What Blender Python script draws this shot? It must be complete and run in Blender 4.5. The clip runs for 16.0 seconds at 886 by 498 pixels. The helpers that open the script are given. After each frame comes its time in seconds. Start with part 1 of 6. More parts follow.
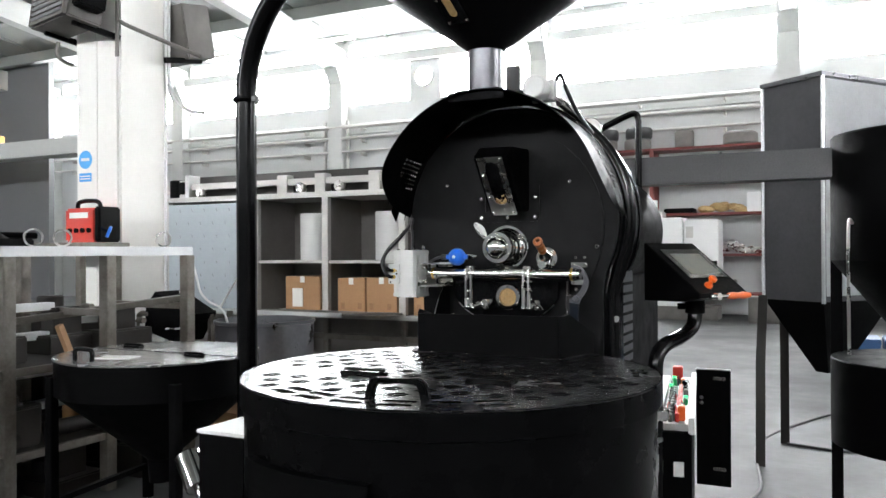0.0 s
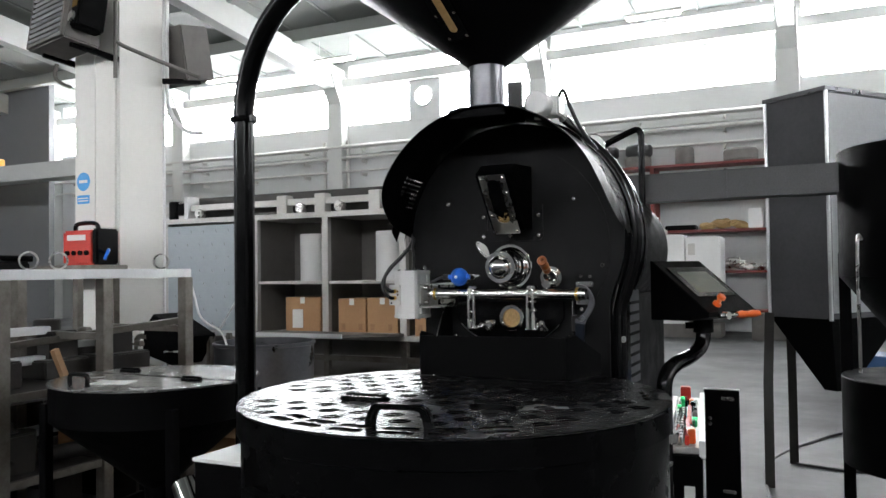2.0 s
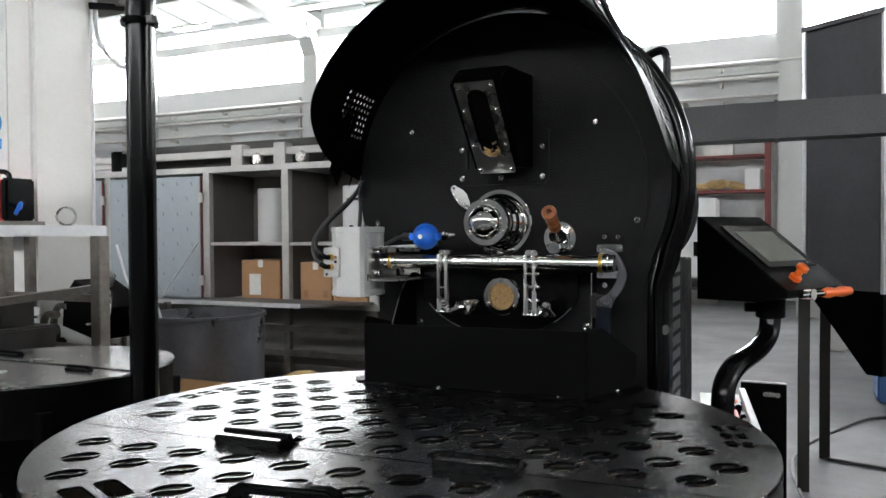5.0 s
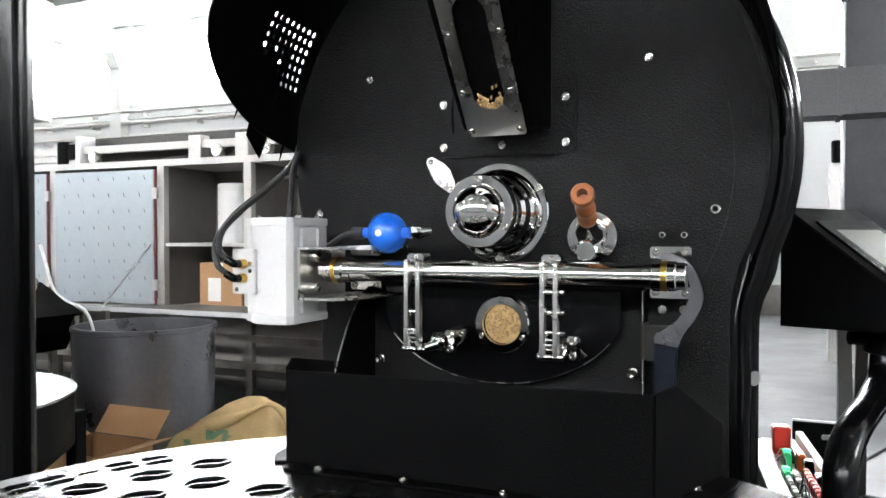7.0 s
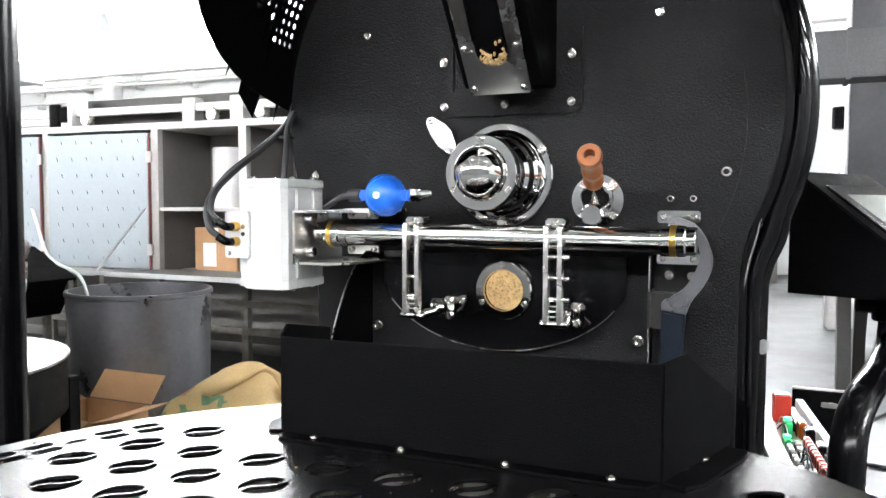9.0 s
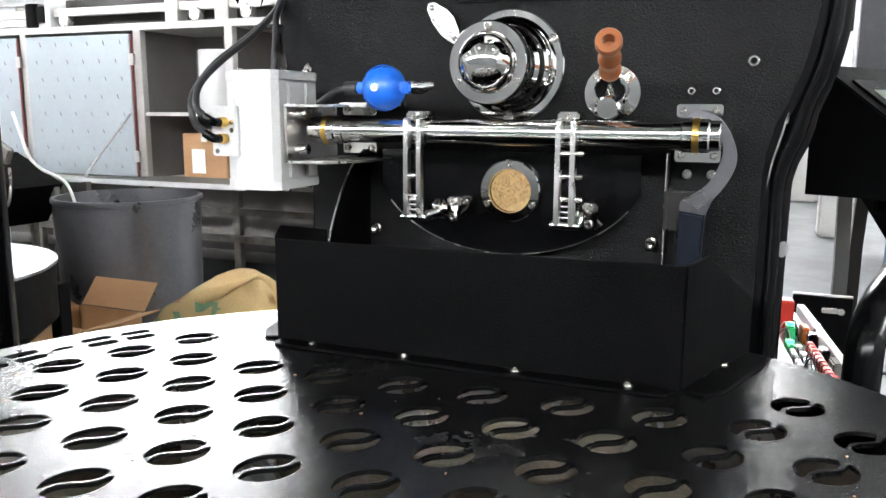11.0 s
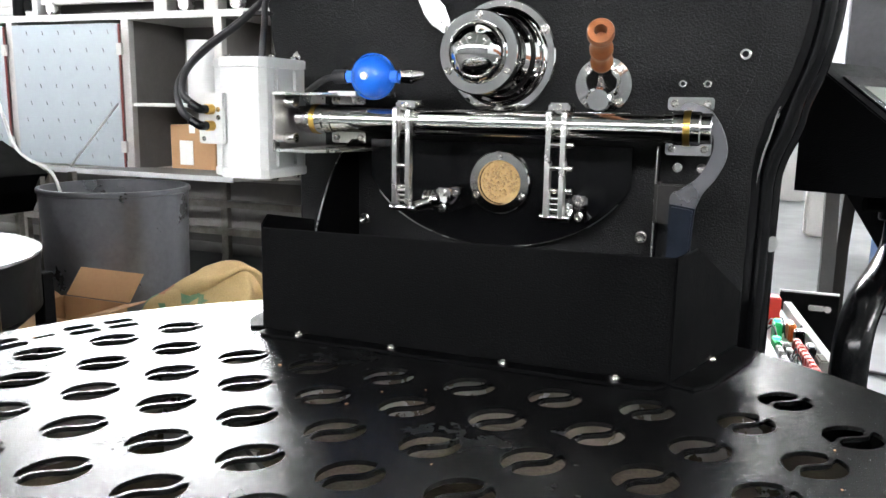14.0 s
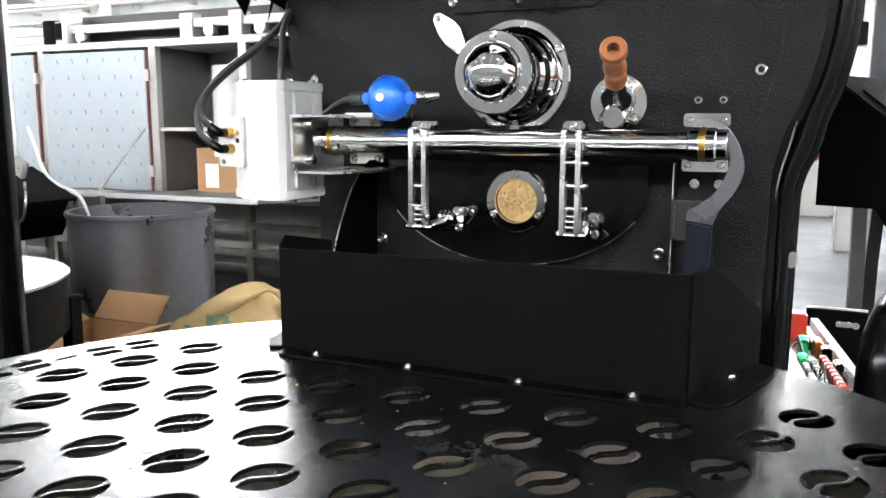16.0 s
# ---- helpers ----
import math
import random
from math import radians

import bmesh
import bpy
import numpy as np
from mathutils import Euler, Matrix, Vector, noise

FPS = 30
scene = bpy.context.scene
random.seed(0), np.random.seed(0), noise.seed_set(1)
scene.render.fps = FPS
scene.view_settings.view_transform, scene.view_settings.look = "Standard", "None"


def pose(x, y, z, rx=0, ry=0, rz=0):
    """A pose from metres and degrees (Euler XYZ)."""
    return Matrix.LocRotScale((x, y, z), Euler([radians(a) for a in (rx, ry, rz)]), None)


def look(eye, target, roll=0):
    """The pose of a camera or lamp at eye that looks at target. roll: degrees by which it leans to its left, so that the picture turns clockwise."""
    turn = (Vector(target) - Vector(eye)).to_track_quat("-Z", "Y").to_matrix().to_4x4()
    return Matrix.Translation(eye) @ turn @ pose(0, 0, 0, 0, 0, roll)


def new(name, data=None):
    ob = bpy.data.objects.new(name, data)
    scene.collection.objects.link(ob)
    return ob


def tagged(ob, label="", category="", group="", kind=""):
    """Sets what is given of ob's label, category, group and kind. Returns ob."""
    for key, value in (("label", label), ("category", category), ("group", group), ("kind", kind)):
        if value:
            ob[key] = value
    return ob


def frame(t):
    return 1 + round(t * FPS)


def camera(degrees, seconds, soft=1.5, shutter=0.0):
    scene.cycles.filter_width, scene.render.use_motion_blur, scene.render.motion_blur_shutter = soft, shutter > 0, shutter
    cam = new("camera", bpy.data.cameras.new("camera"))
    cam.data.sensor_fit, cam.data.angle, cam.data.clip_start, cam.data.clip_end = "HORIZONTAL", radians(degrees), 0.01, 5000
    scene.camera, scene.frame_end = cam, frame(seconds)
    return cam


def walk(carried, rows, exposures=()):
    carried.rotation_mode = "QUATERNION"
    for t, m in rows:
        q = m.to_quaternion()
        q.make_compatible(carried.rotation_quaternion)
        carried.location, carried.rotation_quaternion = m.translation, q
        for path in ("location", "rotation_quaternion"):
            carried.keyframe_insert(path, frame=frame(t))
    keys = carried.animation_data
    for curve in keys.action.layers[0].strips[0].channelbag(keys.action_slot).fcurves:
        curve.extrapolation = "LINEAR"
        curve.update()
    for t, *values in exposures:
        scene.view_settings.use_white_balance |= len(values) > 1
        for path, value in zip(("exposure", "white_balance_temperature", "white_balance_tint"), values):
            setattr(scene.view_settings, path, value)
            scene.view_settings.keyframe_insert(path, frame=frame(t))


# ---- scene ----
cam = camera(58.2, 16.0)
PATH = [
    (0, (1.195, -3.074, 1.525), (0.325, -1.273, 1.532), -0.3),
    (0.5, (1.2, -3.075, 1.534), (0.313, -1.285, 1.616), -1.0),
    (1, (1.21, -3.085, 1.538), (0.332, -1.291, 1.646), -0.8),
    (1.5, (1.202, -3.078, 1.533), (0.331, -1.279, 1.622), -0.8),
    (2, (1.16, -3.011, 1.529), (0.289, -1.211, 1.584), -0.8),
    (2.5, (1.073, -2.884, 1.532), (0.273, -1.052, 1.593), -1.6),
    (3, (1.013, -2.755, 1.527), (0.184, -0.935, 1.553), -0.3),
    (3.5, (1.001, -2.537, 1.527), (0.095, -0.754, 1.55), 0.7),
    (4, (0.989, -2.378, 1.521), (0.001, -0.639, 1.493), 0.9),
    (4.5, (0.918, -2.251, 1.517), (-0.017, -0.483, 1.518), 0.7),
    (5, (0.781, -2.079, 1.513), (-0.052, -0.261, 1.473), -0.4),
    (5.2, (0.749, -2.027, 1.509), (-0.043, -0.191, 1.452), -0.5),
    (7.3, (0.462, -1.347, 1.499), (-0.329, 0.49, 1.48), 0.1),
    (7.5, (0.452, -1.338, 1.5), (-0.323, 0.506, 1.497), 0.1),
    (8, (0.453, -1.337, 1.528), (-0.332, 0.501, 1.484), -0.5),
    (8.5, (0.462, -1.352, 1.5), (-0.328, 0.485, 1.509), -0.1),
    (9, (0.466, -1.354, 1.493), (-0.317, 0.483, 1.375), 0.2),
    (9.5, (0.453, -1.34, 1.476), (-0.301, 0.5, 1.261), 0.5),
    (10, (0.437, -1.322, 1.47), (-0.325, 0.506, 1.192), 0.6),
    (10.2, (0.43, -1.314, 1.473), (-0.328, 0.512, 1.166), 0.1),
    (12.5, (0.415, -1.279, 1.457), (-0.327, 0.542, 1.092), 1.0),
    (13, (0.417, -1.278, 1.453), (-0.329, 0.542, 1.092), 0.9),
    (13.5, (0.415, -1.281, 1.458), (-0.318, 0.544, 1.096), 1.2),
    (14, (0.416, -1.283, 1.462), (-0.309, 0.547, 1.106), 1.0),
    (14.5, (0.418, -1.277, 1.459), (-0.315, 0.549, 1.102), 0.9),
    (15, (0.414, -1.274, 1.458), (-0.322, 0.551, 1.1), 0.9),
    (15.5, (0.416, -1.276, 1.46), (-0.35, 0.538, 1.11), 0.4),
    (16, (0.429, -1.282, 1.462), (-0.357, 0.531, 1.154), 0.1),
]
EXPOSURES = [(0.0, 0.8), (0.6, 0.6), (1.5, 0.2), (3.0, 0.2), (5.0, 0.3), (7.3, 1.45), (8.0, 1.5), (9.0, 1.85), (10.2, 1.75), (12.5, 1.6), (15.0, 1.6), (16.0, 1.75)]
walk(cam, [(t, look(eye, target, roll)) for t, eye, target, roll in PATH], EXPOSURES)

# ---- world and exposure ----
world = bpy.data.worlds.new("world")
scene.world = world
world.use_nodes = True
wn = world.node_tree
sky = wn.nodes.new("ShaderNodeTexSky")
sky.sky_type = "NISHITA"
sky.sun_disc = False
sky.sun_elevation, sky.sun_rotation = radians(40), radians(150)
wn.links.new(sky.outputs[0], wn.nodes["Background"].inputs[0])
wn.nodes["Background"].inputs[1].default_value = 0.1
SKY_GLOW = 40.0
LAMP_GLOW = 22.0

# ---- materials ----
MATS = {}


def material(name, base, rough=0.5, metal=0.0, grain=0.0, grain_scale=60.0, stain=0.0, stain_scale=3.0,
             bump=0.0, bump_scale=200.0, second=None, rough_var=0.0, random_var=0.0, coat=0.0, spec=0.5):
    """Principled paint or metal with variation at a large and a fine scale."""
    if name in MATS:
        return MATS[name]
    m = bpy.data.materials.new(name)
    m.use_nodes = True
    nt = m.node_tree
    b = nt.nodes["Principled BSDF"]
    b.inputs["Roughness"].default_value = rough
    b.inputs["Metallic"].default_value = metal
    b.inputs["Coat Weight"].default_value = coat
    b.inputs["Specular IOR Level"].default_value = spec
    b.inputs["Base Color"].default_value = (*base, 1)
    co = nt.nodes.new("ShaderNodeTexCoord")
    src = None
    if stain or grain or random_var:
        col = nt.nodes.new("ShaderNodeRGB")
        col.outputs[0].default_value = (*base, 1)
        src = col.outputs[0]
    if stain:
        n = nt.nodes.new("ShaderNodeTexNoise")
        n.inputs["Scale"].default_value = stain_scale
        n.inputs["Detail"].default_value = 6
        n.inputs["Roughness"].default_value = 0.65
        nt.links.new(co.outputs["Object"], n.inputs["Vector"])
        r = nt.nodes.new("ShaderNodeMapRange")
        r.inputs["From Min"].default_value, r.inputs["From Max"].default_value = 0.35, 0.68
        r.inputs["To Min"].default_value, r.inputs["To Max"].default_value = 0, stain
        nt.links.new(n.outputs["Fac"], r.inputs["Value"])
        mx = nt.nodes.new("ShaderNodeMix")
        mx.data_type = "RGBA"
        other = second if second else tuple(c * 0.45 for c in base)
        mx.inputs[7].default_value = (*other, 1)
        nt.links.new(r.outputs[0], mx.inputs[0])
        nt.links.new(src, mx.inputs[6])
        src = mx.outputs[2]
        if rough_var:
            rr = nt.nodes.new("ShaderNodeMapRange")
            rr.inputs["From Min"].default_value, rr.inputs["From Max"].default_value = 0.3, 0.7
            rr.inputs["To Min"].default_value, rr.inputs["To Max"].default_value = max(0.02, rough - rough_var), rough + rough_var
            nt.links.new(n.outputs["Fac"], rr.inputs["Value"])
            nt.links.new(rr.outputs[0], b.inputs["Roughness"])
    if grain:
        g = nt.nodes.new("ShaderNodeTexNoise")
        g.inputs["Scale"].default_value = grain_scale
        g.inputs["Detail"].default_value = 4
        nt.links.new(co.outputs["Object"], g.inputs["Vector"])
        r = nt.nodes.new("ShaderNodeMapRange")
        r.inputs["To Min"].default_value, r.inputs["To Max"].default_value = 1 - grain, 1 + grain
        nt.links.new(g.outputs["Fac"], r.inputs["Value"])
        v = nt.nodes.new("ShaderNodeVectorMath")
        v.operation = "SCALE"
        nt.links.new(src, v.inputs[0])
        nt.links.new(r.outputs[0], v.inputs["Scale"])
        src = v.outputs[0]
    if random_var:
        oi = nt.nodes.new("ShaderNodeObjectInfo")
        r = nt.nodes.new("ShaderNodeMapRange")
        r.inputs["To Min"].default_value, r.inputs["To Max"].default_value = 1 - random_var, 1 + random_var
        nt.links.new(oi.outputs["Random"], r.inputs["Value"])
        v = nt.nodes.new("ShaderNodeVectorMath")
        v.operation = "SCALE"
        nt.links.new(src, v.inputs[0])
        nt.links.new(r.outputs[0], v.inputs["Scale"])
        src = v.outputs[0]
    if src:
        nt.links.new(src, b.inputs["Base Color"])
    if bump:
        n = nt.nodes.new("ShaderNodeTexNoise")
        n.inputs["Scale"].default_value = bump_scale
        n.inputs["Detail"].default_value = 3
        nt.links.new(co.outputs["Object"], n.inputs["Vector"])
        bp = nt.nodes.new("ShaderNodeBump")
        bp.inputs["Strength"].default_value = bump
        bp.inputs["Distance"].default_value = 0.002
        nt.links.new(n.outputs["Fac"], bp.inputs["Height"])
        nt.links.new(bp.outputs[0], b.inputs["Normal"])
    MATS[name] = m
    return m


def glow(name, colour, strength):
    m = bpy.data.materials.new(name)
    m.use_nodes = True
    b = m.node_tree.nodes["Principled BSDF"]
    b.inputs["Base Color"].default_value = (0, 0, 0, 1)
    b.inputs["Emission Color"].default_value = (*colour, 1)
    b.inputs["Emission Strength"].default_value = strength
    return m


def glass(name, colour=(1, 1, 1), rough=0.02):
    m = bpy.data.materials.new(name)
    m.use_nodes = True
    b = m.node_tree.nodes["Principled BSDF"]
    b.inputs["Base Color"].default_value = (*colour, 1)
    b.inputs["Roughness"].default_value = rough
    b.inputs["Transmission Weight"].default_value = 1
    b.inputs["IOR"].default_value = 1.45
    return m


BLACK = material("black_powder_coat", (0.0014, 0.0014, 0.0016), 0.45, 0, 0.5, 300, 0.5, 9, 0.35, 420, second=(0.0026, 0.0026, 0.0028), rough_var=0.1, spec=0.045)
BLACK_TEX = material("black_wrinkle_paint", (0.005, 0.005, 0.0054), 0.42, 0, 0.9, 260, 0.95, 7, 1.0, 330, second=(0.002, 0.002, 0.0022), rough_var=0.12, spec=0.13)
LID = material("black_lid_paint", (0.002, 0.002, 0.0022), 0.26, 0, 0.3, 350, 0.3, 5, 0.26, 480, second=(0.004, 0.004, 0.004), rough_var=0.03, spec=0.5)
GLOSS = material("black_gloss_paint", (0.002, 0.002, 0.0023), 0.2, 0, 0.2, 200, 0.3, 4, 0.12, 150, second=(0.004, 0.004, 0.0043), rough_var=0.05, spec=0.2)
DUCT = material("dark_grey_hammer_paint", (0.07, 0.07, 0.073), 0.5, 0, 0.4, 120, 0.4, 6, 0.6, 250, second=(0.05, 0.05, 0.051), spec=0.5)
TRAY = material("black_satin_paint", (0.002, 0.002, 0.0022), 0.28, 0, 0.3, 200, 0.3, 3, 0.2, 150, second=(0.004, 0.004, 0.0043), rough_var=0.06, spec=0.05)
RUBBER = material("black_rubber", (0.016, 0.016, 0.017), 0.5, 0, 0.2, 90, 0.3, 20)
CHROME = material("polished_steel", (0.78, 0.77, 0.75), 0.07, 1, 0.06, 90, 0.25, 18, second=(0.55, 0.54, 0.52), rough_var=0.05)
STEEL = material("brushed_stainless", (0.62, 0.61, 0.59), 0.28, 1, 0.1, 150, 0.3, 9, 0.1, 300, second=(0.45, 0.44, 0.42), rough_var=0.07)
BOLT = material("zinc_bolt", (0.72, 0.7, 0.66), 0.22, 1, 0.1, 400, 0.3, 90, second=(0.4, 0.38, 0.35))
BRASS = material("brass_ring", (0.6, 0.38, 0.1), 0.3, 1, 0.1, 100, 0.2, 30)
COPPER = material("varnished_red_wood", (0.3, 0.1, 0.032), 0.28, 0, 0.3, 70, 0.5, 25, second=(0.14, 0.04, 0.015), coat=0.4)
BLUE = material("blue_plastic", (0.012, 0.13, 0.62), 0.32, 0, 0.05, 60, 0.15, 10)
ALU = material("white_anodised_aluminium", (0.55, 0.55, 0.545), 0.42, 0, 0.05, 200, 0.25, 8, second=(0.58, 0.58, 0.56))
DARK_STEEL = material("dark_tray_steel", (0.03, 0.028, 0.026), 0.35, 0.6, 0.3, 120, 0.4, 12, 0.3, 200)
BARE = material("mill_scale_steel", (0.16, 0.16, 0.17), 0.34, 0.85, 0.15, 40, 0.6, 3, 0.15, 90, second=(0.1, 0.1, 0.11), rough_var=0.1)
GALV = material("galvanised_sheet", (0.55, 0.56, 0.57), 0.38, 0.85, 0.12, 60, 0.5, 4, 0.08, 80, second=(0.4, 0.41, 0.43), rough_var=0.1)
TUBE_STEEL = material("worn_square_tube", (0.2, 0.19, 0.17), 0.4, 0.7, 0.2, 50, 0.7, 6, 0.2, 100, second=(0.08, 0.06, 0.045), rough_var=0.1)
FILM = material("film_covered_steel", (0.34, 0.38, 0.41), 0.4, 0.25, 0.06, 30, 0.35, 2.5, 0.05, 40, second=(0.28, 0.32, 0.35))
GREY_METAL = material("cabinet_steel", (0.5, 0.49, 0.47), 0.45, 0.4, 0.1, 40, 0.4, 3, 0.05, 60, second=(0.38, 0.37, 0.35))
PILLAR = material("white_painted_concrete", (0.78, 0.77, 0.74), 0.6, 0, 0.04, 30, 0.35, 1.3, 0.2, 40, second=(0.66, 0.65, 0.62))
WALL = material("grey_painted_wall", (0.52, 0.53, 0.53), 0.7, 0, 0.05, 12, 0.4, 0.6, 0.2, 12, second=(0.5, 0.51, 0.51))
CLAD = material("dark_wall_cladding", (0.14, 0.145, 0.15), 0.6, 0, 0.05, 12, 0.4, 0.6, 0.2, 12, second=(0.11, 0.114, 0.12))
SHEET = material("bright_zinc_sheet", (0.6, 0.61, 0.62), 0.45, 0.3, 0.1, 60, 0.5, 3, 0.08, 80, second=(0.45, 0.46, 0.48), rough_var=0.1)
SATIN = material("satin_steel_lid", (0.27, 0.265, 0.26), 0.24, 0.8, 0.1, 90, 0.4, 4, 0.15, 150, second=(0.19, 0.185, 0.18), rough_var=0.06)
DULL = material("oily_black_steel", (0.012, 0.011, 0.01), 0.5, 0.2, 0.3, 60, 0.5, 6, 0.3, 90, second=(0.03, 0.022, 0.016))
# cabinet grey darkened to hold the bays' shade; the drop flap wears it too
SHADED_INNER = material("shaded_inner_sheet", (0.2, 0.19, 0.18), 0.55, 0.3, 0.1, 30, 0.5, 2, 0.05, 60, second=(0.13, 0.12, 0.11))
SIEVE = material("bronze_sieve_floor", (0.22, 0.18, 0.12), 0.4, 0.5, 0.6, 160, 0.4, 9, 0.3, 160, second=(0.2, 0.15, 0.09))
SILO = material("dark_rolled_sheet", (0.085, 0.085, 0.09), 0.45, 0.8, 0.15, 40, 0.6, 2, 0.12, 90, second=(0.06, 0.06, 0.065), rough_var=0.1)
CEIL = material("precast_ceiling", (0.25, 0.26, 0.25), 0.8, 0, 0.06, 8, 0.4, 0.5, 0.1, 10, second=(0.2, 0.21, 0.2))
BEAM = material("precast_beam", (0.5, 0.51, 0.5), 0.75, 0, 0.05, 8, 0.35, 0.7, 0.1, 10, second=(0.42, 0.43, 0.42))
FLOOR = material("worn_concrete_floor", (0.08, 0.083, 0.084), 0.55, 0, 0.12, 14, 0.6, 0.8, 0.15, 30, second=(0.065, 0.067, 0.067), rough_var=0.12, spec=0.2)
CARD = material("brown_cardboard", (0.42, 0.24, 0.12), 0.75, 0, 0.08, 50, 0.3, 4, second=(0.34, 0.19, 0.09), random_var=0.08)
PAPER = material("white_paper", (0.8, 0.8, 0.78), 0.7, 0, 0.03, 40, 0.15, 8)
JUTE = material("jute_cloth", (0.5, 0.36, 0.17), 0.9, 0, 0.25, 160, 0.35, 7, 0.8, 400, second=(0.4, 0.27, 0.12))
INK_GREEN = material("faded_green_ink", (0.12, 0.24, 0.14), 0.9, 0, 0.25, 160, 0.4, 30, 0.6, 400, second=(0.34, 0.3, 0.16))
INK_RED = material("faded_red_ink", (0.4, 0.16, 0.1), 0.9, 0, 0.25, 160, 0.4, 30, 0.6, 400, second=(0.46, 0.32, 0.16))
RED = material("red_paint", (0.6, 0.03, 0.015), 0.4, 0, 0.08, 40, 0.25, 9)
ORANGE = material("orange_plastic", (0.75, 0.12, 0.012), 0.35, 0, 0.05, 40, 0.15, 9)
MAROON = material("red_lead_primer", (0.16, 0.03, 0.025), 0.6, 0, 0.1, 20, 0.4, 3)
WHITE = material("white_machine_paint", (0.72, 0.72, 0.72), 0.45, 0, 0.04, 20, 0.3, 3, second=(0.6, 0.6, 0.6))
CABLE = material("cable_sheath", (0.02, 0.02, 0.022), 0.45, 0, 0.2, 60, 0.3, 10)
BEANS = material("roasting_beans", (0.42, 0.28, 0.12), 0.55, 0, 0.2, 200, 0.5, 60, second=(0.24, 0.13, 0.05), random_var=0.25)
YELLOW = material("yellow_crane_paint", (0.6, 0.3, 0.02), 0.5, 0, 0.05, 20, 0.3, 3)
GRIP = material("mottled_dark_enamel", (0.006, 0.008, 0.012), 0.3, 0, 0.2, 60, 0.9, 55, 0.3, 120, second=(0.012, 0.015, 0.022), spec=0.06)
GREEN = material("green_plastic", (0.02, 0.5, 0.16), 0.4, 0, 0.05, 60, 0.15, 30)
SCREEN = material("dim_screen", (0.09, 0.1, 0.09), 0.35, 0, 0.1, 15, 0.6, 9, second=(0.16, 0.15, 0.09))
BLUE_SIGN = material("blue_sign_print", (0.06, 0.35, 0.75), 0.5, 0, 0.04, 30, 0.15, 9)
BLUE_TUB = material("blue_crate_plastic", (0.03, 0.09, 0.22), 0.5, 0, 0.06, 20, 0.3, 5)
WOOD = material("raw_board", (0.36, 0.2, 0.1), 0.7, 0, 0.2, 30, 0.4, 6)
RUBBER_GREY = material("grey_rubber_stock", (0.16, 0.15, 0.14), 0.7, 0, 0.2, 8, 0.4, 3)
SKY_PANE = glow("bright_overcast_sky", (0.96, 0.98, 1.0), SKY_GLOW)
LAMP = glow("fluorescent_tube", (1.0, 0.99, 0.95), LAMP_GLOW)
GREEN_LED = glow("green_indicator", (0.05, 1.0, 0.3), 1.2)
GLASS = glass("clear_glass")

# ---- building helpers ----
PLACE = {}


def thing(name, base, label, category, group="", kind=""):
    ob = new(name)
    ob.empty_display_size = 0.1
    ob.location = base
    PLACE[ob] = Matrix.Translation(base)
    return tagged(ob, label, category, group, kind)


def link(name, bm, mat, smooth=35):
    me = bpy.data.meshes.new(name)
    bm.normal_update()
    bm.to_mesh(me)
    bm.free()
    if smooth:
        me.polygons.foreach_set("use_smooth", [True] * len(me.polygons))
        me.set_sharp_from_angle(angle=radians(smooth))
    me.materials.append(mat)
    return new(name, me)


def part(name, bm, mat, parent, label="", smooth=35):
    """One mesh object under a thing or under a part; the mesh is in world places."""
    ob = link(name, bm, mat, smooth)
    ob.parent = parent
    ob.matrix_parent_inverse = PLACE[parent].inverted()
    PLACE[ob] = Matrix.Identity(4)
    if label:
        ob["label"] = label
    return ob


def single(name, bm, mat, label, category, kind="", group="", smooth=35):
    ob = link(name, bm, mat, smooth)
    PLACE[ob] = Matrix.Identity(4)
    return tagged(ob, label, category, group, kind)


def B():
    return bmesh.new()


def box(bm, lo, hi, bevel=0.0, m=None):
    """A box between two corners, its edges rounded by bevel."""
    lo, hi = Vector(lo), Vector(hi)
    c, s = (lo + hi) / 2, hi - lo
    t = bmesh.new()
    bmesh.ops.create_cube(t, size=1, matrix=Matrix.Translation(c) @ Matrix.Diagonal((abs(s.x), abs(s.y), abs(s.z), 1)))
    if bevel:
        bmesh.ops.bevel(t, geom=t.edges[:], offset=bevel, segments=2, affect="EDGES", clamp_overlap=True)
    return merge(bm, t, m)


def merge(bm, t, m=None):
    if m is not None:
        bmesh.ops.transform(t, matrix=m, verts=t.verts)
    me = bpy.data.meshes.new("tmp")
    t.to_mesh(me)
    t.free()
    bm.from_mesh(me)
    bpy.data.meshes.remove(me)
    return bm


def axis(p, q):
    """The frame with z from p to q, at p."""
    p, q = Vector(p), Vector(q)
    return Matrix.Translation(p) @ (q - p).to_track_quat("Z", "Y").to_matrix().to_4x4()


def revolve(bm, profile, m=None, seg=32, arc=(0, 360)):
    """Rings of (radius, height) about the local z, closed where the radius is 0."""
    t = bmesh.new()
    full = arc[1] - arc[0] >= 360
    n = seg if full else seg + 1
    rings = []
    for r, z in profile:
        if r < 1e-6:
            rings.append([t.verts.new((0, 0, z))])
        else:
            rings.append([t.verts.new((r * math.cos(a), r * math.sin(a), z)) for a in
                          [radians(arc[0] + (arc[1] - arc[0]) * i / seg) for i in range(n)]])
    for a, b in zip(rings, rings[1:]):
        for i in range(seg):
            j = (i + 1) % n
            if len(a) == 1 and len(b) == 1:
                continue
            if len(a) == 1:
                t.faces.new((a[0], b[i], b[j]))
            elif len(b) == 1:
                t.faces.new((a[i], a[j], b[0]))
            else:
                t.faces.new((a[i], a[j], b[j], b[i]))
    bmesh.ops.recalc_face_normals(t, faces=t.faces)
    return merge(bm, t, m)


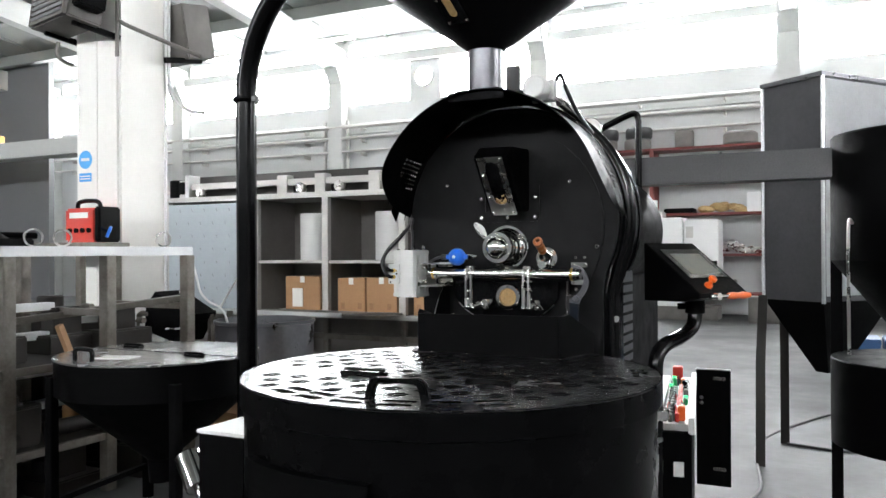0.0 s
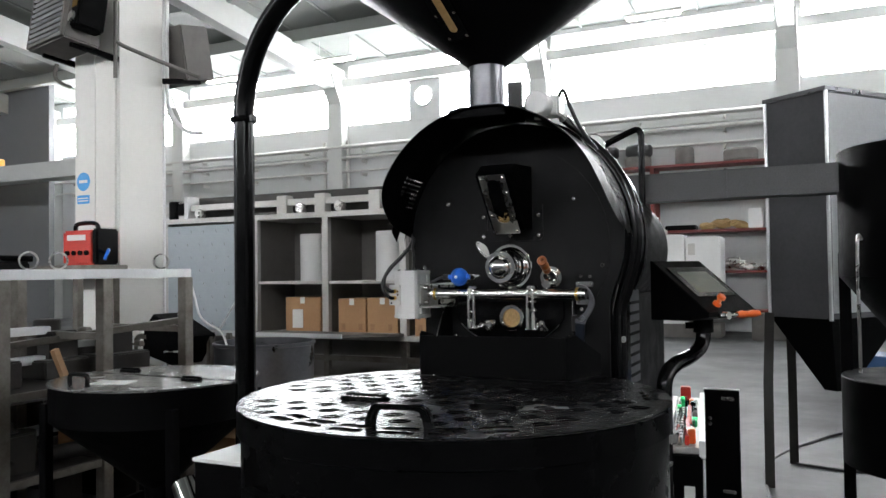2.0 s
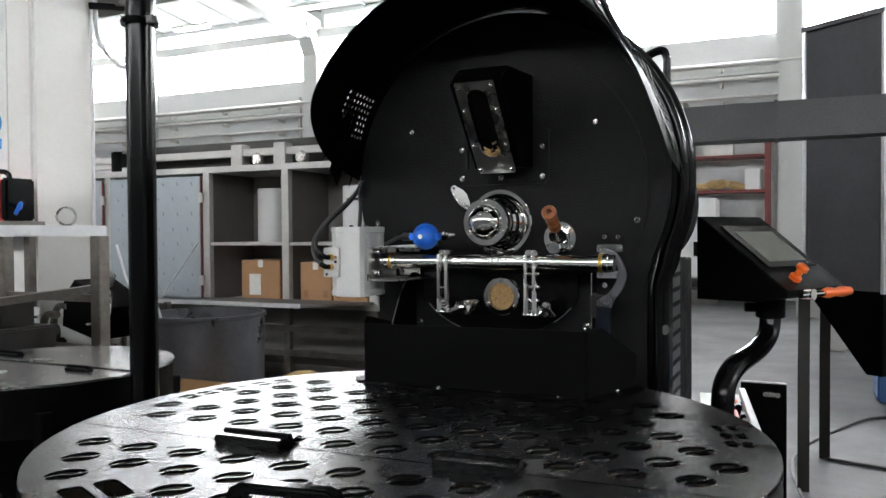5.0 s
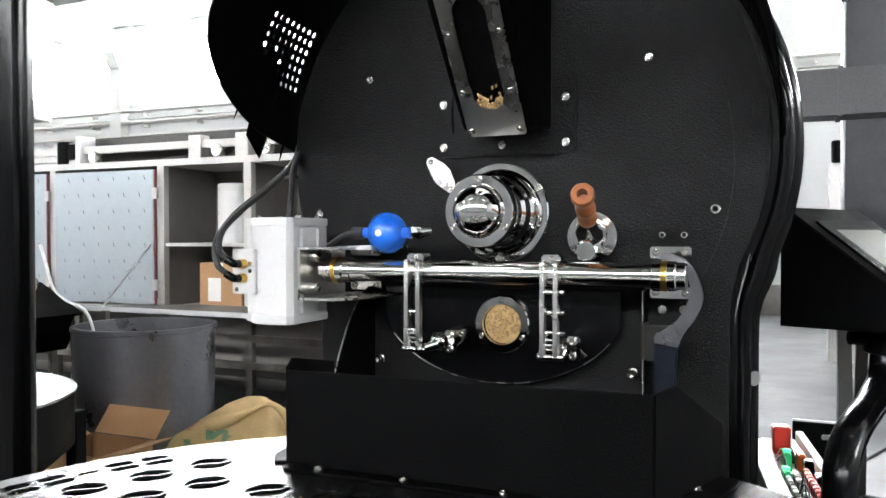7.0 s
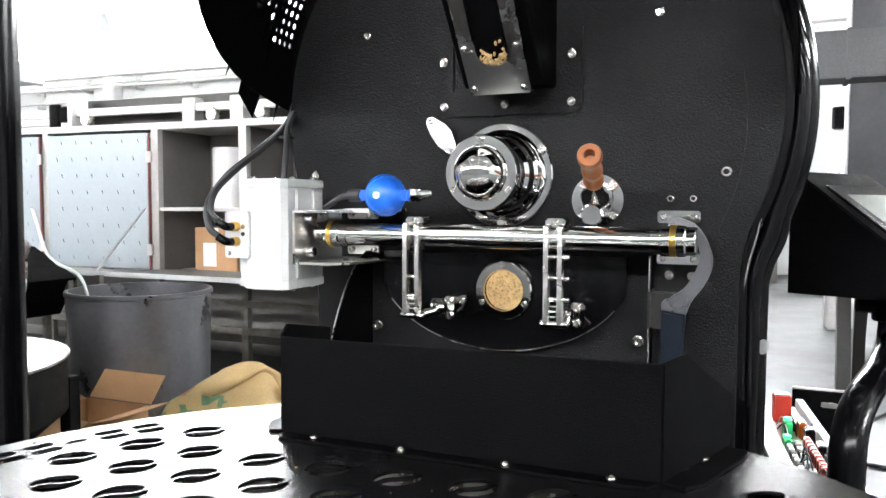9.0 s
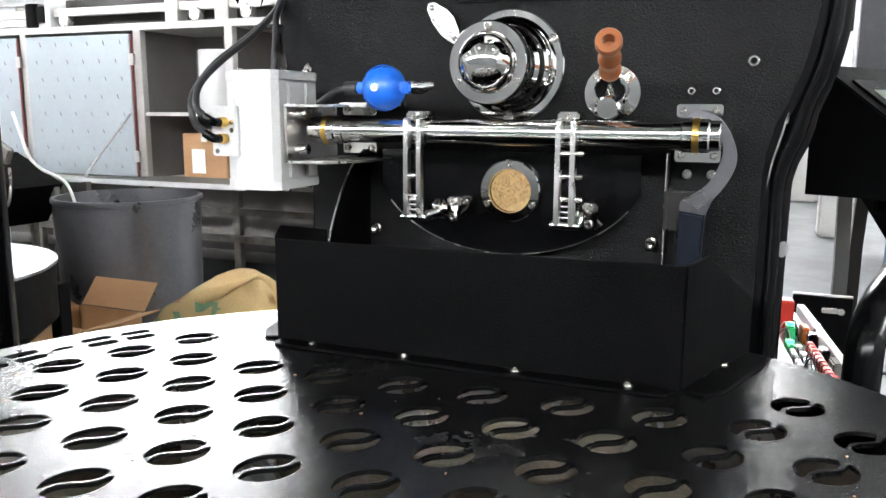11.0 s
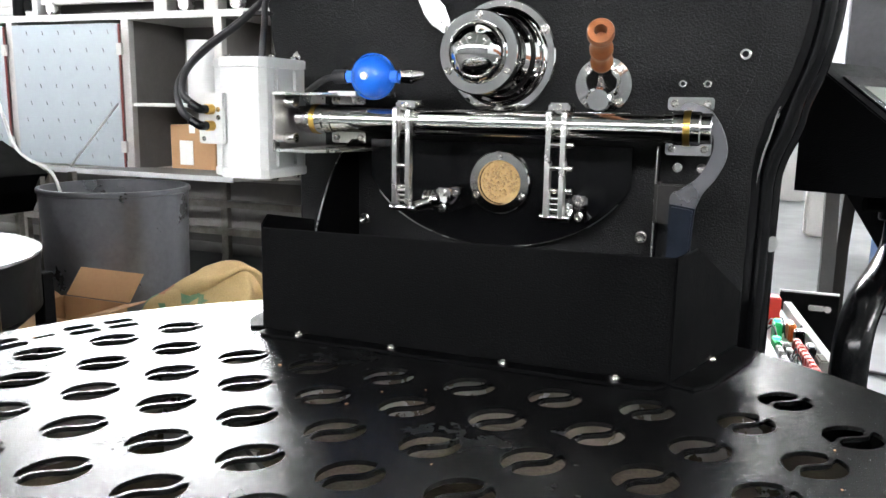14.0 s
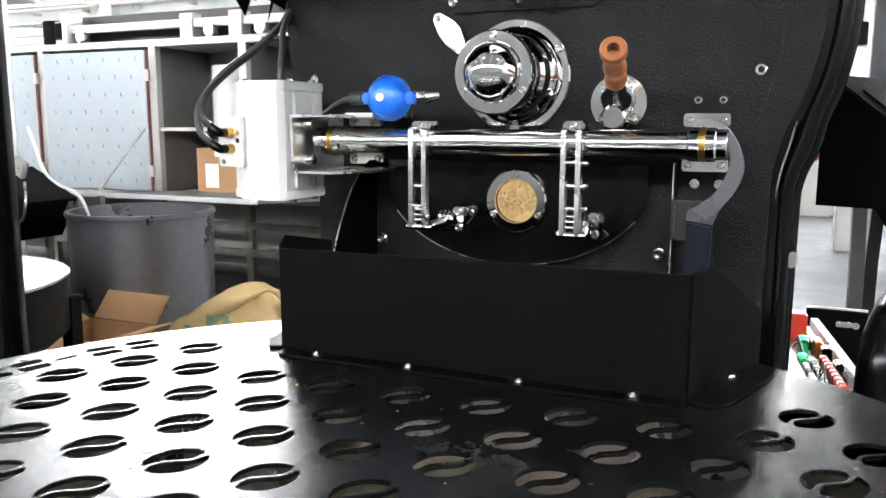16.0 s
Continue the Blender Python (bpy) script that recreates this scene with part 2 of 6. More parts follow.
def cyl(bm, p, q, r, seg=20, r2=None, edge=0.0):
    """A closed cylinder or cone from p to q."""
    h = (Vector(q) - Vector(p)).length
    r2 = r if r2 is None else r2
    e = min(edge, h * 0.4)
    prof = [(0, 0), (r - e, 0), (r, e), (r2, h - e), (r2 - e, h), (0, h)] if e else [(0, 0), (r, 0), (r2, h), (0, h)]
    return revolve(bm, prof, axis(p, q), seg)


def smooth_path(pts, n=8):
    """Catmull-Rom through the points."""
    pts = [Vector(p) for p in pts]
    if len(pts) < 3:
        return pts
    ext = [2 * pts[0] - pts[1]] + pts + [2 * pts[-1] - pts[-2]]
    out = []
    for a, b, c, d in zip(ext, ext[1:], ext[2:], ext[3:]):
        for i in range(n):
            t = i / n
            out.append(0.5 * ((2 * b) + (c - a) * t + (2 * a - 5 * b + 4 * c - d) * t * t + (3 * b - a - 3 * c + d) * t ** 3))
    return out + [pts[-1]]


def tube(bm, pts, r, seg=12, n=8, bend=True):
    """A round tube swept along the points."""
    path = smooth_path(pts, n) if bend else [Vector(p) for p in pts]
    t = bmesh.new()
    rings, up = [], None
    for i, p in enumerate(path):
        d = (path[min(i + 1, len(path) - 1)] - path[max(i - 1, 0)]).normalized()
        if up is None:
            up = d.orthogonal().normalized()
        up = (up - d * up.dot(d)).normalized()
        side = d.cross(up)
        rr = r(i / (len(path) - 1)) if callable(r) else r
        rings.append([t.verts.new(p + rr * (math.cos(a) * up + math.sin(a) * side)) for a in [2 * math.pi * k / seg for k in range(seg)]])
    for a, b in zip(rings, rings[1:]):
        for k in range(seg):
            t.faces.new((a[k], a[(k + 1) % seg], b[(k + 1) % seg], b[k]))
    t.faces.new(rings[0][::-1])
    t.faces.new(rings[-1])
    return merge(bm, t)


def prism(bm, poly, depth, m=None, bevel=0.0):
    """A plate: the outline poly in local x, y, thick by depth along local z."""
    t = bmesh.new()
    vs = [t.verts.new((x, y, 0)) for x, y in poly]
    f = t.faces.new(vs)
    r = bmesh.ops.extrude_face_region(t, geom=[f])
    bmesh.ops.translate(t, vec=(0, 0, depth), verts=[v for v in r["geom"] if isinstance(v, bmesh.types.BMVert)])
    bmesh.ops.recalc_face_normals(t, faces=t.faces)
    if bevel:
        es = [e for e in t.edges if abs(e.verts[0].co.z - e.verts[1].co.z) < 1e-6]
        bmesh.ops.bevel(t, geom=es, offset=bevel, segments=2, affect="EDGES", clamp_overlap=True)
    return merge(bm, t, m)


def upright(y):
    """Takes a plate drawn in x, z to the plane at y, growing towards -y."""
    return Matrix(((1, 0, 0, 0), (0, 0, -1, y), (0, 1, 0, 0), (0, 0, 0, 1)))


def rounded(x0, z0, x1, z1, r, n=5):
    out = []
    for cx, cz, a in ((x1 - r, z1 - r, 0), (x0 + r, z1 - r, 90), (x0 + r, z0 + r, 180), (x1 - r, z0 + r, 270)):
        out += [(cx + r * math.cos(radians(a + 90 * i / n)), cz + r * math.sin(radians(a + 90 * i / n))) for i in range(n + 1)]
    return out


def pierced(loops, thick, z0):
    """A flat plate with holes: the first loop is the rim, the others are cut out; top face at z0."""
    made = []
    for lps, lo, h in ((loops[:1], z0 - thick, thick), (loops[1:], z0 - thick - 0.02, thick + 0.04)):
        t = bmesh.new()
        for lp in lps:
            low = [t.verts.new((x, y, lo)) for x, y in lp]
            top = [t.verts.new((x, y, lo + h)) for x, y in lp]
            t.faces.new(low)
            t.faces.new(top)
            for k in range(len(lp)):
                t.faces.new((low[k - 1], low[k], top[k], top[k - 1]))
        bmesh.ops.recalc_face_normals(t, faces=t.faces)
        me = bpy.data.meshes.new("cut")
        t.to_mesh(me)
        t.free()
        made.append(new("cut", me))
    mod = made[0].modifiers.new("cut", "BOOLEAN")
    mod.operation, mod.solver, mod.object = "DIFFERENCE", "EXACT", made[1]
    bpy.context.view_layer.update()
    me = bpy.data.meshes.new_from_object(made[0].evaluated_get(bpy.context.evaluated_depsgraph_get()))
    for o in made:
        bpy.data.objects.remove(o)
    t = bmesh.new()
    t.from_mesh(me)
    bpy.data.meshes.remove(me)
    bmesh.ops.triangulate(t, faces=t.faces)
    return t


def socket_bolt(bm, p, d, r=0.008, h=0.008):
    """A cap screw with a hollow head on a washer; p is on the surface and d the way out."""
    d = Vector(d).normalized()
    m = axis(p, Vector(p) + d)
    revolve(bm, [(0, 0), (r * 1.25, 0), (r * 1.25, 0.0015), (r, 0.0015), (r, h - 0.001), (r - 0.001, h), (r * 0.55, h), (r * 0.5, h * 0.45), (0, h * 0.45)], m, 12)
    return bm

# ---- the hall ----
X0, X1, Y0, Y1 = -32.0, 14.0, -14.0, 17.0
RIDGE_Y, EAVES, PITCH = 1.5, 7.8, 0.115
COLUMNS = [-30.3, -24.1, -18.0, -11.85, -5.55, 0.43, 6.4, 12.4]


def roof_z(y):
    return EAVES + PITCH * (Y1 - RIDGE_Y - abs(y - RIDGE_Y))


bm = B()
box(bm, (X0, Y0, -0.2), (X1, Y1, 0))
single("floor", bm, FLOOR, "worn grey polished concrete factory floor", "floor", "structure")


def wall_with_bands(name, y, out, bands, label, mat=None):
    """A long wall with two window bands between the columns; out is the way outdoors along y."""
    bm = B()
    ya, yb = sorted((y, y + out * 0.3))
    zs = [0.0] + [z for b in bands for z in b] + [roof_z(y) + 0.35]
    for i in range(0, len(zs), 2):
        box(bm, (X0, ya, zs[i]), (X1, yb, zs[i + 1]))
    for lo, hi in bands:
        for cx in COLUMNS:
            box(bm, (cx - 0.28, ya, lo), (cx + 0.28, yb, hi))
    single(name, bm, mat or WALL, label, "wall", "structure", smooth=0)


BANDS = [(5.86, 6.95), (7.25, 7.66)]
wall_with_bands("wall_north", Y1, 1, BANDS, "long grey wall with high window bands")
# unseen south wall: kept dark, with a band added to light the machine's front
wall_with_bands("wall_south", Y0, -1, [(6.2, 6.9)], "unseen wall kept dark, with an added high window band", CLAD)
for name, x, s in (("wall_west", X0, -0.3), ("wall_east", X1, 0.3)):
    bm = B()
    xa, xb = min(x, x + s), max(x, x + s)
    if name == "wall_west":
        box(bm, (xa, Y0 - 0.3, 0), (xb, Y1 + 0.3, 10))
    else:
        # one high window faces the silo
        for ya, yb, za, zb in ((Y0 - 0.3, -1, 0, 10), (6, Y1 + 0.3, 0, 10), (-1, 6, 0, 5.7), (-1, 6, 6.5, 10)):
            box(bm, (xa, ya, za), (xb, yb, zb))
    single(name, bm, WALL, "plain grey hall end wall", "wall", "structure", smooth=0)

bm = B()
prism(bm, [(Y0 - 0.4, roof_z(Y0) - 0.05), (RIDGE_Y, roof_z(RIDGE_Y)), (Y1 + 0.4, roof_z(Y1) - 0.05), (Y1 + 0.4, roof_z(Y1) + 0.3),
           (RIDGE_Y, roof_z(RIDGE_Y) + 0.35), (Y0 - 0.4, roof_z(Y0) + 0.3)], X1 - X0 + 0.8,
      Matrix(((0, 0, 1, X0 - 0.4), (1, 0, 0, 0), (0, 1, 0, 0), (0, 0, 0, 1))))
# joints between the roof slabs
for i in range(30):
    x = X0 + 1.45 * i
    for ya, yb in ((RIDGE_Y, Y1), (Y0, RIDGE_Y)):
        a, b = Vector((x, ya, roof_z(ya) - 0.03)), Vector((x, yb, roof_z(yb) - 0.03))
        tube(bm, [a, b], 0.035, 4, bend=False)
for k in range(-5, 6):
    y = RIDGE_Y + k * 2.6
    box(bm, (X0, y - 0.12, roof_z(y) - 0.34), (X1, y + 0.12, roof_z(y) - 0.02))
single("ceiling", bm, CEIL, "grey precast concrete roof slabs on purlins", "ceiling", "structure", smooth=0)

for cx in COLUMNS:
    bm = B()
    for ya, yb in ((RIDGE_Y, Y1 - 0.05), (Y0 + 0.05, RIDGE_Y)):
        za, zb = roof_z(ya), roof_z(yb)
        prism(bm, [(ya, za - 0.95), (yb, zb - 0.95), (yb, zb - 0.3), (ya, za - 0.3)], 0.34,
              Matrix(((0, 0, 1, cx - 0.17), (1, 0, 0, 0), (0, 1, 0, 0), (0, 0, 0, 1))))
    single("roof_beam", bm, BEAM, "pale precast concrete roof beam", "beam", "structure", smooth=0)
    bm = B()
    box(bm, (cx - 0.24, Y1 - 0.35, 0), (cx + 0.24, Y1 - 0.002, 6.5), 0.02)
    prism(bm, [(Y1 - 0.35, 6.5), (Y1 - 0.002, 6.5), (Y1 - 0.002, 7.3), (Y1 - 0.8, 7.3), (Y1 - 0.62, 6.95)], 0.44,
          Matrix(((0, 0, 1, cx - 0.22), (1, 0, 0, 0), (0, 1, 0, 0), (0, 0, 0, 1))))
    single("wall_column", bm, BEAM, "pale concrete wall column with bracket head", "column", "structure", smooth=0)

bm = B()
box(bm, (X0, Y1 - 0.25, 6.97), (X1, Y1 - 0.003, 7.23), 0.01)
single("gutter_beam", bm, BEAM, "pale concrete gutter beam between window bands", "beam", "structure", smooth=0)

# the second glowing panel only feeds the added south band
for n, (y, lo, hi) in enumerate(((Y1 + 0.6, 5.3, 8.1), (Y0 - 0.6, 5.8, 7.2))):
    bm = B()
    box(bm, (X0 - 1, y, lo), (X1 + 1, y + 0.02, hi))
    single("backdrop", bm, SKY_PANE, "bright overcast sky outside the windows", "sky", "structure", smooth=0)

bm = B()
box(bm, (X1 + 0.8, -1.6, 5.2), (X1 + 0.82, 6.6, 7.0))
single("backdrop", bm, SKY_PANE, "bright overcast sky outside the end windows", "sky", "structure", smooth=0)

# mullions and panes of the north windows
for b, (lo, hi) in enumerate(BANDS):
    for a, c in zip(COLUMNS, COLUMNS[1:]):
        w = thing("window_%d" % (b + 1), ((a + c) / 2, Y1 + 0.1, lo), "long high window strip with thin steel frame", "window", "hall windows", "structure")
        bm = B()
        xa, xb = a + 0.281, c - 0.281
        box(bm, (xa, Y1 + 0.08, lo), (xb, Y1 + 0.12, lo + 0.04))
        box(bm, (xa, Y1 + 0.08, hi - 0.04), (xb, Y1 + 0.12, hi))
        for i in range(5):
            x = xa + (xb - xa) * i / 4
            box(bm, (x - 0.02, Y1 + 0.085, lo + 0.04), (x + 0.02, Y1 + 0.115, hi - 0.04))
        part("window_frame", bm, GREY_METAL, w, smooth=0)

# the clad store room at the far end, and the crane before it
bm = B()
box(bm, (X0 + 0.01, 14.9, 0.001), (-21.9, 15.1, roof_z(15) - 0.1))
single("wall_partition", bm, CLAD, "dark clad partition wall at the far end", "wall", "structure", smooth=0)
crane = thing("overhead_crane", (-21.6, 12.0, 4.6), "yellow overhead crane girder with a dark name strip", "crane")
bm = B()
box(bm, (-27.0, 11.8, 4.65), (-20.7, 12.2, 5.1), 0.02)
part("girder", bm, YELLOW, crane)
bm = B()
box(bm, (-20.7, 11.75, 4.7), (-20.35, 12.25, 4.95), 0.02)
part("end_carriage", bm, YELLOW, crane)
bm = B()
box(bm, (-22.9, 11.79, 4.8), (-21.8, 11.799, 4.98))
part("name_bar", bm, BLACK, crane)
bm = B()
box(bm, (-31.9, 11.7, 4.2), (-15.5, 12.3, 4.649), 0.02)
single("crane_rail_beam", bm, BEAM, "pale beam carrying the crane", "beam", "structure", smooth=0)

# the bay with the round vent
bm = B()
box(bm, (-9.52, Y1 - 0.02, 5.83), (-8.55, Y1 + 0.06, 6.965))
vent_panel = single("vent_panel", bm, WALL, "grey blanking panel in the window strip", "panel", "structure")
bm = B()
revolve(bm, [(0.3, 0), (0.3, 0.06), (0.26, 0.06), (0.26, 0.0)], axis((-9.05, Y1 - 0.02, 6.5), (-9.05, Y1 - 1, 6.5)), 32)
vent = single("vent_ring", bm, WHITE, "round white ventilator ring in the window strip", "ventilator")
bm = B()
cyl(bm, (-9.05, Y1 - 0.021, 6.5), (-9.05, Y1 - 0.03, 6.5), 0.26, 32)
part("vent_pane", bm, SKY_PANE, vent, "pane bright with daylight")

# ledges and pipes on the north wall
for z, r, lab in ((5.2, 0.06, "grey pipe run along the wall"), (4.87, 0.05, "grey conduit run along the wall"), (4.47, 0.035, "thin pipe run along the wall")):
    bm = B()
    tube(bm, [(X0, Y1 - 0.3, z), (X1, Y1 - 0.3, z)], r, 10, bend=False)
    pr = single("wall_pipe", bm, GREY_METAL, lab, "pipe")
    for i in range(22):
        bm = B()
        box(bm, (X0 + 1 + 2 * i, Y1 - 0.3, z - 0.14), (X0 + 1.05 + 2 * i, Y1 - 0.003, z - r))
        part("bracket", bm, GREY_METAL, pr, smooth=0)
bm = B()
box(bm, (X0, Y1 - 0.1, 5.0), (X1, Y1 - 0.002, 5.11), 0.01)
single("trim", bm, BEAM, "pale ledge strip along the wall", "ledge", "structure", smooth=0)
for x in (-12.3, -11.5):
    bm = B()
    tube(bm, [(x, Y1 - 0.2, 0), (x, Y1 - 0.2, 5.4)], 0.05, 8, bend=False)
    single("downpipe", bm, GREY_METAL, "grey vertical pipe on the wall", "pipe")

# strip lamps under the roof
LAMPS = [(-24.3, 15.9), (-15.1, 15.6), (-11.0, 15.4), (-2.35, 15.6), (2.6, 15.4), (8.0, 15.5), (-19.5, 15.7), (-6.8, 15.6)]
# three more rows, unseen, carried on from the wall lamps to light the hall
LAMPS += [(x, y) for y in (8.5, 1.5, -5.5) for x in (-24, -17, -10, -3.2, 4.0, 11)]
for x, y in LAMPS:
    z = min(7.5, roof_z(y) - 0.6)
    if y < 15:
        z = roof_z(y) - 1.05
    l = thing("strip_lamp", (x, y, z), "white twin-tube ceiling strip lamp", "lamp", "hall lamps")
    bm = B()
    box(bm, (x - 0.65, y - 0.1, z + 0.03), (x + 0.65, y + 0.1, z + 0.1), 0.01)
    part("housing", bm, WHITE, l)
    for s in (-0.05, 0.05):
        bm = B()
        cyl(bm, (x - 0.6, y + s, z), (x + 0.6, y + s, z), 0.03, 10)
        part("tube_light", bm, LAMP, l, "lit fluorescent tube")
    for s in (-0.5, 0.5):
        bm = B()
        tube(bm, [(x + s, y, z + 0.1), (x + s, y, roof_z(y) - 0.02)], 0.006, 6, bend=False)
        part("hanger", bm, GREY_METAL, l)

# ---- the white pillar ----
PX0, PX1, PY0, PY1 = -5.17, -4.6, 2.16, 2.74
bm = B()
box(bm, (PX0, PY0, 0), (PX1, PY1, roof_z(3.2) - 0.02), 0.03)
single("pillar", bm, PILLAR, "white painted square concrete pillar", "pillar", "structure")
bm = B()
box(bm, (PX0 + 0.27, PY0 - 0.012, 0.2), (PX0 + 0.3, PY0 + 0.001, 8.0))
single("pillar_trunking", bm, PILLAR, "white cable trunking up the pillar", "trunking")

# ---- coffee roaster ----
CX = 0.012
PZ, PR = 1.655, 0.455
roaster = thing("coffee_roaster", (CX, 0.6, 0), "large matt black drum coffee roaster with chrome fittings", "coffee roaster")


def plate_outline(grow=0.0):
    """Round top, drawn in at the waist, straight sides to the foot."""
    out = []
    R = PR + grow
    for i in range(49):
        a = radians(-27 + 234 * i / 48)
        out.append((CX + R * math.cos(a), PZ + R * math.sin(a)))
    left = [(CX - 0.402 - grow, 1.43), (CX - 0.395 - grow, 1.405), (CX - 0.392 - grow, 1.37), (CX - 0.391 - grow, 0.32)]
    right = [(2 * CX - x, z) for x, z in reversed(left)]
    return out + left + right


bm = B()
prism(bm, plate_outline(), 0.014, upright(0.014), 0.002)
part("front_plate", bm, BLACK_TEX, roaster, "black textured front plate with a round top")
bm = B()
prism(bm, [(CX + 0.4 * math.cos(radians(a)), PZ - 0.03 + 0.4 * math.sin(radians(a))) for a in range(-36, 217, 4)], 0.004, upright(0.0), 0.001)
part("drum_cover", bm, BLACK_TEX, roaster, "black textured round drum cover")
bm = B()
prism(bm, plate_outline(0.012), 0.345, upright(0.36), 0.004)
part("drum_body", bm, GLOSS, roaster, "glossy black barrel-shaped body")
for y in (0.315,):
    bm = B()
    revolve(bm, [(0.465, 0), (0.472, 0), (0.472, 0.04), (0.465, 0.04)], axis((CX, y, PZ), (CX, y + 1, PZ)), 48)
    part("body_band", bm, GLOSS, roaster)
bm = B()
cyl(bm, (CX, 0.36, PZ - 0.02), (CX, 1.62, PZ - 0.02), 0.33, 48, edge=0.01)
box(bm, (CX - 0.3, 0.36, 0.3), (CX + 0.3, 1.6, 1.4), 0.006)
part("burner_housing", bm, BLACK, roaster, "narrower black housing behind the drum")

# visor over the front plate
VISOR_Y, VZ, VR = -0.33, 1.676, 0.458


def visor_point(a, d, off=0.0):
    """a: angle in degrees, d: 0 at the plate, 1 at the front rim."""
    r = (PR + 0.0135) * (1 - d) + VR * d + off
    cz = PZ * (1 - d) + VZ * d
    return Vector((CX * (1 - d) + 0.024 * d + r * math.cos(radians(a)), VISOR_Y * d + 0.03 * (1 - d), cz + r * math.sin(radians(a))))


def visor_reach(a):
    """How far forward the sheet comes at that angle: rounded off at both lower ends."""
    e = min(a - 1, 178 - a)
    k = min(1.0, max(0.0, e) / 26)
    return math.sqrt(max(0.0, 1 - (1 - k) ** 2))


bm = B()
NA, ND = 75, 18
PERF = {62: (2, 9), 63: (2, 9), 64: (2, 9), 65: (2, 9), 66: (2, 7), 67: (2, 6), 68: (2, 5)}
PERF.update({74 - k: v for k, v in PERF.items()})
grid = []
for i in range(NA + 1):
    a = 1 + 177 * i / NA
    reach = visor_reach(a)
    grid.append([visor_point(a, reach * j / ND) for j in range(ND + 1)])
for i in range(NA):
    for j in range(ND):
        q = [grid[i][j], grid[i + 1][j], grid[i + 1][j + 1], grid[i][j + 1]]
        span = PERF.get(i)
        if span is None or not span[0] <= j <= span[1]:
            bm.faces.new([bm.verts.new(p) for p in q])
            continue
        c = sum(q, Vector()) / 4
        e1, e2 = (q[1] - q[0]).normalized(), (q[3] - q[0]).normalized()
        outer = [q[0], (q[0] + q[1]) / 2, q[1], (q[1] + q[2]) / 2, q[2], (q[2] + q[3]) / 2, q[3], (q[3] + q[0]) / 2]
        inner = [c + 0.0058 * (math.cos(t) * e1 + math.sin(t) * e2) for t in [radians(225 + 45 * k) for k in range(8)]]
        for k in range(8):
            bm.faces.new([bm.verts.new(p) for p in (outer[k], outer[(k + 1) % 8], inner[(k + 1) % 8], inner[k])])
bmesh.ops.remove_doubles(bm, verts=bm.verts, dist=1e-5)
bmesh.ops.solidify(bm, geom=bm.faces[:], thickness=-0.003)
part("visor", bm, BLACK, roaster, "black sheet steel visor curving over the front")

# ---- cooling tray ----
TX, TY, TR, TZ = 0.079, -0.715, 0.668, 1.137
SEAM = -0.918
TILT = radians(1.6)
tray = thing("cooling_tray", (TX, TY, 0), "round black cooling tray with a bean-pierced steel lid", "cooling tray")
bm = B()
revolve(bm, [(TR - 0.012, 0.42), (TR - 0.012, 1.055), (TR, 1.06), (TR, TZ - 0.007), (TR - 0.006, TZ - 0.007), (TR - 0.02, 1.05), (TR - 0.02, 0.42)],
        Matrix.Translation((TX, TY, 0)), 96)
part("tray_wall", bm, TRAY, tray, "black painted steel drum wall")
bm = B()
revolve(bm, [(0, 0.93), (TR - 0.022, 0.93), (TR - 0.022, 0.915), (0, 0.915)], Matrix.Translation((TX, TY, 0)), 64)
part("tray_floor", bm, SIEVE, tray, "perforated steel cooling floor")
bm = B()
revolve(bm, [(TR - 0.0225, 0.931), (TR - 0.0225, 1.05), (TR - 0.0255, 1.05), (TR - 0.0255, 0.931)], Matrix.Translation((TX, TY, 0)), 64)
part("inner_liner", bm, STEEL, tray, "dull steel inner wall")
bm = B()
revolve(bm, [(0.03, 0.96), (0.03, 1.09), (0.024, 1.1), (0, 1.1)], Matrix.Translation((TX, TY, 0)), 20)
part("hub", bm, DARK_STEEL, tray)
for k in range(3):
    a = radians(25 + 120 * k)
    d = Vector((math.cos(a), math.sin(a), 0))
    c = Vector((TX, TY, 1.07))
    bm = B()
    tube(bm, [c + d * 0.02, c + d * 0.6], 0.013, 8, bend=False)
    arm = part("stirring_arm", bm, STEEL, tray, "steel stirring arm")
    for i in range(5):
        p = c + d * (0.14 + 0.1 * i)
        bm = B()
        box(bm, (-0.035, -0.003, -0.085), (0.035, 0.003, 0.005), 0, Matrix.Translation(p) @ Matrix.Rotation(a + 0.6, 4, "Z"))
        part("paddle", bm, STEEL, arm)
bm = B()
for k in range(6):
    a = radians(60 * k + 10)
    box(bm, (-0.04, -0.04, 0), (0.04, 0.04, 0.42), 0.004, Matrix.Translation((TX + 0.55 * math.cos(a), TY + 0.55 * math.sin(a), 0)))
part("leg_frame", bm, BLACK, tray)


def bean(x, y, rot, lx=0.0325, ly=0.0288):
    """The two halves of a bean-shaped cut with a wavy bar between them."""
    ca, sa = math.cos(rot), math.sin(rot)
    wav = [(-1 + 2 * i / 10, 0.2 * math.sin(math.pi * (-1 + 2 * i / 10)) * -1) for i in range(11)]
    halves = []
    for side in (1, -1):
        lim = 0.965
        arc = [(math.cos(t), side * math.sin(t)) for t in [math.pi * (0.06 + 0.88 * i / 12) for i in range(13)]]
        mid = [(u * lim, v + side * 0.075) for u, v in wav]
        loop = arc + [p for p in mid if abs(p[0]) < 0.93]
        halves.append([(x + ca * lx * u - sa * ly * v, y + sa * lx * u + ca * ly * v) for u, v in loop])
    return halves


